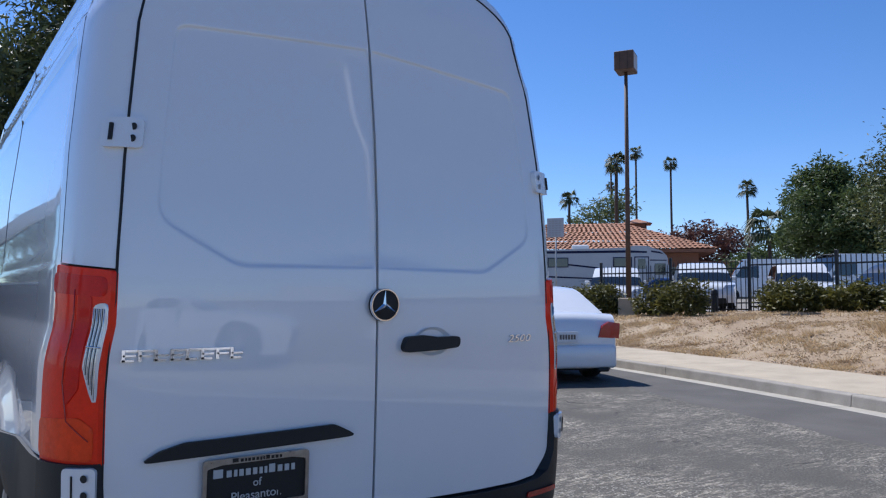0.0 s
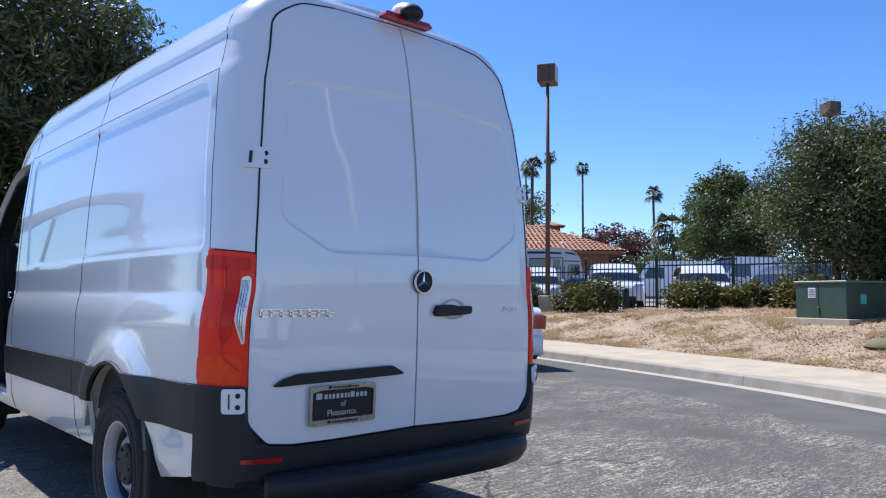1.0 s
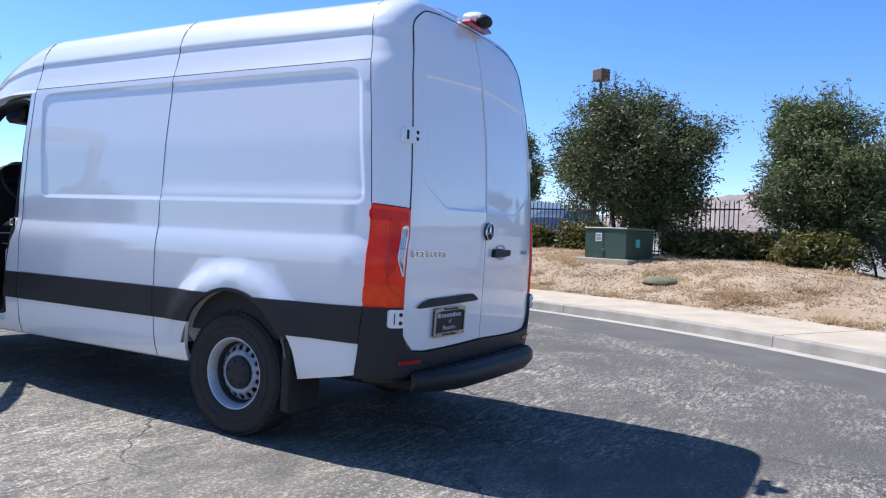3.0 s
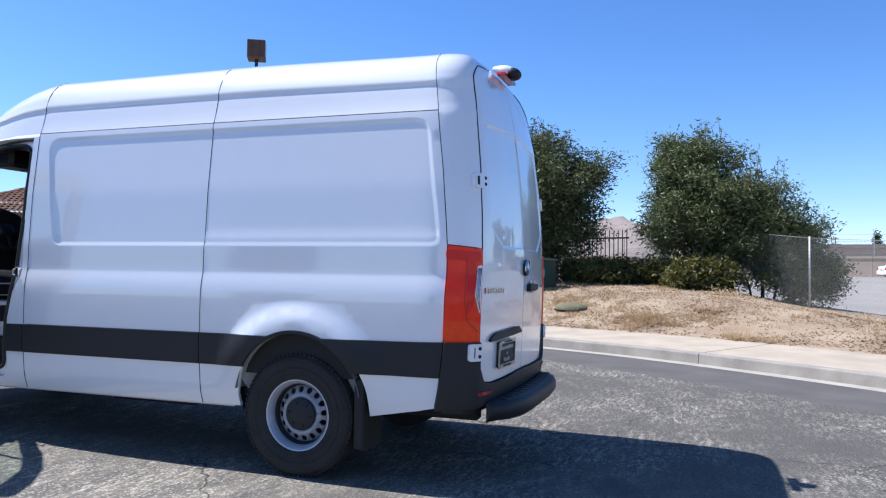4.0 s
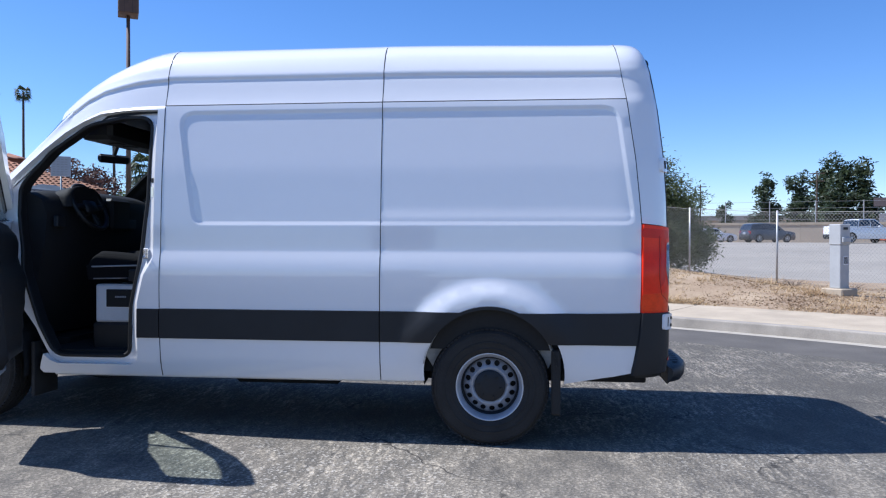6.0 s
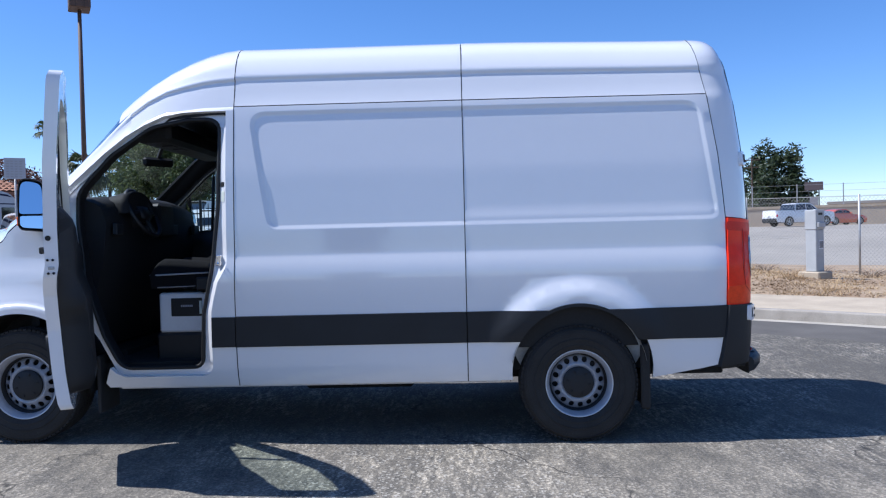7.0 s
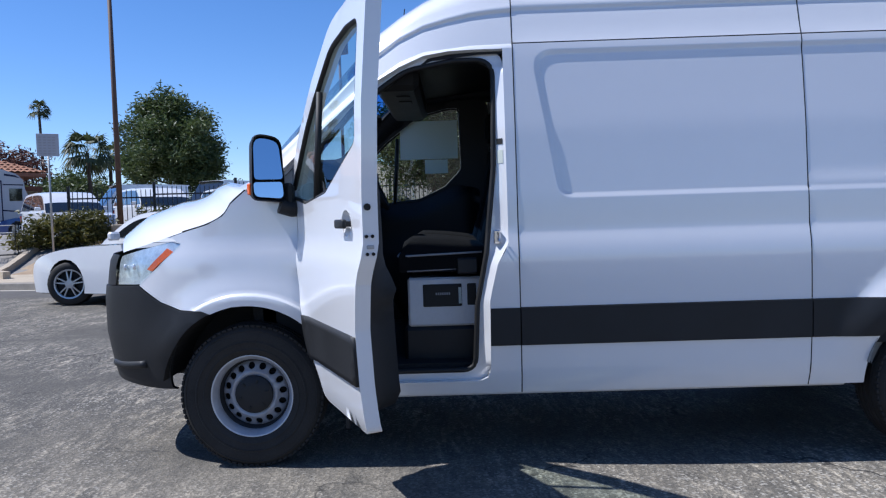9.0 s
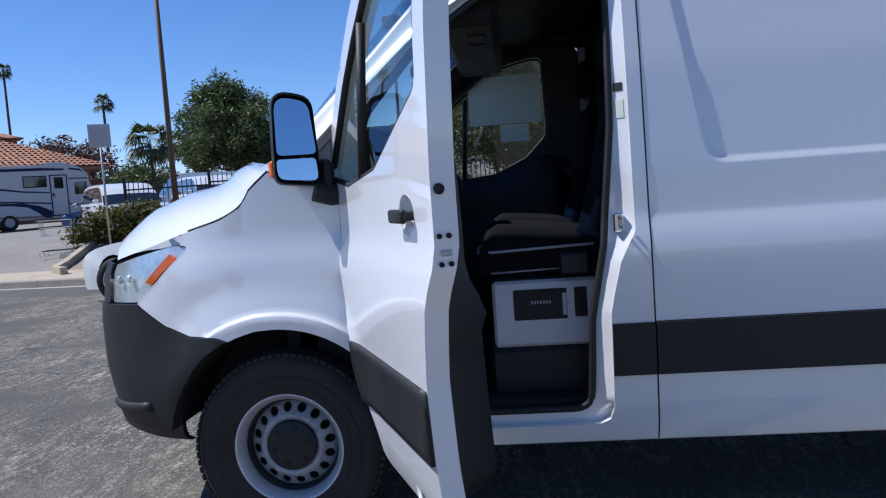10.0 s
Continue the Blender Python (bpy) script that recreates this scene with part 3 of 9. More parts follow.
_nw = [1, 0.998, 0.985, 0.955, 0.915, 0.865, 0.81, 0.74, 0.62, 0.47, 0.27, 0.0]   # share of the half width
_ns = [0.0]
for _i in range(1, len(_na)):
    _ns.append(_ns[-1] + math.hypot(_na[_i] - _na[_i - 1], _nw[_i] - _nw[_i - 1]))
QF = Q1 + _ns[-1]
_gs = np.arange(0, _ns[-1] + 0.01, 0.01)
_ga, _gw = _soft(np.interp(_gs, _ns, _na), 4), _soft(np.interp(_gs, _ns, _nw), 4)
_gw[-14:], _ga[-14:] = np.interp(_gs[-14:], _ns, _nw), np.interp(_gs[-14:], _ns, _na)

RECESS = rounded([(2.135, 2.205, 0.10), (2.005, 1.432, 0.07), (-0.925, 1.432, 0.05), (-0.825, 2.203, 0.13)])
RIM_IN = rounded([(2.118, 2.188, 0.09), (1.992, 1.447, 0.06), (-0.905, 1.447, 0.04), (-0.810, 2.186, 0.12)])
REC_D = 0.0085
SEAM = 0.72                                     # the joint between the two flank panels


def inset(loop, d):
    """The loop drawn in by d (out, where negative)."""
    k = len(loop)
    area = sum(loop[i][0] * loop[(i + 1) % k][1] - loop[(i + 1) % k][0] * loop[i][1] for i in range(k))
    res = []
    for i in range(k):
        a, b = loop[i - 1], loop[(i + 1) % k]
        tx, ty = b[0] - a[0], b[1] - a[1]
        n_ = math.hypot(tx, ty) or 1
        sg = 1 if area > 0 else -1
        res.append((loop[i][0] - ty / n_ * d * sg, loop[i][1] + tx / n_ * d * sg))
    return res


def wrap(q, t, out=0.0, plain=False):
    w = float(np.interp(t, _tt, _wl))
    z = float(np.interp(t, _tt, _zl)) if t > 2.44 else t
    yr = float(np.interp(t, _tt, _yr))
    z -= 0.028 * float(smooth(q, 0.7, -0.95)) * float(smooth(t, 2.10, 2.65))
    if q < Q0:
        s = min(Q0 - q, _cs[-1])
        a, d = float(np.interp(s, _fs, _fx)), float(np.interp(s, _fs, _fd))
        x, y = -(w + out) * a, Q0 - (Q0 - yr + out) * d
    elif q > Q1:
        s = min(q - Q1, _ns[-1])
        a, d = float(np.interp(s, _gs, _gw)), float(np.interp(s, _gs, _ga))
        ln = float(np.interp(t, [0.35, 0.5, 0.75, 0.95, 1.15, 1.3, 1.5], [0.84, 0.95, 1.00, 1.00, 0.97, 0.89, 0.60]))
        x, y = -(w + out) * a, Q1 + (ln + out) * d
    else:
        x, y = -(w + out), q
    if plain:
        return Vector((x, y, z))
    # pressed panel
    if -1.0 < q < 2.2 and 1.4 < t < 2.25:
        qa, ta = np.array([q]), np.array([t])
        if inside(qa, ta, RECESS)[0]:
            e = far_from(qa, ta, RECESS)[0]
            i = far_from(qa, ta, RIM_IN)[0] if not inside(qa, ta, RIM_IN)[0] else 0.0
            k = e / (e + i) if e + i > 0 else 0
            x += REC_D * k
            # the rear half has a low step along its foot
            if q < SEAM:
                x -= 0.0025 * k * float(smooth(t, 1.498, 1.490))
    # swollen arches
    for yc in (0.0, 3.665):
        r = math.hypot((q - yc) * 0.97, t - 0.455)
        if t < 1.2 and r < 0.75:
            k = smooth(r, 0.635, 0.50) if yc == 0.0 else (0.60 * smooth(r, 0.66, 0.50) + 0.38 * smooth(r, 0.530, 0.512))
            x -= 0.040 * float(k) * float(smooth(t, 0.50, 0.80))
    return Vector((x, y, z))


def left_right(side):
    return (lambda v: v) if side < 0 else (lambda v: Vector((-v.x, v.y, v.z)))


van = thing("delivery_van", "white high-roof panel van with grey lower cladding, driver's door open", "van")
HEM = (0.022, 0, 0)


def skin(name, outline, side=-1, holes=(), lines=(), h=0.06, out=0.0, material=PAINT, hem=None, parent=None, label="", plain=False):
    f = left_right(side)
    bm = bmesh.new()
    sheet(bm, outline, lambda a, b: f(wrap(a, b, out, plain)), h=h, holes=holes, lines=lines, hem=hem if hem else (HEM if side < 0 else (-HEM[0], 0, 0)))
    ob = part(name, bm, material, parent or van, label, smooth=True)
    soften(ob)
    return ob


def soften(ob, deg=35):
    """Smooth faces with sharp edges kept."""
    me = ob.data
    b = bmesh.new()
    b.from_mesh(me)
    for e in b.edges:
        e.smooth = not (len(e.link_faces) == 2 and e.calc_face_angle(0) > radians(deg))
    b.to_mesh(me)
    b.free()


def rear_q(x):
    """q on the rear face for a share x of the half width."""
    i = np.interp(x, _cx[::-1], _cs[::-1])
    return float(Q0 - i)


DE = rear_q(0.864)


def pillar_q(t):
    """The joint before the rear pillar leans forward as it rises."""
    return float(np.interp(t, [1.43, 1.85, 2.24, 2.45, 2.62, 2.9, 3.4], [-0.963, -0.935, -0.893, -0.862, -0.84, -0.825, -0.82]))


def bumper_q(t):
    """The front edge of the rear bumper's corner."""
    return float(np.interp(t, [0.47, 0.62, 0.872], [-0.908, -0.932, -0.957]))


PZ = [1.44, 1.55, 1.70, 1.85, 2.0, 2.15, 2.249]
RZ = [2.249, 2.33, 2.416, 2.43, 2.45, 2.475, 2.54, 2.62, 2.75, 2.9, 3.1]
G = 0.003                                        # half a seam
DOORQ, TOPZ, BAND0, BAND1, SILL = 2.232, 2.249, 0.665, 0.862, 0.405
ARCH_R = 0.432


def arch(yc, r, a0, a1, zc=0.455, n=20):
    return [(yc + r * math.cos(radians(a0 + (a1 - a0) * i / n)), zc + r * math.sin(radians(a0 + (a1 - a0) * i / n))) for i in range(n + 1)]


def arch_bottom(yc, r, z0):
    return math.degrees(math.asin(max(-0.99, (z0 - 0.455) / r)))


lines_r = [RECESS, inset(RECESS, -0.010), RIM_IN, inset(RIM_IN, 0.012)] + [[(-0.9, z), (2.2, z)] for z in (1.29, 1.263, 1.255, 1.249, 1.237, 1.212, 1.187, 1.156, 1.12, 1.08)] + [[(-0.9, z), (SEAM - 0.004, z)] for z in (1.502, 1.490)]
RS = 0.90
for side in (-1, 1):
    # upper flank, behind and before the seam
    skin("rear_side_panel", [(SEAM - G, BAND1 + G), (SEAM - G, TOPZ - G)] + [(pillar_q(z) + G, z - G) for z in PZ[::-1]] + [(-0.960, 1.43), (-0.953, 0.872), (-0.62, BAND1 + G)]
         + arch(0, 0.452, 180 - arch_bottom(0, 0.452, BAND1 + G), arch_bottom(0, 0.452, BAND1 + G)), side, lines=lines_r + [arch(0, rr, 8, 172) for rr in (0.50, 0.55, 0.60, 0.64)], h=0.045)
    skin("middle_side_panel", [(DOORQ - G, BAND1 + G), (DOORQ - G, TOPZ - G), (SEAM + G, TOPZ - G), (SEAM + G, BAND1 + G)], side, lines=lines_r, h=0.05)
    # lower flank
    skin("middle_sill_panel", [(DOORQ - G, SILL), (DOORQ - G, BAND0 - G), (SEAM + G, BAND0 - G), (SEAM + G, SILL)], side)
    skin("rear_sill_panel", [(SEAM - G, SILL), (SEAM - G, BAND0 - G)] + arch(0, ARCH_R, arch_bottom(0, ARCH_R, BAND0 - G), arch_bottom(0, ARCH_R, SILL), n=6), side)
    skin("rear_corner_panel", arch(0, ARCH_R + 0.05, 180 - arch_bottom(0, ARCH_R + 0.05, SILL), 180 - arch_bottom(0, ARCH_R + 0.05, BAND0 - G), n=6) + [(bumper_q(BAND0) + G, BAND0 - G), (bumper_q(0.485) + G, 0.485)], side)
    # cladding, standing proud
    skin("cladding", [(DOORQ - G, BAND0), (DOORQ - G, BAND1), (SEAM + G, BAND1), (SEAM + G, BAND0)], side, out=0.012, material=TRIM, label="dark grey plastic side cladding")
    skin("arch_cladding", [(SEAM - G, BAND0), (SEAM - G, BAND1)] + arch(0, 0.449, arch_bottom(0, 0.449, BAND1), 180 - arch_bottom(0, 0.449, BAND1))
         + [(bumper_q(BAND1) + G, BAND1 + 0.006), (bumper_q(BAND0) + G, BAND0)] + arch(0, ARCH_R, 180 - arch_bottom(0, ARCH_R, BAND0), arch_bottom(0, ARCH_R, BAND0), n=22),
         side, out=0.012, material=TRIM, label="dark grey plastic wheel-arch cladding")
    # rear pillar from lamp to roof
    skin("rear_pillar", [(pillar_q(z) - G, z) for z in PZ] + [(pillar_q(z) - G, z) for z in RZ[1:6]] + [(pillar_q(2.52) - G, 2.52), (DE + G, 2.52), (DE + G, 1.420)], side, h=0.035)
    # roof side rail and roof skins up to the centre line
    rail = (2.35, 2.39, 2.405, 2.413, 2.419, 2.425, 2.431, 2.438, 2.445, 2.452, 2.464, 2.476)
    skin("roof_panel", [(DOORQ - G, TOPZ + 0.004), (DOORQ - G, TMAX), (SEAM + G, TMAX), (SEAM + G, TOPZ + 0.004)], side, lines=[[(SEAM - 0.1, z), (DOORQ + 0.1, z)] for z in rail], h=0.07)
    skin("roof_panel", [(SEAM - G, TOPZ + 0.004), (SEAM - G, TMAX), (pillar_q(TMAX) + G, TMAX)] + [(pillar_q(z) + G, z + 0.004) for z in RZ[::-1]], side, lines=[[(-1.0, z), (SEAM + 0.1, z)] for z in rail], h=0.07)
    skin("roof_rear_panel", [(pillar_q(z) - G, z) for z in [2.52] + RZ[7:]] + [(pillar_q(TMAX) - G, TMAX), (QR, TMAX), (QR, 2.70), (DE - 0.35, 2.685), (DE - 0.13, 2.645), (DE - 0.035, 2.57), (DE + G, 2.52)], side, h=0.045)
# dark shell behind the seams
bm = bmesh.new()
for side in (-1, 1):
    f = left_right(side)
    grid(bm, lambda u, v: f(wrap(2.24 + (-1.02 - 2.24) * u, 0.62 + (TMAX - 0.62) * v, -0.03, True)), 60, 50)
part("inner_shell", bm, UNDER, van, "dark inner body shell", smooth=True)

# rear doors
DC = QR
for side in (-1, 1):
    door = part("rear_door", bmesh.new(), PAINT, van, "white rear cargo door")
    edge = [(DE - G, 0.72), (DE - G, 2.50), (DE - 0.12, 2.63), (DE - 0.35, 2.67), (DC + 0.004, 2.685), (DC + 0.004, 0.63), (DE - 0.40, 0.618), (DE - 0.20, 0.618), (DE - 0.09, 0.63)]
    edge = rounded([(a, b, {0: 0.10, 1: 0.10, 2: 0.16}.get(i, 0.03 if i in (8,) else 0)) for i, (a, b) in enumerate(edge)])
    press = rounded([(DE - 0.115, 2.190, 0.05), (DE - 0.10, 1.57, 0.10), (DE - 0.36, 1.432, 0.14), (DC + 0.006, 1.436, 0.0), (DC + 0.006, 2.236, 0.0)])
    f = left_right(side)

    def door_surf(a, b, f=f, press=press):
        v = wrap(a, b)
        qa, ta = np.array([a]), np.array([b])
        if inside(qa, ta, press)[0]:
            d = far_from(qa, ta, press)[0] if a > DC + 0.05 else min(abs(b - 1.436), abs(b - 2.236 + 0.06 * (a - DC)))
            v.y += 0.007 * float(smooth(d, 0, 0.011))
        return f(v)
    bm = bmesh.new()
    sheet(bm, edge, door_surf, h=0.05, lines=[press, inset(press, -0.006), inset(press, 0.004), inset(press, 0.008), inset(press, 0.012), inset(press, 0.02)], hem=(0, 0.03, 0))
    bm.to_mesh(door.data)
    for p in door.data.polygons:
        p.use_smooth = True
    soften(door)

bm = bmesh.new()
for side in (-1, 1):
    f = left_right(side)
    grid(bm, lambda u, v: f(wrap(-0.95 + (QR + 0.95) * u, 0.45 + 2.22 * v, -0.019, True)), 30, 40)
part("rear_seal", bm, SEAL, van, smooth=True)

# dark joints between the panels
def joint(pts, side, r=0.0035, name="panel_joint", o=-0.0015):
    f = left_right(side)
    bm = bmesh.new()
    tube(bm, [f(wrap(a, b, o)) for a, b in pts], r, 6)
    return part(name, bm, SEAL, van, smooth=True)


for side in (-1, 1):
    joint([(SEAM, z) for z in np.linspace(BAND1 + 0.01, 2.70, 46)], side)
    joint([(SEAM, z) for z in np.linspace(SILL, BAND0, 8)], side)
    joint([(DOORQ, z) for z in np.linspace(SILL, BAND0, 8)], side)
    joint([(DOORQ, z) for z in np.linspace(BAND1 + 0.01, 2.70, 46)], side)
    joint([(q, TOPZ) for q in np.linspace(-0.885, DOORQ, 90)], side, 0.0025)
    joint([(pillar_q(z), z) for z in np.linspace(1.44, 2.78, 40)], side, 0.0025)
    run = []
    for p in edge:
        if p[0] < DC + 0.02:
            break
        run.append(p)
    run = [(run[i][0] + (run[i + 1][0] - run[i][0]) * k / 12, run[i][1] + (run[i + 1][1] - run[i][1]) * k / 12) for i in range(len(run) - 1) for k in range(12)] + run[-1:]
    run = [p for p in run if p[1] > 0.75]
    joint([(p[0] + 0.004, p[1] + (0.004 if p[1] > 2.5 else 0)) for p in run], side, 0.0045, "door_joint", 0.0)


# cab: door outline, jamb, fender, nose, bonnet, windscreen
CUT = rounded([(2.285, 2.215, 0.07), (2.285, 1.20, 0.05), (2.345, 1.09, 0.06), (2.39, 0.90, 0.05), (2.395, 0.475, 0.06), (3.04, 0.475, 0.10), (3.16, 0.72, 0.06), (3.30, 0.92, 0.12),
               (3.385, 1.15, 0.05), (3.385, 1.45, 0.03), (3.62, 1.47, 0.05), (3.33, 1.735, 0.2), (3.09, 1.975, 0.3), (2.80, 2.17, 0.35), (2.55, 2.215, 0.2)])
INNER = rounded([(2.335, 2.175, 0.12), (2.35, 1.60, 0.3), (2.40, 1.15, 0.2), (2.455, 0.88, 0.2), (2.475, 0.53, 0.07), (3.02, 0.53, 0.12), (3.13, 0.75, 0.2), (3.24, 1.1, 0.2),
                 (3.29, 1.50, 0.12), (3.29, 1.70, 0.15), (3.07, 1.945, 0.25), (2.80, 2.13, 0.3), (2.55, 2.175, 0.2)])


CAP_Y = [2.235, 2.34, 2.45, 2.57, 2.70, 2.83, 2.95, 3.04]
_sec = [(w / 0.884, (z - 2.262) / (2.74 - 2.262)) for w, z in _prof if z >= 2.262]
_sec = [(float(np.interp(k / 26, np.linspace(0, 1, len(_sec)), [s[0] for s in _sec])), float(np.interp(k / 26, np.linspace(0, 1, len(_sec)), [s[1] for s in _sec]))) for k in range(27)]


def cap(y, k):
    ze = float(np.interp(y, [2.235, 2.45, 2.7, 2.83, 2.95, 3.04], [2.249, 2.246, 2.222, 2.175, 2.095, 2.018]))
    zc = float(np.interp(y, [2.235, 2.34, 2.45, 2.57, 2.70, 2.83, 2.95, 3.04], [2.742, 2.728, 2.700, 2.655, 2.590, 2.510, 2.425, 2.352]))
    xe = float(np.interp(y, [2.235, 2.6, 2.95, 3.04], [0.885, 0.878, 0.862, 0.857]))
    s = _sec[k]
    return Vector((-xe * s[0], y, ze + (zc - ze) * s[1]))


kw = 12                                            # where the windscreen's upper corner lies on the section
for side in (-1, 1):
    f = left_right(side)
    bm = bmesh.new()
    rows = [[bm.verts.new(f(cap(y, k))) for k in range(27)] for y in CAP_Y]
    for a, b in zip(rows, rows[1:]):
        for k in range(kw if b is rows[-1] else 0, 26):
            bm.faces.new((a[k], b[k], b[k + 1], a[k + 1]))
    bmesh.ops.delete(bm, geom=[v for v in bm.verts if not v.link_faces], context="VERTS")
    ob = part("roof_front_panel", bm, PAINT, van, smooth=True)
    soften(ob)
    # rail over the door and windscreen pillar
    low = [(2.235, 2.225), (2.30, 2.222), (2.45, 2.222), (2.57, 2.218), (2.70, 2.198), (2.83, 2.142), (2.95, 2.072)]
    bm = bmesh.new()
    rows = []
    for (y, z) in low:
        p = wrap(y, z, 0, True)
        c = cap(y, 0)
        rows.append([p, p.lerp(c, 0.5) + Vector((-0.003, 0, 0)), c])
    pil_lo = [(2.95, 2.072), (3.09, 1.962), (3.22, 1.845), (3.34, 1.735), (3.48, 1.60), (3.63, 1.455)]
    pil = []
    base = Vector((-0.80, 3.77, 1.46))
    foot = Vector((-0.915, 3.66, 1.465))
    for i, (y, z) in enumerate(pil_lo):
        k = i / 5
        row = [wrap(y, z, 0, True)]
        for j in range(5):
            row.append(cap(2.95, 3 * j).lerp(foot.lerp(base, j / 4) + Vector((-0.03, 0.02, 0.02)) * math.sin(math.pi * j / 4), k))
        pil.append(row)
    rows_rail = rows
    vr = [[bm.verts.new(f(v)) for v in r] for r in rows]
    for a, b in zip(vr, vr[1:]):
        for k in range(2):
            bm.faces.new((a[k], b[k], b[k + 1], a[k + 1]))
    vr = [[bm.verts.new(f(v)) for v in r] for r in pil]
    for a, b in zip(vr, vr[1:]):
        for k in range(5):
            bm.faces.new((a[k], b[k], b[k + 1], a[k + 1]))
    # inward return of the pillar
    vr2 = [[bm.verts.new(f(v[0])), bm.verts.new(f(v[0] + Vector((0.05, 0.0, -0.01))))] for v in rows + pil[1:]]
    for a, b in zip(vr2, vr2[1:]):
        bm.faces.new((a[0], b[0], b[1], a[1]))
    part("windscreen_pillar", bm, PAINT, van, smooth=True)
    bm = bmesh.new()
    rows = [[bm.verts.new(f(cap(y, k) * 0.985 + Vector((0, 0, -0.012)))) for k in range(27)] for y in CAP_Y[:-1]]
    for a, b in zip(rows, rows[1:]):
        for k in range(26):
            bm.faces.new((a[k], b[k], b[k + 1], a[k + 1]))
    vr = [[bm.verts.new(f(v + Vector((0.035, -0.02, -0.02)))) for v in r] for r in pil]
    for a, b in zip(vr, vr[1:]):
        for k in range(5):
            bm.faces.new((a[k], b[k], b[k + 1], a[k + 1]))
    vr = [[bm.verts.new(f(v + Vector((0.05, 0, -0.012)))) for v in r] for r in rows_rail]
    for a, b in zip(vr, vr[1:]):
        for k in range(2):
            bm.faces.new((a[k], b[k], b[k + 1], a[k + 1]))
    part("roof_lining", bm, BLACK, van, smooth=True)
    # body beside and below the door
    skin("door_pillar", [(DOORQ + G, SILL), (DOORQ + G, 2.225)] + [(2.285, 2.225), (2.285, 1.21), (2.30, 1.165), (2.345, 1.09), (2.375, 0.97), (2.39, 0.90), (2.395, 0.54), (2.41, 0.495), (2.45, 0.475), (2.98, 0.475),
         (3.04, 0.50), (3.08, 0.54), (3.12, SILL + 0.03), (3.10, SILL)], side, h=0.045, hem=(0.05 * -side, 0, 0))
    skin("cladding", [(DOORQ + G, BAND0), (DOORQ + G, BAND1), (2.388, BAND1), (2.392, BAND0)], side, out=0.012, material=TRIM)
    # wing with its arch
    ar = 0.462
    skin("front_wing", [(3.385 + G, 1.05), (3.385 + G, 1.455), (3.60, 1.500), (3.66, 1.515), (3.74, 1.448), (3.80, 1.388), (3.90, 1.344), (4.03, 1.311), (4.12, 1.285), (4.045, 1.247), (4.17, 1.125), (4.27, 1.05), (4.295, 1.03), (4.14, 0.94), (4.02, 0.90), (3.90, 0.895)]
         + arch(3.665, ar, 66, 150), side, h=0.045, lines=[arch(3.665, k, 25, 155) for k in (0.490, 0.511, 0.517, 0.524, 0.531, 0.55)], hem=(0.03 * -side, 0, 0))
    # bumper round to the nose
    skin("front_bumper", [(4.295, 1.027), (4.55, 1.02), (QF, 1.0), (QF, 0.50), (4.6, 0.49), (4.3, 0.47), (4.2, 0.468), (4.10, 0.470)] + arch(3.665, ar + 0.003, 3, 65) + [(3.90, 0.891), (4.02, 0.896), (4.14, 0.936)],
         side, material=TRIM, h=0.05, out=0.008, label="dark grey plastic front bumper", hem=(0.03 * -side, 0, 0))
    skin("grille", [(4.52, 1.025), (QF, 1.005), (QF, 1.20), (4.53, 1.19)], side, material=BLACK, h=0.06, label="black radiator grille")
    # headlamp
    lamp = skin("headlamp", [(4.05, 1.245), (4.12, 1.258), (4.30, 1.225), (4.51, 1.185), (4.51, 1.03), (4.30, 1.035), (4.275, 1.055), (4.175, 1.13)], side, material=HEADLENS, h=0.03, out=-0.012,
                label="clear headlamp with amber marker")
    skin("amber_marker", [(4.085, 1.205), (4.13, 1.225), (4.24, 1.115), (4.205, 1.105), (4.165, 1.14)], side, material=AMBER, h=0.03, out=0.0, parent=lamp, label="amber side marker")
    skin("lens_cover", [(4.05, 1.245), (4.12, 1.258), (4.30, 1.225), (4.51, 1.185), (4.51, 1.03), (4.30, 1.035), (4.275, 1.055), (4.175, 1.13)], side, material=GLASS, h=0.04, out=0.004, parent=lamp, label="clear lens")
    for yy, zz, rr in ((4.34, 1.13, 0.016), (4.42, 1.125, 0.018)):
        bm = bmesh.new()
        c = f(wrap(yy, zz, 0.0))
        vs = bmesh.ops.create_uvsphere(bm, u_segments=16, v_segments=10, radius=rr)["verts"]
        for v in vs:
            v.co = Vector((v.co.x * 0.6, v.co.y * 0.6, v.co.z)) + c
        part("projector", bm, HEADLENS, lamp, smooth=True)
    # fog-lamp crease
    bm = bmesh.new()
    tube(bm, [f(wrap(q, 0.60 - 0.02 * math.sin((q - 4.3) * 6), 0.004)) for q in np.linspace(4.28, 4.62, 9)], 0.022, 8)
    part("bumper_crease", bm, TRIM, van, smooth=True)

# windscreen and scuttle
_hd = [cap(2.95, k) for k in range(12, 27)]
_hd = _hd + [Vector((-v.x, v.y, v.z)) for v in _hd[:-1][::-1]]


def screen(u, v, out=0.0):
    i = u * (len(_hd) - 1)
    a, b = _hd[int(i)], _hd[min(int(i) + 1, len(_hd) - 1)]
    t = a.lerp(b, i - int(i)) + Vector((0, 0.01 * (1 - (2 * u - 1) ** 2), -0.01))
    x = -0.80 + 1.60 * u
    bt = Vector((x, 3.77 + 0.12 * (1 - (2 * u - 1) ** 2), 1.45 + 0.02 * (1 - (2 * u - 1) ** 2)))
    p = t.lerp(bt, v)
    bulge = math.sin(math.pi * v) * 0.008
    return p + Vector((0, bulge + out, bulge + out))


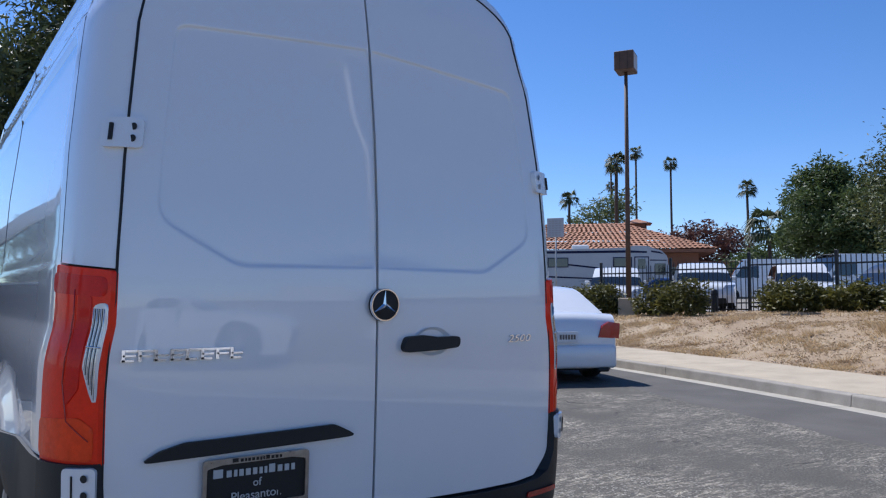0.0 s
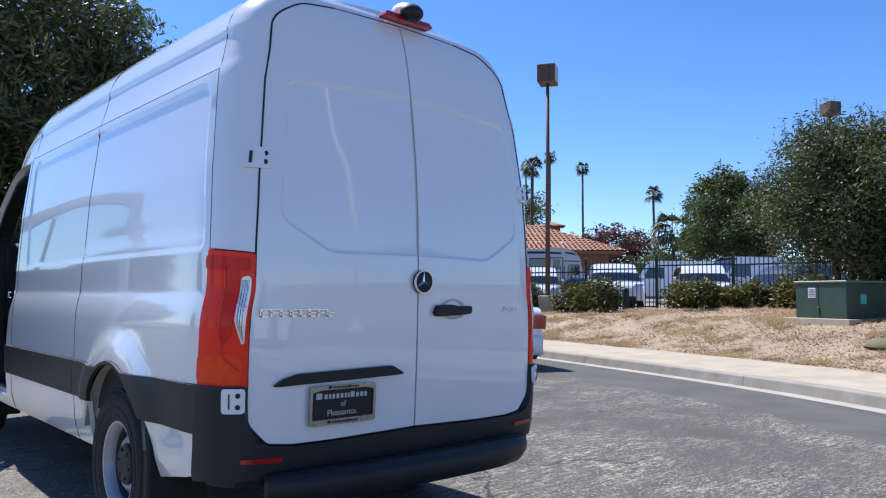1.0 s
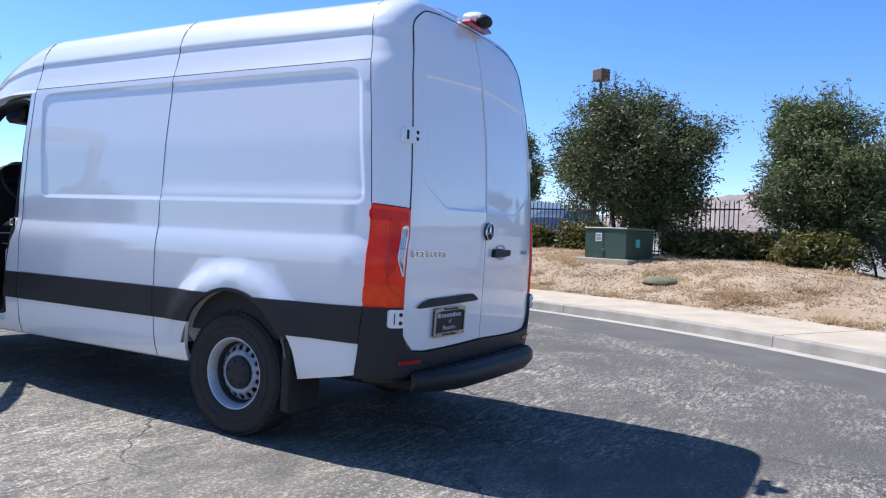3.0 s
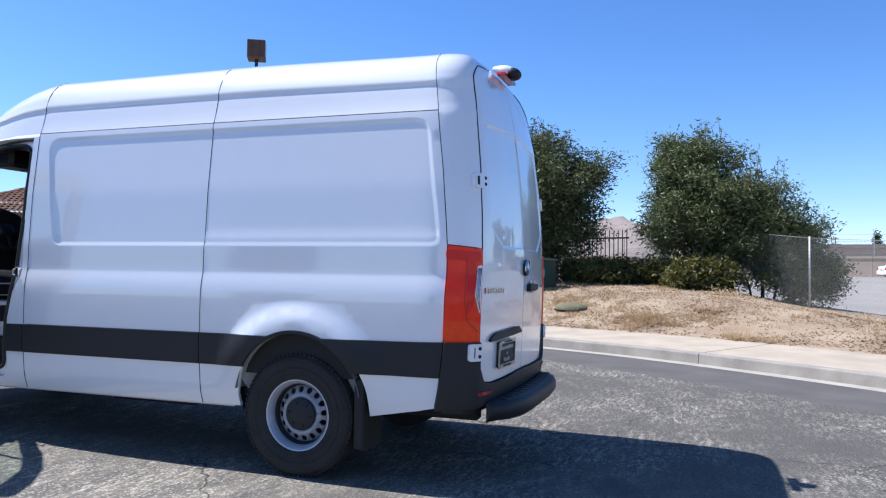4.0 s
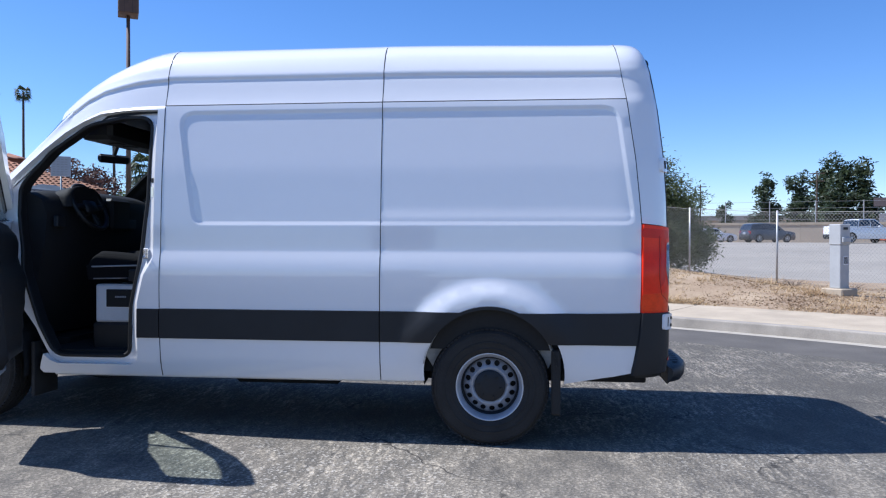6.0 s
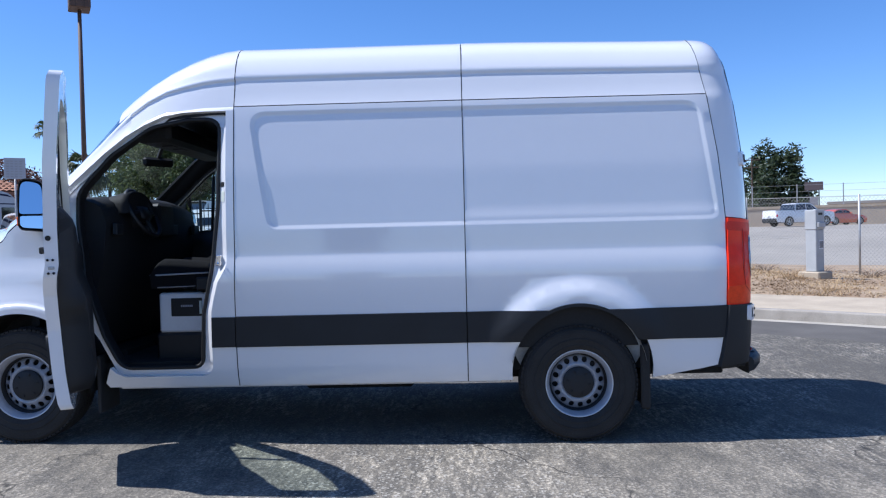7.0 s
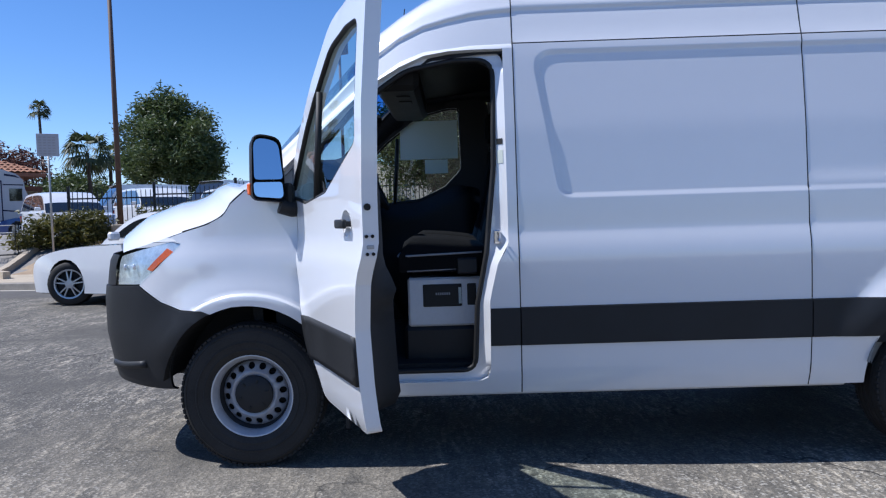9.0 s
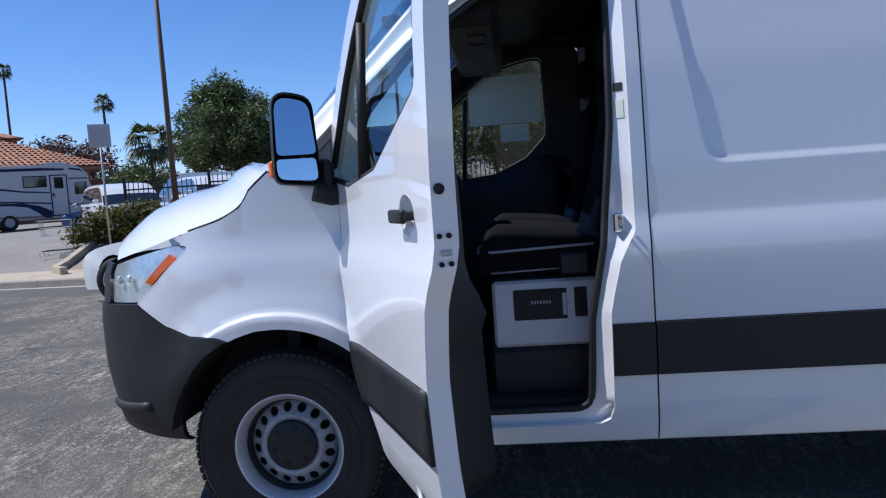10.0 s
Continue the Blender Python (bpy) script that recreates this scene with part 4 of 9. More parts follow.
bm = bmesh.new()
grid(bm, screen, 20, 14)
ws = part("windscreen", bm, GLASS, van, "clear windscreen", smooth=True)
bm = bmesh.new()
grid(bm, lambda u, v: screen(u, v * 0.20, -0.006), 20, 4)
part("sun_band", bm, glass("blue_sun_band", (0.15, 0.35, 0.75)), ws, "blue-tinted band")
# bonnet between the wings
_bl = [(3.66, 1.520), (3.74, 1.453), (3.80, 1.393), (3.90, 1.348), (4.03, 1.315), (4.12, 1.290), (4.30, 1.245), (4.52, 1.200)]
_bl = [(p.x, p.y) for p in spline(_bl, 0.035)]
bm = bmesh.new()
rows = []
for q, t in _bl:
    p = wrap(q, t, -0.002, True)
    row = []
    for k in range(25):
        u = -1 + 2 * k / 24
        e = 1 - abs(u) ** 2.6
        fwd = float(np.interp(q, [3.62, 3.8, 4.03, 4.3, 4.52], [0.30, 0.29, 0.26, 0.2, 0.17]))
        lift = float(np.interp(q, [3.62, 3.8, 4.03, 4.3, 4.52], [0.060, 0.148, 0.178, 0.182, 0.110]))
        row.append(bm.verts.new((p.x * -u, p.y + fwd * (1 - u * u), p.z + lift * e ** 0.8)))
    rows.append(row)
back = []
for v in rows[0]:
    uu = min(1, max(0, (v.co.x + 0.80) / 1.60))
    back.append(bm.verts.new(min((screen(uu, j / 60, -0.004) for j in range(30, 61)), key=lambda p: abs(p.y - v.co.y + 0.05))))
for s, i in ((-1, 24), (1, 0)):
    e = rows[0][i].co
    q = [bm.verts.new(p) for p in (e, back[i].co, Vector((s * 0.80, 3.755, 1.475)), Vector((s * 0.915, 3.62, 1.50)))]
    bm.faces.new(q)
rows.insert(0, back)
for a, b in zip(rows, rows[1:]):
    for k in range(24):
        bm.faces.new((a[k], a[k + 1], b[k + 1], b[k]))
part("bonnet", bm, PAINT, van, smooth=True)
for side in (-1, 1):
    f = left_right(side)
    bm = bmesh.new()
    tube(bm, [f(wrap(q, t, 0.0, True) + Vector((0.004, 0, 0.002))) for q, t in dense(_bl, 0.05)[:-30]], 0.004, 6)
    part("bonnet_joint", bm, SEAL, van, smooth=True)

bm = bmesh.new()
tube(bm, [(-0.02, 2.87, 2.46), (-0.03, 2.84, 2.68)], 0.006, 6, 0.003)
part("aerial", bm, SEAL, van)

# ---- driver's doorway: flange, seal
for side in (-1,):
    def jamb_in(a, b):
        """The pillar turns forward from the flank into the doorway."""
        rear = float(np.interp(b, [0.475, 0.90, 1.09, 1.20, 2.215], [2.395, 2.39, 2.345, 2.285, 2.285]))
        return 0.05 if a > 2.56 or b > 2.12 or b < 0.55 else 0.006 + min(0.044, max(0, a - rear) * 0.75)
    bm = bmesh.new()
    sheet(bm, CUT, lambda a, b: wrap(a, b, -jamb_in(a, b), True), h=0.03, holes=[INNER])
    part("door_jamb", bm, PAINT, van, smooth=True)
    bm = bmesh.new()
    tube(bm, [wrap(a, b, -0.045, True) for a, b in dense(INNER + INNER[:1], 0.04)[:-1]] + [wrap(*INNER[0], -0.045, True)], 0.014, 8, cap=False)
    part("door_seal", bm, SEAL, van, smooth=True)
    bm = bmesh.new()
    lo = dense(INNER, 0.06)
    v0 = [bm.verts.new(wrap(a, b, -0.05, True)) for a, b in lo]
    v1 = [bm.verts.new(wrap(a, b, -0.05, True) + Vector((0.10, 0, 0))) for a, b in lo]
    for i in range(len(lo)):
        j = (i + 1) % len(lo)
        bm.faces.new((v0[i], v0[j], v1[j], v1[i]))
    part("door_reveal", bm, BLACK, van, smooth=True)
    bm = bmesh.new()
    box(bm, -0.965, -0.935, 2.325, 2.36, 1.20, 1.27, 0.004)
    tube(bm, [(-0.985, 2.335, 1.215), (-1.0, 2.335, 1.215), (-1.0, 2.335, 1.255), (-0.985, 2.335, 1.255)], 0.006, 6)
    part("door_striker", bm, CHROME, van)
    for zz in (1.72, 1.62):
        zh = zz + (0.03 if zz > 1.7 else 0.07)
        bm = bmesh.new()
        sheet(bm, [(2.30, zz), (2.33, zz), (2.33, zh), (2.30, zh)], lambda a, b: wrap(a, b, 0.003 - jamb_in(a, b), True), h=0.05, hem=(0.004, 0, 0))
        part("jamb_label", bm, SEAL if zz > 1.7 else PAPER, van)

# ---- doors
DOOR = rounded([(2.285, 2.285, 0.06), (2.285, 1.20, 0.05), (2.345, 1.09, 0.06), (2.39, 0.90, 0.05), (2.395, 0.455, 0.04), (3.04, 0.475, 0.10), (3.16, 0.72, 0.06), (3.30, 0.92, 0.12),
                (3.385, 1.15, 0.05), (3.385, 1.45, 0.03), (3.62, 1.47, 0.05), (3.345, 1.765, 0.2), (3.11, 2.01, 0.3), (2.82, 2.215, 0.35), (2.55, 2.28, 0.2)])
WIN = rounded([(2.38, 2.15, 0.06), (2.37, 1.66, 0.06), (2.52, 1.60, 0.1), (2.82, 1.475, 0.1), (3.20, 1.435, 0.04), (3.52, 1.475, 0.03), (3.30, 1.70, 0.2), (3.06, 1.925, 0.25), (2.80, 2.115, 0.3), (2.55, 2.155, 0.2)])


WIN_R = rounded([(2.50, 2.165, 0.08), (2.49, 1.70, 0.10), (2.62, 1.57, 0.1), (2.82, 1.475, 0.1), (3.20, 1.435, 0.04), (3.52, 1.475, 0.03), (3.30, 1.70, 0.2), (3.06, 1.925, 0.25), (2.80, 2.115, 0.3), (2.60, 2.16, 0.2)])


def cab_door(side):
    f = left_right(side)
    pane = WIN if side < 0 else WIN_R
    d = part("cab_door", bmesh.new(), PAINT, van, "white cab door, swung wide open" if side < 0 else "white cab door, shut")
    cut = DOOR if side < 0 else CUT
    sw = 0.0

    def shell(a, b, deep=0.0):
        return f(wrap(a, b, -deep, False))
    bm = bmesh.new()
    cupc = [(2.498 + 0.064 * math.cos(a), 1.335 + 0.056 * math.sin(a)) for a in np.linspace(0, 2 * math.pi, 25)[:-1]]
    sheet(bm, cut, shell, h=0.045, holes=[pane, cupc], hem=(0.065 * -side, 0, 0))
    me = bpy.data.meshes.new("cab_door_skin")
    bm.to_mesh(d.data)
    bm.free()
    for p in d.data.polygons:
        p.use_smooth = True
    soften(d)
    # inner frame face and lining
    bm = bmesh.new()
    sheet(bm, cut, lambda a, b: f(wrap(a, b, -0.065, True)), h=0.07, holes=[pane])
    part("inner_frame", bm, PAINT if side < 0 else BLACK, d, smooth=True)
    lining = rounded([(2.36, 1.55, 0.05), (2.35, 1.20, 0.05), (2.42, 0.92, 0.05), (2.43, 0.53, 0.05), (2.98, 0.55, 0.1), (3.10, 0.80, 0.1), (3.30, 1.08, 0.1), (3.32, 1.42, 0.04), (2.82, 1.46, 0.1), (2.52, 1.585, 0.1)])
    bm = bmesh.new()

    def lin(a, b):
        k = float(smooth(far_from(np.array([a]), np.array([b]), lining)[0], 0, 0.10))
        k2 = float(smooth(far_from(np.array([a]), np.array([b]), lining)[0], 0, 0.035))
        low = float(smooth(b, 1.25, 1.05))
        return f(wrap(a, b, -0.067 - 0.075 * k * (1 - low) - 0.135 * k2 * low, True))
    sheet(bm, lining, lin, h=0.05)
    part("door_lining", bm, BLACK, d, "black moulded door lining", smooth=True)
    bm = bmesh.new()
    sheet(bm, pane, lambda a, b: f(wrap(a, b, -0.02, True)), h=0.12)
    g = part("door_glass", bm, DOORGLASS, d, "faintly green side window", smooth=True)
    bm = bmesh.new()
    lo = dense(pane, 0.04)
    tube(bm, [f(wrap(a, b, -0.012, True)) for a, b in lo + lo[:1]], 0.013, 6, cap=False)
    tube(bm, [f(wrap(3.02, 1.455, -0.012, True)), f(wrap(2.98, 1.95, -0.012, True))], 0.016, 6)
    part("window_seal", bm, SEAL, d, smooth=True)
    bm = bmesh.new()
    sheet(bm, [(2.40, BAND0), (2.395, BAND1 + 0.01), (3.25, BAND1 + 0.01), (3.15, BAND0)], lambda a, b: f(wrap(a, b, 0.012, False)), h=0.05, hem=HEM if side < 0 else (-HEM[0], 0, 0))
    part("door_cladding", bm, TRIM, d, "dark grey plastic door cladding", smooth=True)
    # handle with its cup
    c = f(wrap(2.50, 1.335, 0.0))
    bm = bmesh.new()
    lathe(bm, [(-0.001, 0.066), (0.004, 0.061), (0.022, 0.046), (0.030, 0.024), (0.031, 0.0001)], 28, "x")
    for v in bm.verts:
        v.co = Vector((v.co.x * -side, v.co.y * 1.0, v.co.z * 0.88)) + c
    part("handle_cup", bm, PAINT, d, smooth=True)
    bm = bmesh.new()
    box(bm, -0.010, 0.010, -0.068, 0.060, -0.019, 0.019, 0.008, seg=2)
    for v in bm.verts:
        v.co += c + Vector((0.028 * side, 0, 0))
    box(bm, -0.02, 0.02, -0.012, 0.012, -0.012, 0.012, 0.004, m=pose(c.x + 0.012 * side, c.y - 0.052, c.z))
    box(bm, -0.02, 0.02, -0.012, 0.012, -0.012, 0.012, 0.004, m=pose(c.x + 0.012 * side, c.y + 0.042, c.z))
    part("door_handle", bm, TRIM, d, "dark grey pull handle", smooth=True)
    if side < 0:
        # latch and plug on the shut face
        bm = bmesh.new()
        box(bm, -0.93, -0.905, 2.392, 2.398, 1.22, 1.275, 0.004, m=Matrix.Translation((-0.03, -0.105, 0)))
        box(bm, -0.955, -0.925, 2.280, 2.287, 1.235, 1.25, 0.002)
        part("door_latch", bm, GALV, d)
        for zz, xx in ((1.215, -0.93), (1.285, -0.93), (1.215, -0.955), (1.285, -0.955)):
            bm = lathe(bmesh.new(), [(2.278, 0.007), (2.283, 0.007), (2.285, 0.0001)], 8, "y")
            for v in bm.verts:
                v.co += Vector((xx, 0, zz))
            part("latch_screw", bm, SEAL, d)
        bm = bmesh.new()
        lathe(bm, [(2.279, 0.014), (2.283, 0.014), (2.2835, 0.0001)], 14, "y")
        for v in bm.verts:
            v.co += Vector((-0.945, 0, 1.40))
        part("rubber_plug", bm, SEAL, d)
    # mirror on the door's front corner
    m = part("wing_mirror", bmesh.new(), TRIM, d, "black wing mirror with two glasses")
    bm = bmesh.new()
    MS = Vector((0.034, -0.053, 0.05)) if side < 0 else Vector((0, -0.105, 0.05))
    hx = -1.126
    out = rounded([(hx - 0.105, 1.415, 0.04), (hx + 0.065, 1.40, 0.03), (hx + 0.06, 1.725, 0.06), (hx - 0.085, 1.755, 0.06)])
    rows = []
    ctr = Vector((hx, 0, 1.58))
    for yy, sc in ((3.415, 0.955), (3.405, 1.0), (3.44, 1.02), (3.50, 0.97), (3.545, 0.80), (3.565, 0.45)):
        rows.append([bm.verts.new((ctr.x + (a - ctr.x) * sc, yy, ctr.z + (b - ctr.z) * sc)) for a, b in out])
    for r0, r1 in zip(rows, rows[1:]):
        for k in range(len(out)):
            bm.faces.new((r0[k], r0[(k + 1) % len(out)], r1[(k + 1) % len(out)], r1[k]))
    bm.faces.new(rows[-1])
    tube(bm, [(-1.08, 3.47, 1.385), (-1.02, 3.47, 1.365), (-0.95, 3.46, 1.37)], 0.045, 10)
    box(bm, -1.06, -1.0, 3.44, 3.52, 1.36, 1.50, 0.02)
    for v in bm.verts:
        v.co = f(v.co + MS)
    bm.to_mesh(m.data)
    for p in m.data.polygons:
        p.use_smooth = True
    soften(m, 40)
    bm = bmesh.new()
    up = rounded([(hx - 0.090, 1.515, 0.02), (hx + 0.052, 1.515, 0.02), (hx + 0.046, 1.708, 0.05), (hx - 0.074, 1.736, 0.05)])
    dn = rounded([(hx - 0.091, 1.430, 0.03), (hx + 0.054, 1.418, 0.025), (hx + 0.052, 1.503, 0.015), (hx - 0.090, 1.503, 0.015)])
    bm.faces.new([bm.verts.new(f(Vector((a, 3.407 + 0.20 * (b - 1.63) - 0.12 * (a - hx), b)) + MS)) for a, b in up])
    part("mirror_glass", bm, MIRROR, m, "mirror glass")
    bm = bmesh.new()
    bm.faces.new([bm.verts.new(f(Vector((a, 3.407 + 0.12 * (b - 1.46) - 0.12 * (a - hx), b)) + MS)) for a, b in dn])
    part("wide_mirror_glass", bm, MIRROR, m)
    bm = bmesh.new()
    box(bm, hx - 0.112, hx - 0.098, 3.44, 3.50, 1.44, 1.50, 0.006)
    for v in bm.verts:
        v.co = f(v.co + MS)
    part("indicator", bm, AMBER, m, "amber repeater")
    return d


left_door = cab_door(-1)
HINGE = Vector((-0.985, 3.385, 0))
# swung wide, the frame over the waist leans out a little
_lean = Matrix(((1, 0, -0.05, 0.058), (0, 1, 0.016, -0.008), (0, 0, 1, 0), (0, 0, 0, 1)))
OPEN = _lean @ Matrix.Translation(HINGE) @ Matrix.Rotation(radians(-65.3), 4, "Z") @ Matrix.Translation(-HINGE)
for _o in (left_door, *left_door.children_recursive):
    _o.data.transform(OPEN)
right_door = cab_door(1)
bm = bmesh.new()
box(bm, 0.868, 0.871, 2.52, 2.96, 1.785, 2.075)
pp = part("window_sticker", bm, PAPER, right_door, "pale paper price sheet on the glass")
pp.matrix_basis = pose(0.02, 0, 0)
part("window_note", bm_box(0.905, 0.908, 2.60, 2.775, 1.675, 1.78), PAPER, right_door)


# wheels
def wheel(y, side):
    w = part("wheel", bmesh.new(), RUBBER, van, "steel wheel with black tyre")
    f = (lambda v: v) if side < 0 else (lambda v: Vector((-v.x, v.y, v.z)))
    R, B, HW = 0.385, 0.207, 0.122
    prof = [(-HW + 0.028, B), (-HW + 0.012, B + 0.012), (-HW + 0.002, B + 0.03), (-HW - 0.004, B + 0.045), (-HW - 0.001, B + 0.05), (-HW - 0.005, 0.285), (-HW - 0.009, 0.288), (-HW - 0.008, 0.295), (-HW - 0.004, 0.298), (-HW - 0.006, 0.322), (-HW - 0.001, 0.345), (-HW - 0.004, 0.348), (-HW + 0.000, 0.356), (-HW + 0.014, 0.366), (-HW + 0.03, R - 0.004), (-HW + 0.05, R), (-0.066, R), (-0.064, R - 0.009), (-0.056, R - 0.009), (-0.054, R + 0.001), (-0.024, R + 0.002), (-0.022, R - 0.008), (-0.014, R - 0.008), (-0.012, R + 0.002),
            (0.012, R + 0.002), (0.014, R - 0.008), (0.022, R - 0.008), (0.024, R + 0.001), (0.054, R + 0.001), (0.056, R - 0.009), (0.064, R - 0.009), (0.066, R), (HW - 0.05, R), (HW - 0.02, R - 0.008), (HW, 0.33), (HW - 0.004, 0.28), (HW - 0.03, B)]
    bm = bmesh.new()
    lathe(bm, prof, 72, "x")
    # raised bars where the sidewall carries lettering
    letters = bmesh.new()
    for a0, a1, rr in ((95, 128, 0.330), (142, 158, 0.330), (200, 232, 0.330), (246, 262, 0.330), (20, 52, 0.330), (300, 330, 0.330)):
        for k in range(int((a1 - a0) / 3.2)):
            a = radians(a0 + k * 3.2)
            box(letters, -0.002, 0.002, -0.007, 0.007, -0.010, 0.010, m=Matrix.Rotation(a, 4, "X") @ Matrix.Translation((-HW - 0.004, 0, rr - 0.008)))
    tread = bmesh.new()
    for k in range(76):
        for x0, x1, rr, off in ((-HW + 0.010, -HW + 0.046, R - 0.006, 0.0), (-HW + 0.050, -0.068, R - 0.002, 0.5), (HW - 0.046, HW - 0.012, R - 0.006, 0.3)):
            box(tread, x0, x1, -0.0118, 0.0118, -0.012 if off == 0 else -0.006, 0.0012, 0.002, m=Matrix.Rotation(2 * math.pi * (k + off) / 76, 4, "X") @ Matrix.Translation((0, 0, rr)))
    for v in tread.verts:
        v.co = f(v.co)
    for v in bm.verts:
        v.co = f(v.co)
    bm.to_mesh(w.data)
    for p in w.data.polygons:
        p.use_smooth = True
    soften(w, 30)
    w.matrix_basis = pose(0.86 * side, y, 0.38 if y < 1 else 0.43, 17 if y > 1 else 40)
    for v in letters.verts:
        v.co = f(v.co)
    tagged(part("tread", tread, RUBBER, w), kind="stuff")
    tagged(part("sidewall_lettering", letters, RUBBER, w), kind="stuff")
    # rim: barrel, lip and a disc with a ring of round holes
    # barrel in the dark trim colour, which paints the shade inside the rim
    bm = bmesh.new()
    lathe(bm, [(0.09, 0.178), (-0.01, 0.176), (-0.045, 0.179), (-0.056, 0.190)], 64, "x")
    for v in bm.verts:
        v.co = f(v.co)
    part("barrel", bm, TRIM, w, "inner barrel coloured dark for the shade in it", smooth=True)
    bm = bmesh.new()
    lathe(bm, [(-0.056, 0.190), (-0.085, 0.193), (-0.098, 0.205), (-0.108, 0.213), (-0.110, 0.218), (-0.103, 0.222), (-0.09, 0.222)], 64, "x")
    holes = []
    for k in range(16):
        a = 2 * math.pi * k / 16
        cx, cy = 0.151 * math.cos(a), 0.151 * math.sin(a)
        holes.append([(cx + 0.0185 * math.cos(t), cy + 0.0185 * math.sin(t)) for t in np.linspace(0, 2 * math.pi, 13)[:-1]])

    def disc(a, b):
        r = math.hypot(a, b)
        x = float(np.interp(r, [0, 0.09, 0.108, 0.126, 0.140, 0.165, 0.176], [-0.040, -0.045, -0.064, -0.064, -0.046, -0.034, -0.022]))
        return (x, a, b)
    ring = [(0.176 * math.cos(t), 0.176 * math.sin(t)) for t in np.linspace(0, 2 * math.pi, 65)[:-1]]
    sheet(bm, ring, disc, h=0.016, holes=holes, hem=(0.012, 0, 0))
    for v in bm.verts:
        v.co = f(v.co)
    rim = part("rim", bm, STEEL, w, "silver painted steel rim with round holes", smooth=True)
    soften(rim, 40)
    bm = bmesh.new()
    lathe(bm, [(-0.108, 0.212), (-0.1115, 0.215), (-0.1120, 0.219), (-0.106, 0.223), (-0.098, 0.2225)], 64, "x")
    for v in bm.verts:
        v.co = f(v.co)
    part("rim_lip", bm, mat("bright_rim_lip", (0.55, 0.56, 0.58), 0.35, metal=0.2, vary=0.1) if "bright_rim_lip" not in bpy.data.materials else bpy.data.materials["bright_rim_lip"], rim, smooth=True)
    bm = bmesh.new()
    lathe(bm, [(-0.052, 0.102), (-0.074, 0.100), (-0.080, 0.092), (-0.082, 0.04), (-0.083, 0.0001)], 40, "x")
    for v in bm.verts:
        v.co = f(v.co)
    hub = part("hub_cap", bm, TRIM, w, "dark grey hub cap", smooth=True)
    soften(hub, 35)
    for k in range(6):
        a = 2 * math.pi * k / 6
        bm = bmesh.new()
        box(bm, -0.0865, -0.080, -0.006, 0.006, -0.010, 0.010, 0.002, m=Matrix.Rotation(a, 4, "X") @ Matrix.Translation((0, 0, 0.074)))
        for v in bm.verts:
            v.co = f(v.co)
        part("hub_slot", bm, SEAL, w)
    bm = bmesh.new()
    lathe(bm, [(0.01, 0.19), (0.01, 0.06)], 32, "x")
    for v in bm.verts:
        v.co = f(v.co)
    part("brake_disc", bm, UNDER, w)
    return w


for _y in (0.0, 3.665):
    for _s in (-1, 1):
        wheel(_y, _s)
    # arch liners, mud flaps
    for _s in (-1, 1):
        bm = bmesh.new()
        R1 = 0.445 if _y < 1 else 0.464
        if _y < 1:
            fl = bmesh.new()
            grid(fl, lambda u, v: (_s * (1.005 - 0.13 * v), _y + 0.437 * math.cos(math.pi * (0.9 * u + 0.05)), 0.455 + 0.437 * math.sin(math.pi * (0.9 * u + 0.05))), 24, 2)
            part("arch_lining", fl, FLANGE, van, "grey lining inside the wheel arch", smooth=True)
        grid(bm, lambda u, v: (_s * ((0.9 if _y < 1 else 1.0) - (0.30 if _y < 1 else 0.4) * v), _y + R1 * math.cos(math.pi * ((1.12 if _y < 1 else 1.0) * u - (0.06 if _y < 1 else -0.05))), 0.455 + R1 * math.sin(math.pi * ((1.12 if _y < 1 else 1.0) * u - (0.06 if _y < 1 else -0.05)))), 24, 4)
        # inner wall of the wheel house
        xi = _s * 0.60
        inner = bmesh.new()
        inner.faces.new([inner.verts.new((xi, _y + R1 * math.cos(a), 0.455 + R1 * math.sin(a))) for a in np.linspace(0.0, math.pi, 25)])
        part("wheel_house", inner, UNDER, van)
        if _y < 1:
            # skirt of the wheel house, hanging between the arch and the tyre
            skirt = bmesh.new()
            def hang(u, v):
                a = math.pi * (0.80 * u + 0.10)
                o = Vector((_y + 0.446 * math.cos(a), 0.455 + 0.446 * math.sin(a)))
                q = o.lerp(Vector((_y + 0.395 * math.cos(a), 0.375 + 0.395 * math.sin(a))), min(v, 1))
                return (_s * (0.962 - 0.045 * v), q.x, q.y)
            grid(skirt, hang, 28, 3)
            part("wheel_house_skirt", skirt, FLANGE, van, "grey skirt inside the wheel arch", smooth=True)
        part("arch_liner", bm, UNDER, van, smooth=False)
        bm = bmesh.new()
        yb = _y - 0.44 if _y < 1 else _y - 0.50
        box(bm, _s * 0.965 - 0.0 if _s < 0 else 0.70, _s * 0.70 if _s < 0 else 0.965, yb - 0.015, yb + 0.01, 0.20 if _y < 1 else 0.24, 0.62, 0.004)
        if _y < 1:
            box(bm, min(_s * 0.99, _s * 0.955), max(_s * 0.99, _s * 0.955), yb - 0.015, yb + 0.045, 0.21, 0.63, 0.01)
        part("mud_flap", bm, RUBBER, van, "black rubber mud flap")

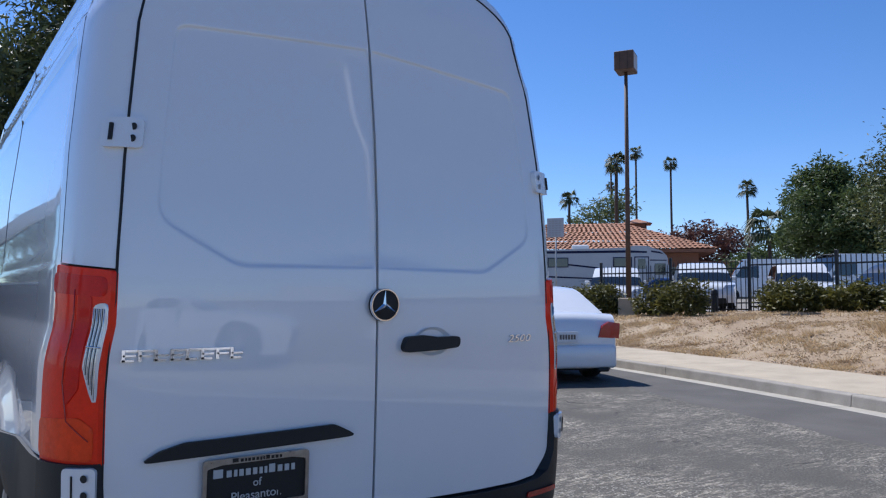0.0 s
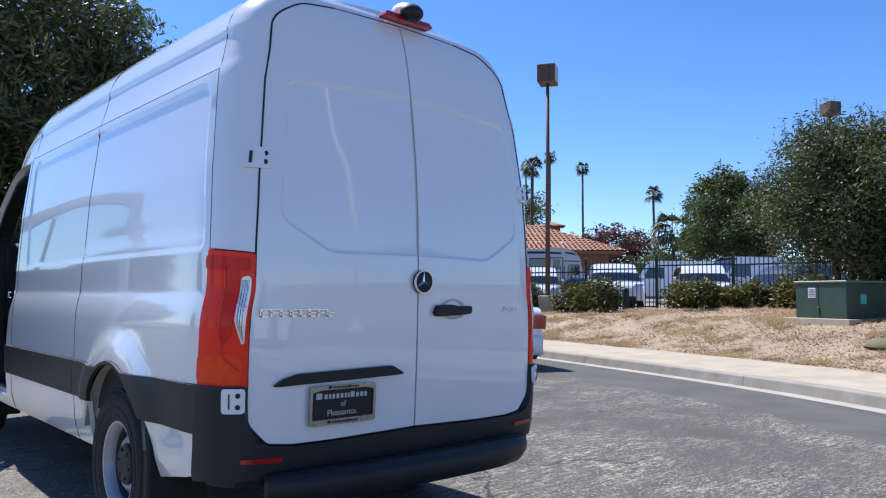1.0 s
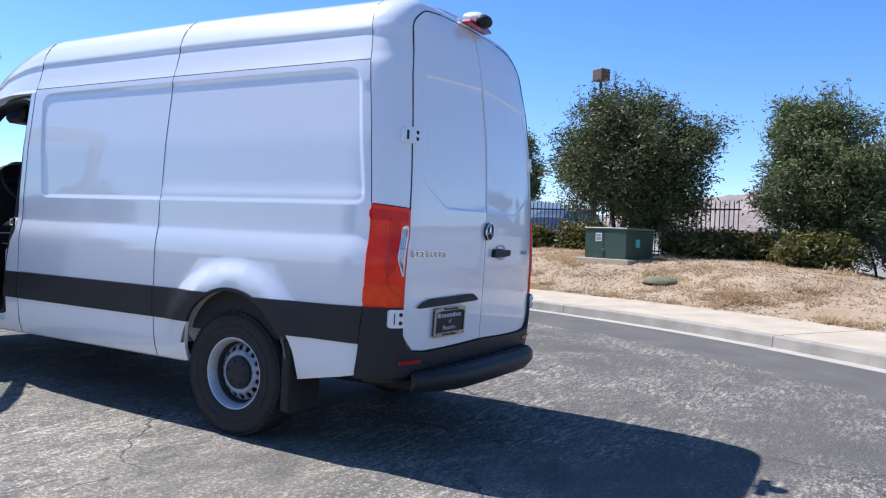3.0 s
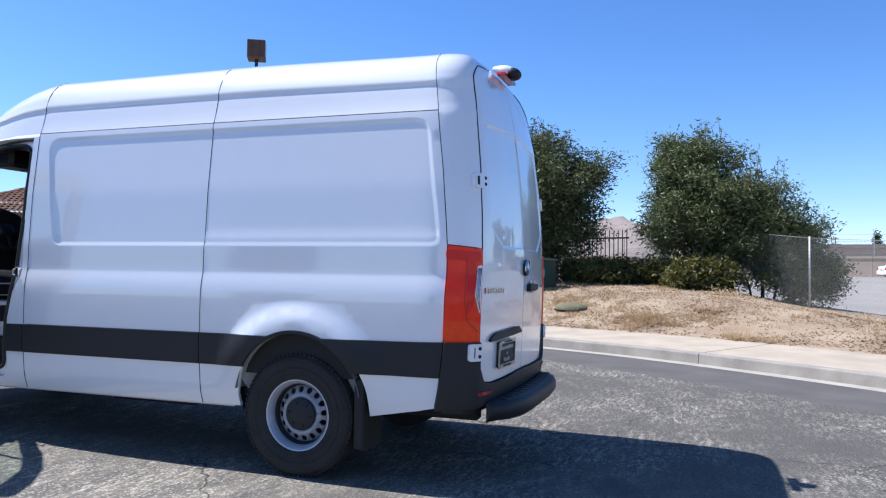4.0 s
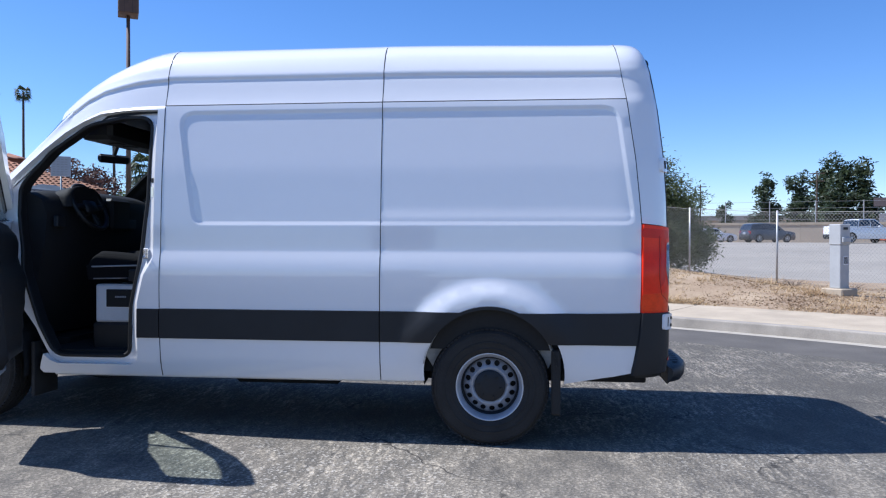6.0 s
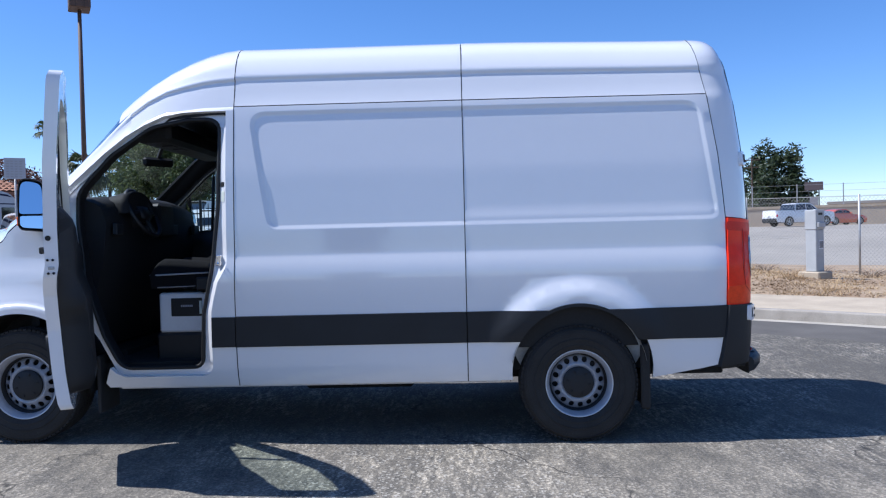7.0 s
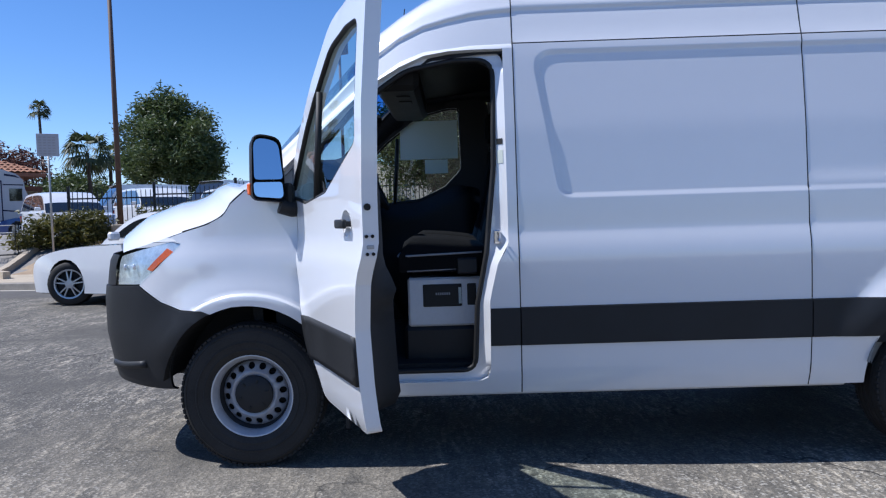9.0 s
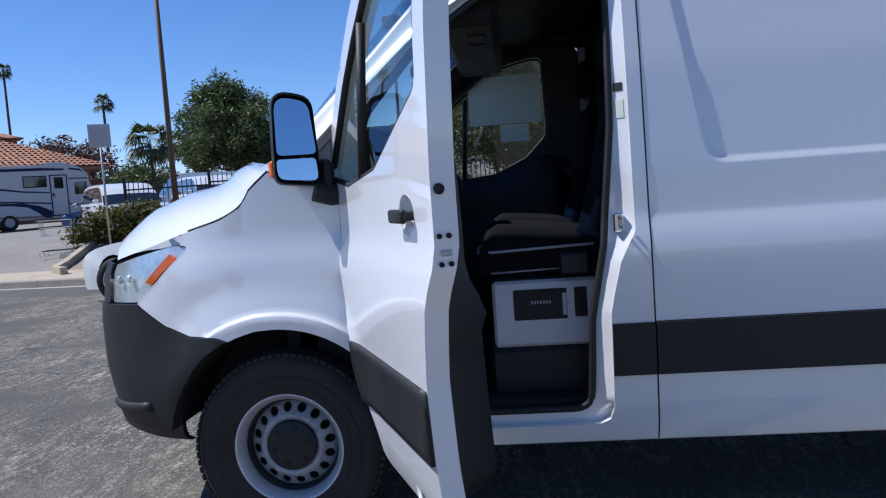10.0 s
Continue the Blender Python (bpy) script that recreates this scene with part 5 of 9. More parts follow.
# chassis under the floor
bm = bmesh.new()
box(bm, -0.88, 0.88, -1.10, 3.15, 0.46, 0.56)
box(bm, -0.56, 0.56, 3.15, 4.35, 0.48, 0.60)
box(bm, -0.60, -0.50, -1.05, 4.0, 0.36, 0.46, 0.01)
box(bm, 0.50, 0.60, -1.05, 4.0, 0.33, 0.46, 0.01)
box(bm, -0.5, 0.5, 1.1, 1.9, 0.28, 0.46, 0.03)
tube(bm, [(0.25, 3.4, 0.32), (0.25, 1.0, 0.30), (0.32, 0.2, 0.34), (0.32, -0.95, 0.32)], 0.035, 8)
tube(bm, [(-0.8, 0, 0.38), (0.8, 0, 0.38)], 0.045, 8)
tube(bm, [(-0.8, 3.665, 0.38), (0.8, 3.665, 0.38)], 0.045, 8)
bmesh.ops.create_uvsphere(bm, u_segments=12, v_segments=8, radius=0.15, matrix=pose(0, 0, 0.38))
part("chassis", bm, UNDER, van, "black underbody and axles")
part("sill_rail", bm_box(-0.90, -0.84, 0.50, 3.05, 0.385, 0.43, 0.01), PAINT, van)
part("sill_rail", bm_box(0.84, 0.90, 0.50, 3.05, 0.385, 0.43, 0.01), PAINT, van)

# rear lamps
for _s in (-1, 1):
    f = left_right(_s)
    lamp = skin("rear_lamp", rounded([(-0.966, 1.434, 0.008), (-0.957, 0.870, 0.008), (DE + 0.006, 0.862, 0.008), (DE + 0.006, 1.414, 0.010)]), _s, material=RED, h=0.03, out=0.012, label="tall red rear lamp with clear strip", hem=(0.03 * -_s, 0.01, 0))
    skin("clear_strip", rounded([(DE + 0.052, 1.315, 0.02), (DE + 0.056, 1.14, 0.03), (DE + 0.014, 1.01, 0.01), (DE + 0.012, 1.325, 0.02)]), _s, material=CLEARLENS, h=0.02, out=0.0145, parent=lamp, label="clear ribbed lens", hem=(0.004 * -_s, 0, 0))
    skin("upper_lens", rounded([(-0.955, 1.412, 0.02), (-0.955, 1.352, 0.02), (DE + 0.018, 1.338, 0.02), (DE + 0.018, 1.395, 0.02)]), _s, material=DEEPRED, h=0.03, out=0.0142, parent=lamp, hem=(0.004 * -_s, 0, 0))
    skin("inner_column", rounded([(DE + 0.105, 1.350, 0.01), (DE + 0.112, 1.02, 0.03), (DE + 0.066, 1.08, 0.03), (DE + 0.060, 1.340, 0.01)]), _s, material=DEEPRED, h=0.03, out=0.0142, parent=lamp, hem=(0.003 * -_s, 0, 0))
    skin("lower_lens", rounded([(-0.955, 0.99, 0.02), (-0.951, 0.885, 0.02), (DE + 0.02, 0.878, 0.02), (DE + 0.02, 0.97, 0.02), (DE + 0.06, 1.0, 0.03)]), _s, material=LOWRED, h=0.03, out=0.0142, parent=lamp, hem=(0.003 * -_s, 0, 0))
    for k in range(7):
        qq = DE + 0.018 + k * 0.0052
        bm = bmesh.new()
        tube(bm, [f(wrap(qq + 0.002 * math.sin(u * 3), 1.305 - (1.305 - (1.05 + 0.014 * k)) * u, 0.0155)) for u in np.linspace(0, 1, 6)], 0.0011, 5)
        part("lens_rib", bm, SEAL if k % 2 else CHROME, lamp, smooth=True)
    bm = bmesh.new()
    tube(bm, [f(wrap(DE + 0.012 + 0.042 * u, 1.195 + 0.004 * u, 0.016)) for u in np.linspace(0, 1, 4)], 0.003, 5)
    part("lens_bar", bm, CHROME, lamp, smooth=True)
    for pts in ([(DE + 0.118, 1.36), (DE + 0.120, 1.10), (DE + 0.100, 0.99), (DE + 0.03, 0.935)],):
        bm = bmesh.new()
        tube(bm, [f(wrap(*(np.array(p) + (np.array(q) - np.array(p)) * u), 0.0145)) for p, q in zip(pts, pts[1:]) for u in (0, 0.25, 0.5, 0.75)] + [f(wrap(*pts[-1], 0.0145))], 0.0018, 5)
        part("lens_line", bm, DARKRED, lamp, smooth=True)
    # hinges: upper and lower
    for z0, z1 in ((1.775, 1.865), (0.765, 0.865)):
        hq0, hq1 = (DE + 0.068, DE - 0.058) if z0 > 1 else (DE + 0.09, DE - 0.005)
        hg = skin("door_hinge", rounded([(hq0, z1, 0.015), (hq0, z0, 0.015), (hq1, z0, 0.015), (hq1, z1, 0.015)]), _s, h=0.02, out=0.016 if z0 > 1 else 0.034, hem=(0.01 * -_s, 0.02, 0), label="white painted door hinge")
        ho = 0.017 if z0 > 1 else 0.035
        for zz in (z0 + 0.027, z1 - 0.027):
            bm = bmesh.new()
            c = f(wrap(hq1 + 0.028, zz, ho))
            nn = (c - f(wrap(hq1 + 0.028, zz, ho - 0.02))).normalized()
            e1 = nn.cross(Vector((0, 0, 1))).normalized()
            bm.faces.new([bm.verts.new(c + nn * 0.0015 + e1 * 0.011 * math.cos(t) + Vector((0, 0, 0.011 * math.sin(t)))) for t in np.linspace(0, 2 * math.pi, 13)[:-1]])
            part("bolt_hole", bm, SEAL, hg)
        bm = bmesh.new()
        tube(bm, [f(wrap(hq0 - 0.032, z0 + 0.02, ho)), f(wrap(hq0 - 0.032, z1 - 0.02, ho))], 0.007 if z0 > 1 else 0.003, 6)
        part("hinge_pin", bm, SEAL, hg)
    # bumper corner
    skin("rear_bumper_corner", [(bumper_q(0.872) - 0.004, 0.872), (bumper_q(0.62) - 0.004, 0.62), (bumper_q(0.47) - 0.004, 0.47), (-1.0, 0.48), (-1.25, 0.49), (QR, 0.49), (QR, 0.622), (DE - 0.40, 0.609), (DE - 0.20, 0.609), (DE - 0.10, 0.62), (DE - 0.04, 0.645), (DE - 0.002, 0.72), (DE + 0.004, 0.872)],
         _s, material=TRIM, h=0.035, out=0.022, label="dark grey plastic rear bumper", hem=(0.04 * -_s, 0.03, 0))
    skin("reflector", rounded([(DE + 0.015, 0.580, 0.008), (DE + 0.015, 0.560, 0.008), (DE - 0.165, 0.552, 0.008), (DE - 0.165, 0.574, 0.008)]), _s, material=DARKRED, h=0.02, out=0.03, hem=(0, 0.006, 0), label="red bumper reflector")
# step under the doors
bm = bmesh.new()
sec = [(-1.16, 0.49), (-1.20, 0.513), (-1.25, 0.519), (-1.305, 0.517), (-1.332, 0.505), (-1.345, 0.485), (-1.343, 0.43), (-1.315, 0.392), (-1.22, 0.378), (-1.16, 0.39)]
xs = [0.93 * v for v in (-0.84, -0.82, -0.77, -0.68, -0.5, -0.3, 0, 0.3, 0.5, 0.68, 0.77, 0.82, 0.84)]
rows = []
for x in xs:
    e = abs(x) / 0.781
    pinch = 0.15 * e ** 5
    rows.append([bm.verts.new((x, min(-1.16, y + pinch), z + (0.012 * e ** 6 if z < 0.45 else -0.012 * e ** 8))) for y, z in sec])
for a, b in zip(rows, rows[1:]):
    for k in range(len(sec)):
        bm.faces.new((a[k], a[(k + 1) % len(sec)], b[(k + 1) % len(sec)], b[k]))
bm.faces.new(rows[0])
bm.faces.new(rows[-1][::-1])
step = part("rear_step", bm, TRIM, van, "dark plastic rear step", smooth=True)
soften(step, 40)
for k in range(14):
    part("tread_rib", bm_box(-0.66 + k * 0.097, -0.60 + k * 0.097, -1.295 + 0.06 * (abs(-0.65 + k * 0.1) / 0.7) ** 3, -1.215, 0.516, 0.5205, 0.0015), TRIM, step)

# fittings on the rear doors
def rear_at(x, z, out=0.0):
    """A place on the rear face."""
    w = float(np.interp(z, _tt, _wl))
    v = wrap(rear_q(abs(x) / w), z, out, True)
    return Vector((x, v.y, v.z))


def rear_sheet(name, outline, material, out, h=0.03, hem=0.012, label="", parent=None):
    bm = bmesh.new()
    sheet(bm, outline, lambda a, b: rear_at(a, b, out), h=h, hem=(0, hem, 0))
    return part(name, bm, material, parent or van, label, smooth=False)


rear_sheet("plate_grip", rounded([(-0.765, 0.862, 0.01), (-0.71, 0.893, 0.05), (-0.64, 0.912, 0.05), (-0.16, 0.925, 0.05), (-0.075, 0.882, 0.02), (-0.15, 0.879, 0.01)]), SEAL, 0.022, label="black grip above the number plate")
plate = rear_sheet("licence_plate", rounded([(-0.58, 0.690, 0.01), (-0.26, 0.693, 0.01), (-0.26, 0.848, 0.01), (-0.58, 0.845, 0.01)]), SEAL, 0.018, label="black dealer plate in a chrome frame")
fr_o = rounded([(-0.587, 0.683, 0.012), (-0.253, 0.686, 0.012), (-0.253, 0.856, 0.012), (-0.587, 0.853, 0.012)])
fr_i = rounded([(-0.575, 0.708, 0.008), (-0.265, 0.711, 0.008), (-0.265, 0.830, 0.008), (-0.31, 0.838, 0.008), (-0.53, 0.836, 0.008), (-0.575, 0.827, 0.008)])
bm = bmesh.new()
sheet(bm, fr_o, lambda a, b: rear_at(a, b, 0.026), h=0.03, holes=[fr_i], hem=(0, 0.008, 0))
part("plate_frame", bm, mat("worn_chrome", (0.34, 0.34, 0.35), 0.28, metal=1.0, vary=0.2, scale=30), plate, "chrome plate frame")


def text_mesh(body, size, material, name, parent, m, label="", extrude=0.001, shear=0.0):
    cu = bpy.data.curves.new("lettering", "FONT")
    cu.body, cu.size, cu.align_x, cu.align_y, cu.extrude, cu.shear = body, size, "CENTER", "CENTER", extrude, shear
    tmp = new("lettering", cu)
    bpy.context.view_layer.update()
    me = bpy.data.meshes.new_from_object(tmp.evaluated_get(bpy.context.evaluated_depsgraph_get()))
    bpy.data.objects.remove(tmp)
    bpy.data.curves.remove(cu)
    me.materials.clear()
    me.materials.append(material)
    me.transform(m)
    ob = new(name, me)
    ob.parent = parent
    if label:
        tagged(ob, label=label)
    return ob


PALE = mat("pale_print", (0.5, 0.5, 0.48), 0.6, vary=0.05)
text_mesh("of", 0.034, PALE, "lettering", plate, pose(-0.42, rear_at(-0.42, 0.772, 0.0205).y, 0.772, 90))
text_mesh("Pleasanton", 0.038, PALE, "lettering", plate, pose(-0.42, rear_at(-0.42, 0.735, 0.0205).y, 0.735, 90))
for zz, w0, w1, mm, oo in ((0.808, -0.555, -0.29, PALE, 0.0205), (0.846, -0.50, -0.34, SEAL, 0.0275), (0.697, -0.50, -0.34, SEAL, 0.0275)):
    bm = bmesh.new()
    x = w0
    for wd in (0.036, 0.018, 0.012, 0.016, 0.018, 0.016, 0.012, 0.010, 0.024, 0.018, 0.018, 0.014):
        sc = (w1 - w0) / 0.262
        hh = 0.011 if mm is PALE else 0.005
        c = rear_at(x, zz, oo)
        box(bm, c.x, c.x + wd * sc * 0.8, c.y - 0.001, c.y + 0.003, zz - hh, zz + hh * (1.3 if wd > 0.02 else 0.8))
        x += (wd + 0.004) * sc
    tagged(part("print_bar", bm, mm, plate), kind="stuff")
# round emblem
em_c = rear_at(0.018, 1.315, 0.006)
emblem = part("emblem", lathe(bmesh.new(), [(0.0, 0.088), (-0.014, 0.088), (-0.018, 0.082), (-0.018, 0.0001)], 40, "y"), SEAL, van, "round dark emblem with a silver ring", smooth=True)
soften(emblem)
emblem.matrix_basis = pose(em_c.x, em_c.y, em_c.z, 3) @ Matrix.Diagonal((0.64, 0.8, 0.64, 1))
bm = bmesh.new()
lathe(bm, [(-0.014, 0.090), (-0.024, 0.086), (-0.024, 0.080), (-0.016, 0.077)], 40, "y")
for k in range(3):
    a = 2 * math.pi * k / 3
    vs = [Vector((math.sin(a) * 0.08, -0.0195, math.cos(a) * 0.08)), Vector((math.sin(a + 1.047) * 0.014, -0.0195, math.cos(a + 1.047) * 0.014)),
          Vector((0, -0.027, 0)), Vector((math.sin(a - 1.047) * 0.014, -0.0195, math.cos(a - 1.047) * 0.014))]
    q = [bm.verts.new(v) for v in vs]
    bm.faces.new((q[0], q[1], q[2]))
    bm.faces.new((q[0], q[2], q[3]))
part("emblem_ring", bm, CHROME, emblem, "silver ring")
# handle
h_c = rear_at(0.22, 1.178, 0.0)
cup = part("handle_cup", lathe(bmesh.new(), [(-0.006, 0.075), (-0.004, 0.07), (0.012, 0.05), (0.016, 0.0001)], 28, "y"), PAINT, van, smooth=True)
cup.matrix_basis = pose(0.23, h_c.y - 0.004, 1.183) @ Matrix.Diagonal((1.05, 1, 0.68, 1))
bm = bmesh.new()
sheet(bm, rounded([(-0.125, -0.012, 0.018), (-0.115, -0.03, 0.02), (0.02, -0.026, 0.02), (0.115, -0.018, 0.02), (0.12, 0.022, 0.02), (0.03, 0.020, 0.02), (-0.03, 0.028, 0.02), (-0.11, 0.024, 0.02)]), lambda a, b: (a, 0, b), h=0.03, hem=(0, 0.03, 0))
hd = part("rear_door_handle", bm, SEAL, van, "black rear door handle")
hd.matrix_basis = pose(0.22, h_c.y - 0.032, 1.178)
# model lettering: plain chrome bars for the name, figures beside it
for k in range(8):
    x = -0.815 + k * 0.044
    c = rear_at(x + 0.02, 1.17, 0.004)
    bm = bmesh.new()
    for dz, hh in ((0.014, 0.0032), (0.0, 0.0028), (-0.014, 0.0032)):
        if (k * 3 + int(dz * 100)) % 5 == 2:
            continue
        box(bm, x + dz * 0.4, x + 0.036 + dz * 0.4, c.y - 0.004, c.y + 0.003, 1.17 + dz - hh, 1.17 + dz + hh)
    box(bm, x - 0.003, x + 0.006, c.y - 0.004, c.y + 0.003, 1.153, 1.187)
    tagged(part("name_bar", bm, CHROME, van, "chrome bars of a name badge"), kind="stuff")
t_c = rear_at(0.66, 1.18, 0.004)
text_mesh("2500", 0.050, CHROME, "lettering", van, pose(0.66, t_c.y, 1.18, 90, 0, 5) @ Matrix.Diagonal((1.25, 0.8, 1, 1)), "chrome figures", 0.003, 0.25)
# high brake lamp with a camera
hb = rear_at(0.14, 2.655, 0.0)
bm = bmesh.new()
sheet(bm, rounded([(-0.19, -0.004, 0.008), (0.19, -0.004, 0.008), (0.17, 0.026, 0.012), (-0.17, 0.026, 0.012)]), lambda a, b: (a * 0.82, -0.02 + b * 0.4, b), h=0.04, hem=(0, 0.06, 0))
bl = part("high_brake_lamp", bm, DARKRED, van, "red high brake lamp under the roof edge")
bl.matrix_basis = pose(0.02, -1.062, 2.632)
bm = bmesh.new()
vs = bmesh.ops.create_uvsphere(bm, u_segments=24, v_segments=14, radius=1)["verts"]
for v in vs:
    k = 1 - 0.35 * max(0, v.co.y)
    v.co = Vector((v.co.x * 0.085 * k, v.co.y * 0.105, v.co.z * 0.05 * k + 0.008 * v.co.y))
rc = part("reversing_camera", bm, WHITEP, van, "white reversing camera with a black face", smooth=True)
rc.matrix_basis = pose(0.02, -1.045, 2.692, 14) @ Matrix.Diagonal((0.72, 1, 0.9, 1))
bm = bmesh.new()
vs = bmesh.ops.create_uvsphere(bm, u_segments=24, v_segments=14, radius=1)["verts"]
for v in vs:
    v.co = Vector((v.co.x * 0.084, -0.052 + v.co.y * 0.062, v.co.z * 0.05 - 0.008))
part("camera_face", bm, SEAL, rc, "black camera face", smooth=True)

# ---- cab inside


def inside_part(name, bm, material, label="", sm=False):
    return part(name, bm, material, van, label, smooth=sm)


inside_part("cab_floor", bm_box(-0.86, 0.90, 2.12, 3.75, 0.50, 0.535), BLACK, "black cab floor mat")
inside_part("bulkhead", bm_box(-0.88, 0.88, 2.14, 2.20, 0.5, 2.22), BLACK, "dark bulkhead behind the seats")
inside_part("firewall", bm_box(-0.84, 0.84, 3.55, 3.62, 0.5, 1.40), BLACK)
bm = bmesh.new()
grid(bm, lambda u, v: (-0.80 + 1.60 * u, 2.18 + 0.80 * v, 2.19 + 0.05 * math.sin(math.pi * u) + (0.10 * (1 - v)) - 0.0), 10, 6)
inside_part("headliner", bm, BLACK, "dark headliner", True)
bm = bmesh.new()
box(bm, -0.70, 0.70, 2.74, 2.99, 2.055, 2.20, 0.03)
hl = inside_part("overhead_shelf", bm, BLACK, "dark overhead shelf with reading lamps")
part("reading_lamp", bm_box(-0.50, -0.40, 2.80, 2.88, 2.048, 2.058, 0.004), TRIM, hl)
part("reading_lamp", bm_box(-0.30, -0.20, 2.80, 2.88, 2.048, 2.058, 0.004), TRIM, hl)
# dashboard
dash_sec = [(3.60, 0.60), (3.34, 0.62), (3.24, 0.85), (3.15, 1.10), (3.11, 1.30), (3.09, 1.50), (3.13, 1.615), (3.22, 1.655), (3.40, 1.655), (3.62, 1.50), (3.66, 1.2)]
bm = bmesh.new()
rows = [[bm.verts.new((x, y + 0.05 * (abs(x) / 0.85) ** 2, z + (0.05 * float(smooth(z, 1.25, 1.45)) * (1 - (abs(x) / 0.85) ** 4)))) for y, z in dash_sec] for x in np.linspace(-0.84, 0.84, 15)]
for a, b in zip(rows, rows[1:]):
    for k in range(len(dash_sec) - 1):
        bm.faces.new((a[k], b[k], b[k + 1], a[k + 1]))
bm.faces.new(rows[0])
bm.faces.new(rows[-1][::-1])
dashboard = inside_part("dashboard", bm, DASH, "black dashboard", True)
soften(dashboard, 50)
bm = bmesh.new()
rows = []
for yy, zz, hw in ((3.06, 0.145, 0.19), (3.05, 0.16, 0.205), (3.12, 0.165, 0.21), (3.25, 0.13, 0.20), (3.34, 0.06, 0.16)):
    rows.append([bm.verts.new((-0.47 + hw * math.cos(a), yy + (0.03 if yy < 3.1 else 0) * math.sin(a), 1.57 + zz * math.sin(a) ** 0.6)) for a in np.linspace(0, math.pi, 17)])
for a, b in zip(rows, rows[1:]):
    for k in range(16):
        bm.faces.new((a[k], a[k + 1], b[k + 1], b[k]))
bm.faces.new(rows[0][::-1])
bm.faces.new(rows[-1])
part("instrument_hood", bm, DASH, dashboard, smooth=True)
for k in range(4):
    part("air_vent", bm_box(-0.80 + k * 0.5 - (0.03 if k else 0), -0.70 + k * 0.5, 3.085, 3.12, 1.42, 1.50, 0.006), TRIM, dashboard)
bm = bmesh.new()
box(bm, -0.12, 0.16, 3.06, 3.16, 1.40, 1.66, 0.02)
part("screen", bm, SEAL, dashboard, "dark centre screen")
# steering wheel
bm = bmesh.new()
vs = []
for i in range(40):
    a = 2 * math.pi * i / 40
    vs.append([bm.verts.new(((0.185 + 0.017 * math.cos(b)) * math.cos(a), (0.185 + 0.017 * math.cos(b)) * math.sin(a), 0.017 * math.sin(b))) for b in np.linspace(0, 2 * math.pi, 9)[:-1]])
for i in range(40):
    for k in range(8):
        bm.faces.new((vs[i][k], vs[(i + 1) % 40][k], vs[(i + 1) % 40][(k + 1) % 8], vs[i][(k + 1) % 8]))
for a in (0, 180, 270):
    box(bm, 0.04, 0.18, -0.02, 0.02, -0.01, 0.012, 0.004, m=Matrix.Rotation(radians(a), 4, "Z"))
box(bm, -0.075, 0.075, -0.06, 0.05, -0.02, 0.03, 0.02)
sw = inside_part("steering_wheel", bm, BLACK, "black steering wheel", True)
sw.matrix_basis = pose(-0.47, 3.045, 1.575, 62)
bm = bmesh.new()
tube(bm, [(-0.47, 3.055, 1.56), (-0.47, 3.30, 1.40)], 0.045, 10)
part("steering_column", bm, DASH, van)


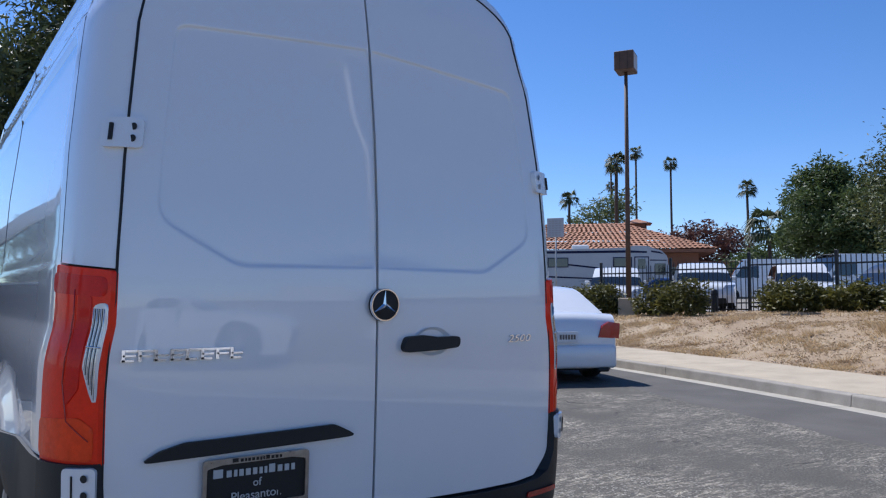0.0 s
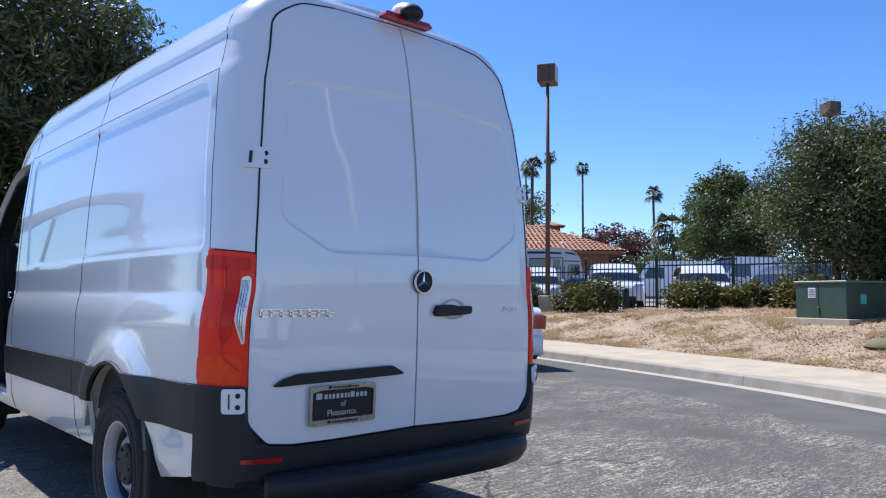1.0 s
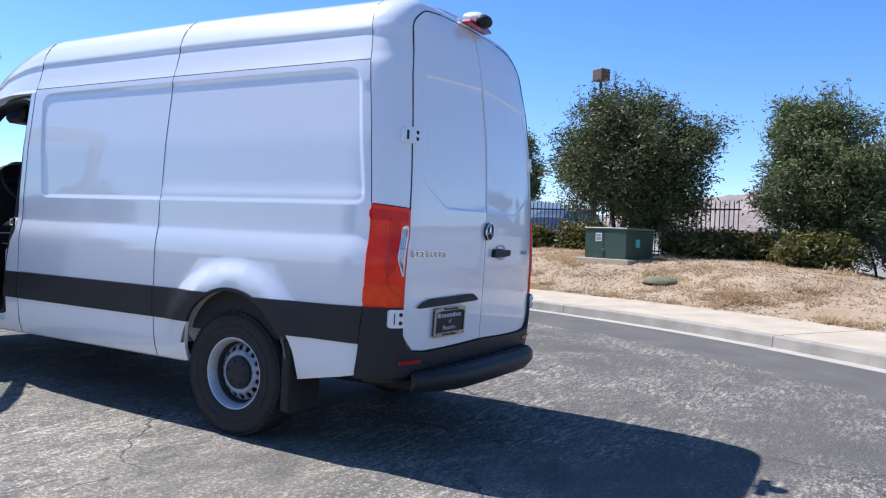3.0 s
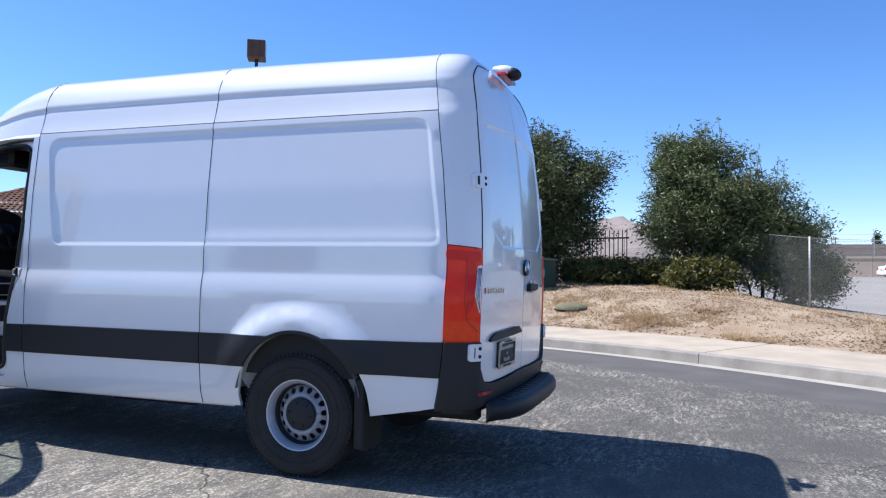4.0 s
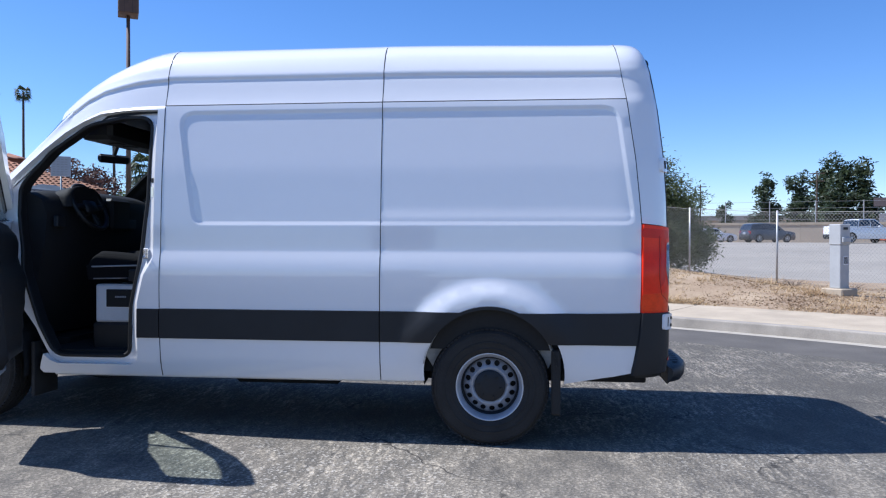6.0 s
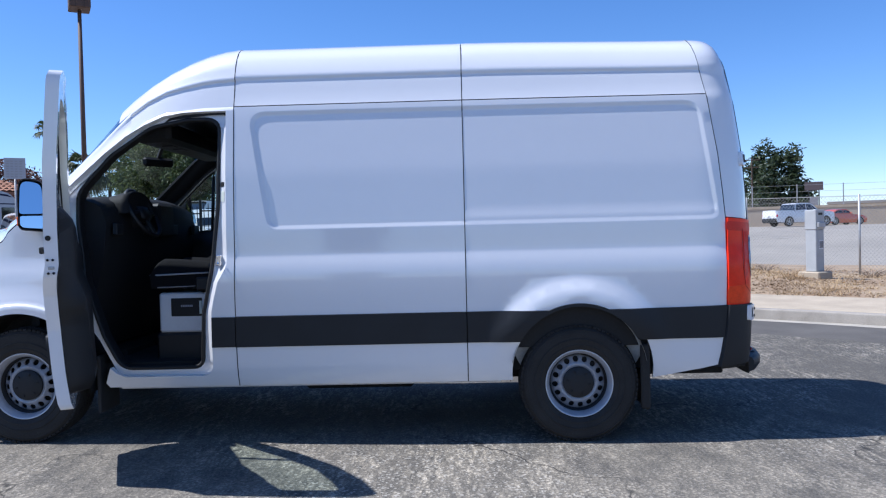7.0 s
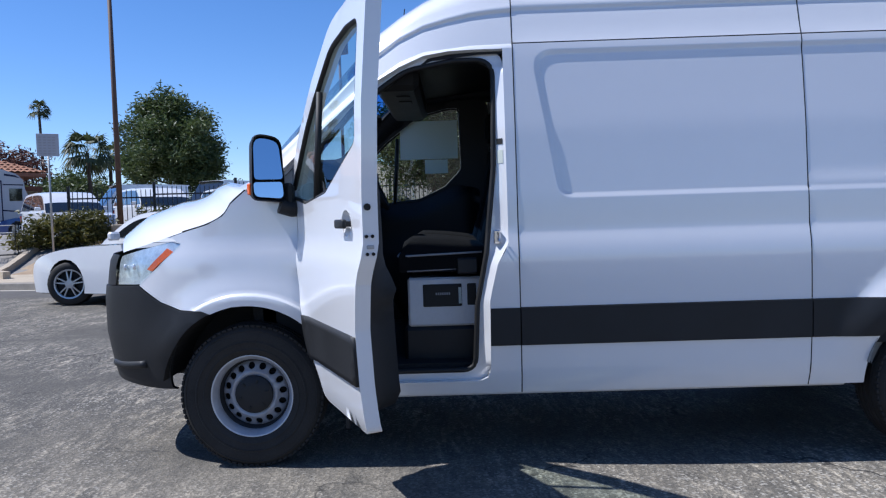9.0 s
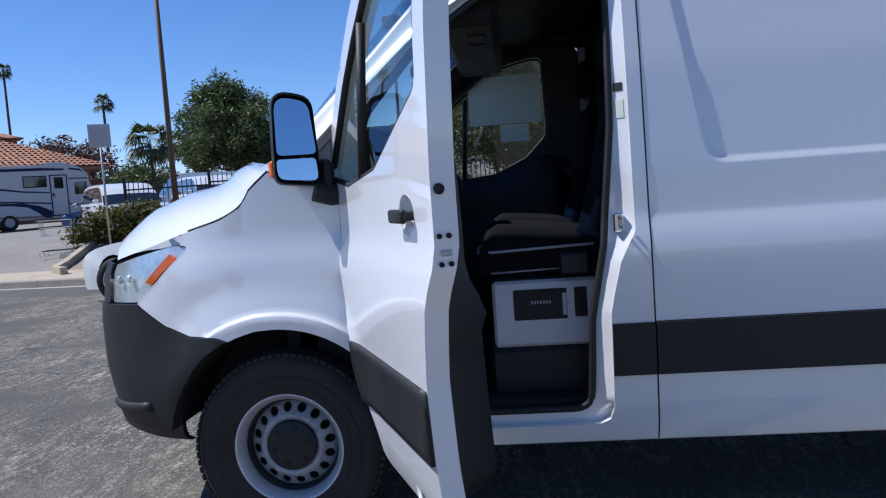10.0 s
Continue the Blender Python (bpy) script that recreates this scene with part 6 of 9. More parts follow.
def seat(x):
    s = inside_part("cab_seat", bm_box(x - 0.25, x + 0.25, 2.28, 2.86, 0.53, 0.74, 0.02), BLACK, "black cloth cab seat with grey piping")
    part("seat_box", bm_box(x - 0.245, x + 0.22, 2.40, 2.835, 0.74, 1.012, 0.012), WHITEP if x < 0 else BLACK, s, "white metal seat box")
    bm = bmesh.new()

    def cushion(u, v):
        yy = 2.38 + 0.465 * v
        zz = 1.235 + 0.025 * math.cos(6.28 * u) - 0.03 * (v > 0.96) - 0.05 * (1 - v) ** 2
        e = abs(2 * u - 1)
        return (x - 0.26 + 0.52 * u, yy, zz - 0.03 * e ** 6)
    grid(bm, cushion, 14, 10)
    ring = [e for e in bm.edges if e.is_boundary]
    r = bmesh.ops.extrude_edge_only(bm, edges=ring)
    nv = [v for v in r["geom"] if isinstance(v, bmesh.types.BMVert)]
    for v in nv:
        v.co.z = 1.135
        v.co.x += 0.03 * (1 if v.co.x > x else -1)
        v.co.y += 0.03 * (1 if v.co.y > 2.6 else -1)
    r = bmesh.ops.extrude_edge_only(bm, edges=[e for e in r["geom"] if isinstance(e, bmesh.types.BMEdge) and e.is_boundary])
    for v in [v for v in r["geom"] if isinstance(v, bmesh.types.BMVert)]:
        v.co.z = 1.045
        v.co.x = x + (v.co.x - x) * 0.93
    cu = part("cushion", bm, FABRIC, s, "black cloth cushion", smooth=True)
    soften(cu, 50)
    bm = bmesh.new()
    tube(bm, [(x - 0.292, 2.42, 1.15), (x - 0.294, 2.70, 1.142), (x - 0.29, 2.82, 1.138), (x - 0.27, 2.88, 1.137), (x, 2.89, 1.137), (x + 0.28, 2.875, 1.137)], 0.006, 6)
    tube(bm, [(x - 0.268, 2.44, 1.062), (x - 0.27, 2.83, 1.052), (x, 2.86, 1.052)], 0.005, 6)
    part("piping", bm, PIPING, s, "grey piping", smooth=True)
    bm = bmesh.new()
    back = []
    for k in range(11):
        v = k / 10
        yb = 2.40 - 0.13 * v - 0.02 * math.sin(math.pi * v)
        hw = 0.25 - 0.05 * v ** 3
        th = 0.13 - 0.05 * v
        back.append([bm.verts.new((x + hw * c * (1 if abs(c) < 1 else 1), yb + th * d, 1.14 + 0.66 * v)) for c, d in
                     ((-1, 0.1), (-0.92, 0.42), (-0.6, 0.36), (0, 0.28), (0.6, 0.36), (0.92, 0.42), (1, 0.1), (0.8, -0.5), (-0.8, -0.5))])
    for a, b in zip(back, back[1:]):
        for k in range(9):
            bm.faces.new((a[k], a[(k + 1) % 9], b[(k + 1) % 9], b[k]))
    bm.faces.new(back[-1])
    part("backrest", bm, FABRIC, s, "black cloth backrest", smooth=True)
    part("headrest", bm_box(x - 0.13, x + 0.13, 2.235, 2.33, 1.86, 2.05, 0.04, seg=3), FABRIC, s, smooth=True)
    bm = bmesh.new()
    tube(bm, [(x - 0.06, 2.28, 1.78), (x - 0.06, 2.28, 1.9)], 0.007, 6)
    tube(bm, [(x + 0.06, 2.28, 1.78), (x + 0.06, 2.28, 1.9)], 0.007, 6)
    tagged(part("headrest_post", bm, CHROME, s), kind="stuff")
    if x < 0:
        part("heater_vent", bm_box(x - 0.252, x - 0.243, 2.535, 2.75, 0.85, 0.975, 0.004), SEAL, s, "black panel set in the box")
        part("box_slot", bm_box(x - 0.252, x - 0.243, 2.455, 2.505, 0.855, 0.975, 0.004), SEAL, s, "black slot set in the box")
        part("box_label", bm_box(x - 0.2535, x - 0.25, 2.537, 2.553, 0.865, 0.955), PAPER, s)
        bm = bmesh.new()
        for k in range(7):
            box(bm, x - 0.2545, x - 0.251, 2.60 + k * 0.012, 2.608 + k * 0.012, 0.915, 0.928)
        part("print_bar", bm, PIPING, s)
        part("seat_control", bm_box(x - 0.30, x - 0.25, 2.44, 2.56, 1.03, 1.12, 0.01), BLACK, s)


seat(-0.50)
seat(0.48)
bm = bmesh.new()
box(bm, -0.13, 0.13, -0.02, 0.02, -0.035, 0.035, 0.018, m=pose(-0.03, 3.10, 1.985, 0, 0, -36))
tube(bm, [(-0.02, 3.11, 2.0), (-0.02, 3.06, 2.13)], 0.016, 6)
inside_part("rear_view_mirror", bm, SEAL, "black rear-view mirror")


# ---------------------------------------------------------------- plants
def leaves_mesh(name, centres, rs, size, long=1.0, droop=0.0, up=0.3):
    """One mesh of many small leaves at centres (n x 3)."""
    n = len(centres)
    ax = rs.normal(size=(n, 3))
    ax[:, 2] = ax[:, 2] * 0.6 - droop
    ax /= np.linalg.norm(ax, axis=1)[:, None]
    nb = rs.normal(size=(n, 3))
    nb[:, 2] += up
    wd = np.cross(ax, nb)
    wd /= np.linalg.norm(wd, axis=1)[:, None] + 1e-9
    sz = size * rs.uniform(0.6, 1.35, n)[:, None]
    L, W = ax * sz * long, wd * sz * 0.5
    v = np.empty((n, 4, 3))
    v[:, 0], v[:, 1], v[:, 2], v[:, 3] = centres - L * 0.5, centres + W * 0.5, centres + L * 0.5, centres - W * 0.5
    me = bpy.data.meshes.new(name)
    me.vertices.add(n * 4)
    me.vertices.foreach_set("co", v.ravel())
    me.loops.add(n * 4)
    me.loops.foreach_set("vertex_index", np.arange(n * 4))
    me.polygons.add(n)
    me.polygons.foreach_set("loop_start", np.arange(n) * 4)
    me.polygons.foreach_set("loop_total", np.full(n, 4))
    me.update(calc_edges=True)
    return me


def clumps(rs, blobs, count, per, spread, hollow=0.55, gap=0.9, bare=-0.34):
    """Leaf places gathered in clumps inside a set of ellipsoids (centre, radii)."""
    vol = np.array([b[1][0] * b[1][1] * b[1][2] for b in blobs]) ** 0.67
    out, tips = [], []
    for b, k in zip(blobs, (count * vol / vol.sum()).astype(int) + 1):
        d = rs.normal(size=(k, 3))
        d /= np.linalg.norm(d, axis=1)[:, None]
        r = rs.uniform(hollow ** 3, 1.0, k) ** (1 / 3)
        r *= 1 + 0.24 * np.array([noise.noise((x * 2.1 + b[0][0], y * 2.1, z * 2.1)) for x, y, z in d]) * 2
        c = np.array(b[0]) + d * r[:, None] * np.array(b[1])
        keep = np.array([noise.noise((x * gap, y * gap, z * gap)) + 0.5 * noise.noise((x * gap * 2.3, y * gap * 2.3, z * gap * 2.3)) > bare for x, y, z in c])
        c = c[keep] if keep.any() else c
        k = len(c)
        tips.append(c)
        out.append(np.repeat(c, per, 0) + rs.normal(size=(k * per, 3)) * spread * np.array([1, 1, 0.75]))
    return np.concatenate(out), np.concatenate(tips)


def tree(name, label, at, trunk_h, trunk_r, blobs, leaf, count, per, size, spread, seed, long=1.6, droop=0.2, stems=1, limbs=9, hollow=0.55, category="tree", group="", shoots=0, gap=0.9, bare=-0.34):
    rs = np.random.RandomState(seed)
    t = thing(name, label, category, at, group=group)
    pts, tips = clumps(rs, blobs, count, per, spread, hollow, gap, bare)
    bm = bmesh.new()
    top = Vector((float(np.mean([b[0][0] for b in blobs])), float(np.mean([b[0][1] for b in blobs])), max(b[0][2] for b in blobs)))
    for s in range(stems):
        a = 2 * math.pi * s / max(1, stems)
        foot = Vector((0.25 * math.cos(a), 0.25 * math.sin(a), 0)) if stems > 1 else Vector((0, 0, 0))
        fork = Vector((foot.x * 2.0 + rs.uniform(-0.1, 0.1) * trunk_h * 0.3, foot.y * 2.0 + rs.uniform(-0.1, 0.1) * trunk_h * 0.3, trunk_h))
        tube(bm, [foot - Vector((0, 0, 0.15)), foot.lerp(fork, 0.35) + Vector((rs.uniform(-0.05, 0.05), rs.uniform(-0.05, 0.05), 0)), fork, fork.lerp(top, 0.5), fork.lerp(top, 0.9)], trunk_r / stems ** 0.5, 9, trunk_r * 0.25)
        for k in range(limbs):
            e = Vector(tips[rs.randint(len(tips))])
            b0 = fork.lerp(top, rs.uniform(0, 0.6))
            m = b0.lerp(e, 0.5) + Vector((0, 0, rs.uniform(0.0, 0.15) * trunk_h))
            tube(bm, [b0, m, e], trunk_r * 0.34, 5, trunk_r * 0.06)
    part("trunk", bm, BARK, t, "brown trunk with spreading limbs", smooth=True)
    if shoots:
        sp = []
        bm = bmesh.new()
        for k in range(shoots):
            e = Vector(tips[rs.randint(len(tips))])
            if e.z < top.z - 0.2:
                continue
            d = Vector((rs.normal() * 0.35, rs.normal() * 0.35, 1)).normalized() * rs.uniform(0.4, 1.0)
            tube(bm, [e, e + d], 0.012, 4, 0.004)
            for j in range(22):
                q = e + d * rs.uniform(0.1, 1.0)
                sp.append((q.x + rs.normal() * 0.05, q.y + rs.normal() * 0.05, q.z))
        tagged(part("shoot_growth", bm, TWIG, t), kind="stuff")
        if sp:
            pts = np.concatenate([pts, np.array(sp)])
    me = leaves_mesh("crown", pts, rs, size, long, droop)
    me.materials.append(leaf)
    cr = new("crown", me)
    cr.parent = t
    return t


def shrub(at, w, d, h, leaf, count, seed, label, name="shrub", size=0.10, group="shrubs along the fence", rz=0.0):
    rs = np.random.RandomState(seed)
    t = thing(name, label, "shrub", at, rz, group=group)
    blobs = []
    n = max(2, int(w / 0.7))
    for i in range(n):
        x = (i + 0.5) / n * w - w / 2
        hh = h * rs.uniform(0.82, 1.05)
        blobs.append(((x, rs.uniform(-0.1, 0.1), hh * 0.5), (w / n * 0.75, d / 2, hh * 0.54)))
    pts, tips = clumps(rs, blobs, count // 8, 8, 0.10, 0.5)
    pts = pts[pts[:, 2] > 0.02]
    me = leaves_mesh("foliage", pts, rs, size, 1.5, 0.0, 0.8)
    me.materials.append(leaf)
    new("foliage", me).parent = t
    bm = bmesh.new()
    for k in range(7 * n):
        e = Vector(tips[rs.randint(len(tips))])
        tube(bm, [(e.x * 0.5, e.y * 0.3, -0.05), e * 0.9], 0.018, 4, 0.006)
    tagged(part("stem_growth", bm, BARK, t), kind="stuff")
    return t


def ground_z(x, y):
    return land(x, y) if beyond(x, y) > 0 else (0.17 if beyond(x, y) > -WALK_W else 0.0)


def on_land(x, y, dz=0.0):
    return (x, y, ground_z(x, y) + dz)


# broad oak behind the green cabinet
tree("oak_tree", "dense dark-green oak with upright shoots by the fence", on_land(16.6, 2.65), 1.1, 0.16,
     [((0, 0, 2.6), (2.0, 2.05, 1.55)), ((0.2, 0.9, 2.1), (1.5, 1.3, 1.1)), ((-0.2, -1.2, 2.6), (1.3, 1.2, 1.0)), ((0, 0.3, 3.7), (1.4, 1.5, 1.0)), ((0.1, -0.7, 1.3), (1.5, 1.4, 0.8)), ((0, -1.9, 3.3), (0.6, 0.7, 0.4))],
     OAK, 1150, 95, 0.072, 0.20, 3, stems=4, limbs=10, shoots=260, hollow=0.35, gap=1.5, bare=-0.22)
# full round tree and thin one at the chain-link fence
tree("evergreen_tree", "tall full green tree with long leaves by the chain-link fence", on_land(17.5, -2.15), 1.1, 0.14,
     [((0, 0, 2.75), (1.40, 1.45, 1.6)), ((0, 0.4, 3.5), (1.0, 0.95, 0.95)), ((-0.2, -0.65, 2.1), (1.3, 1.2, 1.2)), ((0, 0.55, 1.9), (1.3, 1.1, 1.1)), ((0.1, -1.1, 1.55), (1.0, 0.9, 1.1)), ((0, 0, 0.9), (1.1, 1.3, 0.8))],
     WILLOW, 2300, 38, 0.074, 0.16, 5, long=2.0, droop=0.35, stems=3, limbs=9, shoots=60, gap=1.3, bare=-0.16)
tree("thin_tree", "sparse grey-green tree with bare twigs growing through the fence", on_land(16.9, -3.75), 0.8, 0.07,
     [((0, 0.1, 1.6), (0.95, 1.3, 1.2)), ((0, -0.2, 2.4), (0.8, 0.95, 0.8)), ((0, -0.7, 0.8), (1.0, 1.15, 0.8)), ((0, 0.6, 2.7), (0.7, 0.8, 0.6)), ((0, -1.1, 1.9), (0.5, 0.5, 0.5)), ((0, -1.0, 0.6), (0.9, 1.1, 0.7))],
     WILLOW, 2700, 26, 0.062, 0.14, 8, long=1.8, droop=0.1, stems=4, limbs=14, hollow=0.2, shoots=230, gap=1.7, bare=-0.14)
# the big tree ahead of the van
tree("shade_tree", "large dark shade tree with drooping leaves", (4.3, 25.0, 0.0), 4.0, 0.30,
     [((0, 0, 8.0), (4.4, 4.2, 3.6)), ((2.4, -1.0, 7.2), (2.8, 2.6, 3.0)), ((-2.6, 0.0, 7.0), (2.9, 2.8, 3.2)), ((0.4, 0, 11.0), (3.3, 3.0, 2.4)), ((-2.4, -0.6, 4.6), (1.5, 1.6, 1.6)), ((3.6, -0.5, 5.0), (1.6, 1.6, 1.8)), ((1.0, -2.0, 5.2), (2.2, 1.6, 1.6)), ((0.8, -0.8, 3.3), (3.2, 2.4, 1.6)), ((-2.4, 0.2, 2.7), (2.4, 2.0, 1.5))],
     OAK, 3100, 24, 0.17, 0.32, 11, long=2.2, droop=0.6, limbs=26)
# unseen smaller copies, added to darken the horizon mirrored in the van's flank
_shade = [o for o in scene.objects if o.name == "shade_tree"][0]
for _x, _y, _r, _k in ((-6.5, 42.0, 130, 0.50), (-16.0, 44.0, 250, 0.55), (-28.0, 40.0, 20, 0.5), (-42.0, 26.0, 75, 0.55), (-47.0, 8.0, 200, 0.5)):
    copy_thing(_shade, pose(_x, _y, 0, 0, 0, _r) @ Matrix.Scale(_k, 4))
# the rounded trees farther off
tree("round_tree", "bright green rounded tree in the car park", (49.4, 23.0, 1.25), 2.2, 0.22,
     [((0, -0.3, 5.7), (3.2, 2.9, 3.0)), ((0.5, 0.5, 7.6), (2.0, 1.9, 1.9)), ((-0.6, -1.7, 5.6), (2.2, 2.0, 2.3)), ((0, 1.7, 4.5), (1.6, 1.4, 1.5)), ((0, -1.8, 4.0), (2.0, 1.8, 1.4))],
     BRIGHT, 620, 95, 0.21, 0.36, 13, limbs=14, hollow=0.35, gap=0.6, bare=-0.26)
tree("slim_tree", "slender pale green tree in the car park", (54.0, 27.5, 1.3), 3.0, 0.12,
     [((0, 0, 5.6), (1.2, 1.2, 1.6)), ((0.3, 0.8, 7.0), (0.9, 0.9, 0.9)), ((0, -0.5, 4.2), (1.0, 1.0, 0.8))], BRIGHT, 170, 16, 0.2, 0.25, 17, limbs=8, hollow=0.2)
tree("purple_tree", "broad purple-leaved tree beyond the roof", (82.0, 56.5, 1.3), 3.0, 0.3,
     [((0, 0, 6.6), (5.0, 5.0, 3.4)), ((2, -3, 5.6), (3.4, 3.4, 2.8)), ((-2, 3, 5.6), (3.4, 3.4, 2.8))], PURPLE, 600, 16, 0.38, 0.5, 19)
tree("grey_tree", "pale grey-green tree beyond the roof", (76.0, 68.0, 1.3), 6.0, 0.2,
     [((0, 0, 11.0), (3.2, 3.2, 2.8)), ((1.6, -1.8, 12.6), (2.4, 2.4, 2.2)), ((-2, 2.4, 9.5), (2.0, 2.0, 2.0))], WILLOW, 260, 14, 0.4, 0.5, 21, hollow=0.2)
for _k, (_x, _y, _h, _r) in enumerate(((66, 38, 4.6, 3.6), (70, 33.5, 3.8, 3.4), (74, 42, 5.0, 4.0), (62, 45, 3.4, 3.0), (84, 30, 4.4, 4.5))):
    tree("bushy_tree", "low bright-green bushy tree behind the car park", (_x, _y, 1.3), 1.0, 0.15,
         [((0, 0, _h * 0.55), (_r, _r, _h * 0.5)), ((0.5, 1, _h * 0.7), (_r * 0.6, _r * 0.6, _h * 0.4))], BRIGHT, 260, 14, 0.32, 0.4, 31 + _k, group="bushy trees behind the car park")

# clipped shrubs at the foot of the iron fence
for _k, (_x, _y, _w, _h) in enumerate(((16.9, 10.75, 2.2, 1.1), (18.2, 7.75, 1.3, 0.85), (18.5, 6.45, 1.5, 0.8), (18.4, 4.6, 1.4, 0.95),  (17.6, 0.95, 1.5, 0.8), (16.1, -0.6, 1.3, 0.75), (15.2, -2.2, 1.5, 0.8), (15.6, 0.35, 1.2, 0.72))):
    shrub(on_land(_x, _y, -0.05), _w, 1.0, _h, HEDGE, 5200, 50 + _k, "dark green clipped shrub at the foot of the fence", rz=90 + (25 if _y < 0 else -8))
shrub(on_land(16.3, 13.75, -0.05), 2.3, 1.2, 0.98, HEDGE, 9000, 70, "dark green clipped hedge at the end of the planting bed", "hedge", group="", rz=118)


# bare brush by the freeway fence
for _k, (_x, _y) in enumerate(((9.8, -7.6), (10.6, -7.0), (9.0, -8.5), (11.6, -6.2))):
    rs = np.random.RandomState(90 + _k)
    t = thing("bare_brush", "leafless grey brush on the dry verge", "shrub", on_land(_x, _y), group="bare brush by the fence")
    bm = bmesh.new()
    for i in range(34):
        a, r = rs.uniform(0, 6.28), rs.uniform(0.1, 0.40)
        h = rs.uniform(0.05, 0.20)
        tube(bm, [(0.05 * math.cos(a), 0.05 * math.sin(a), -0.03), (r * 0.5 * math.cos(a), r * 0.5 * math.sin(a), h * 0.6), (r * math.cos(a + 0.3), r * math.sin(a + 0.3), h)], 0.005, 4, 0.002)
    tagged(part("brushwood", bm, TWIG, t), kind="stuff")


def palm(x, y, h, seed, lean=0.3, size=1.0):
    rs = np.random.RandomState(seed)
    t = thing("palm_tree", "tall slim fan palm with a small crown", "palm tree", (x, y, min(1.3, ground_z(x, y))), group="tall palms beyond the roofs")
    bm = bmesh.new()
    top = Vector((lean * rs.uniform(-1, 1), lean * rs.uniform(-1, 1), h))
    tube(bm, [(0, 0, -0.2), top * 0.3 + Vector((0.1, 0, 0)), top * 0.7, top], 0.21 * min(1, size), 9, 0.15 * min(1, size))
    part("trunk", bm, BARK, t, "thin grey-brown palm trunk", smooth=True)
    fr = bmesh.new()
    for k in range(34):
        a, el = rs.uniform(0, 6.28), rs.uniform(-0.9, 1.1)
        d = Vector((math.cos(a) * math.cos(el), math.sin(a) * math.cos(el), math.sin(el)))
        side = d.cross(Vector((0, 0, 1))).normalized()
        ln = rs.uniform(0.95, 1.3) * size
        c = top + d * ln * 0.55
        base = fr.verts.new(top)
        for j in range(9):
            b = (j - 4) / 4 * 1.15
            e = c + (d * math.cos(b) + side * math.sin(b)) * ln * 0.62 + Vector((0, 0, -0.35 * ln * abs(math.sin(b)) - 0.2 * ln * math.cos(el)))
            m1 = c + (d * math.cos(b + 0.16) + side * math.sin(b + 0.16)) * ln * 0.3
            m2 = c + (d * math.cos(b - 0.16) + side * math.sin(b - 0.16)) * ln * 0.3
            vs = [fr.verts.new(q) for q in (c, m1, e, m2)]
            fr.faces.new(vs)
        q = [fr.verts.new(v) for v in (top + side * 0.03, c + side * 0.03, c - side * 0.03, top - side * 0.03)]
        fr.faces.new(q)
        fr.verts.remove(base)
    me = bpy.data.meshes.new("fronds")
    fr.to_mesh(me)
    fr.free()
    me.materials.append(PALMLEAF)
    new("fronds", me).parent = t
    return t


def by_az(eye, az, d):
    return eye[0] + d * math.sin(radians(az)), eye[1] + d * math.cos(radians(az))


E0 = (-1.32, -3.44)
for _k, (_az, _d, _el, _sz) in enumerate(((49.8, 118, 10.9, 1.0), (52.3, 122, 9.95, 1.0), (48.1, 128, 10.2, 1.0), (48.0, 140, 8.4, 1.0), (57.6, 104, 7.9, 1.15), (44.8, 92, 7.6, 1.1))):
    _x, _y = by_az(E0, _az, _d)
    palm(_x, _y, _d * math.tan(radians(_el)) - 0.3, 120 + _k, size=_sz)
_x, _y = by_az((-4.37, 2.73), 64.2, 75)
palm(_x, _y, 6.6, 131, size=1.9)
_x, _y = by_az((-4.37, 2.73), 65.4, 80)
palm(_x, _y, 6.6, 132, size=1.7)
_x, _y = by_az((-3.95, -3.77), 28.0, 70)
palm(_x, _y, 13.6, 133, size=1.0)
_x, _y = by_az((-5.69, -0.85), 52.0, 75)
palm(_x, _y, 13.0, 134)

# conifers past the freeway
for _k, (_az, _d, _el) in enumerate(((104.2, 150, 2.7), (106.9, 150, 4.5), (109.0, 140, 4.6), (110.6, 135, 5.2), (111.6, 130, 5.6), (113.0, 130, 5.2), (101.0, 160, 2.8), (97.6, 170, 2.0), (96.9, 175, 1.7))):
    rs = np.random.RandomState(150 + _k)
    _x, _y = by_az((-5.69, -0.85), _az, _d)
    h = _d * math.tan(radians(_el)) * 1.02
    bl = [((rs.normal() * 0.05 * h, rs.normal() * 0.05 * h, h * z), (h * r, h * r * rs.uniform(0.8, 1.2), h * 0.13)) for z, r in ((0.20, 0.17), (0.32, 0.175), (0.45, 0.16), (0.58, 0.135), (0.72, 0.105), (0.85, 0.07), (0.95, 0.035))]
    tree("conifer", "dark conifer past the freeway", (_x, _y, 1.3), h * 0.2, h * 0.022, bl, FIR, 340, 14, 0.045 * h, 0.035 * h, 150 + _k, long=1.4, limbs=10, hollow=0.3, group="dark conifers past the freeway")

# dry grass, tufts and stones on the verge
def along_kerb(f):
    """Point and normal of the kerb line at any place between its knots."""
    i = int(f)
    return KLINE[i].lerp(KLINE[i + 1], f - i), KNORM[i].lerp(KNORM[i + 1], f - i)


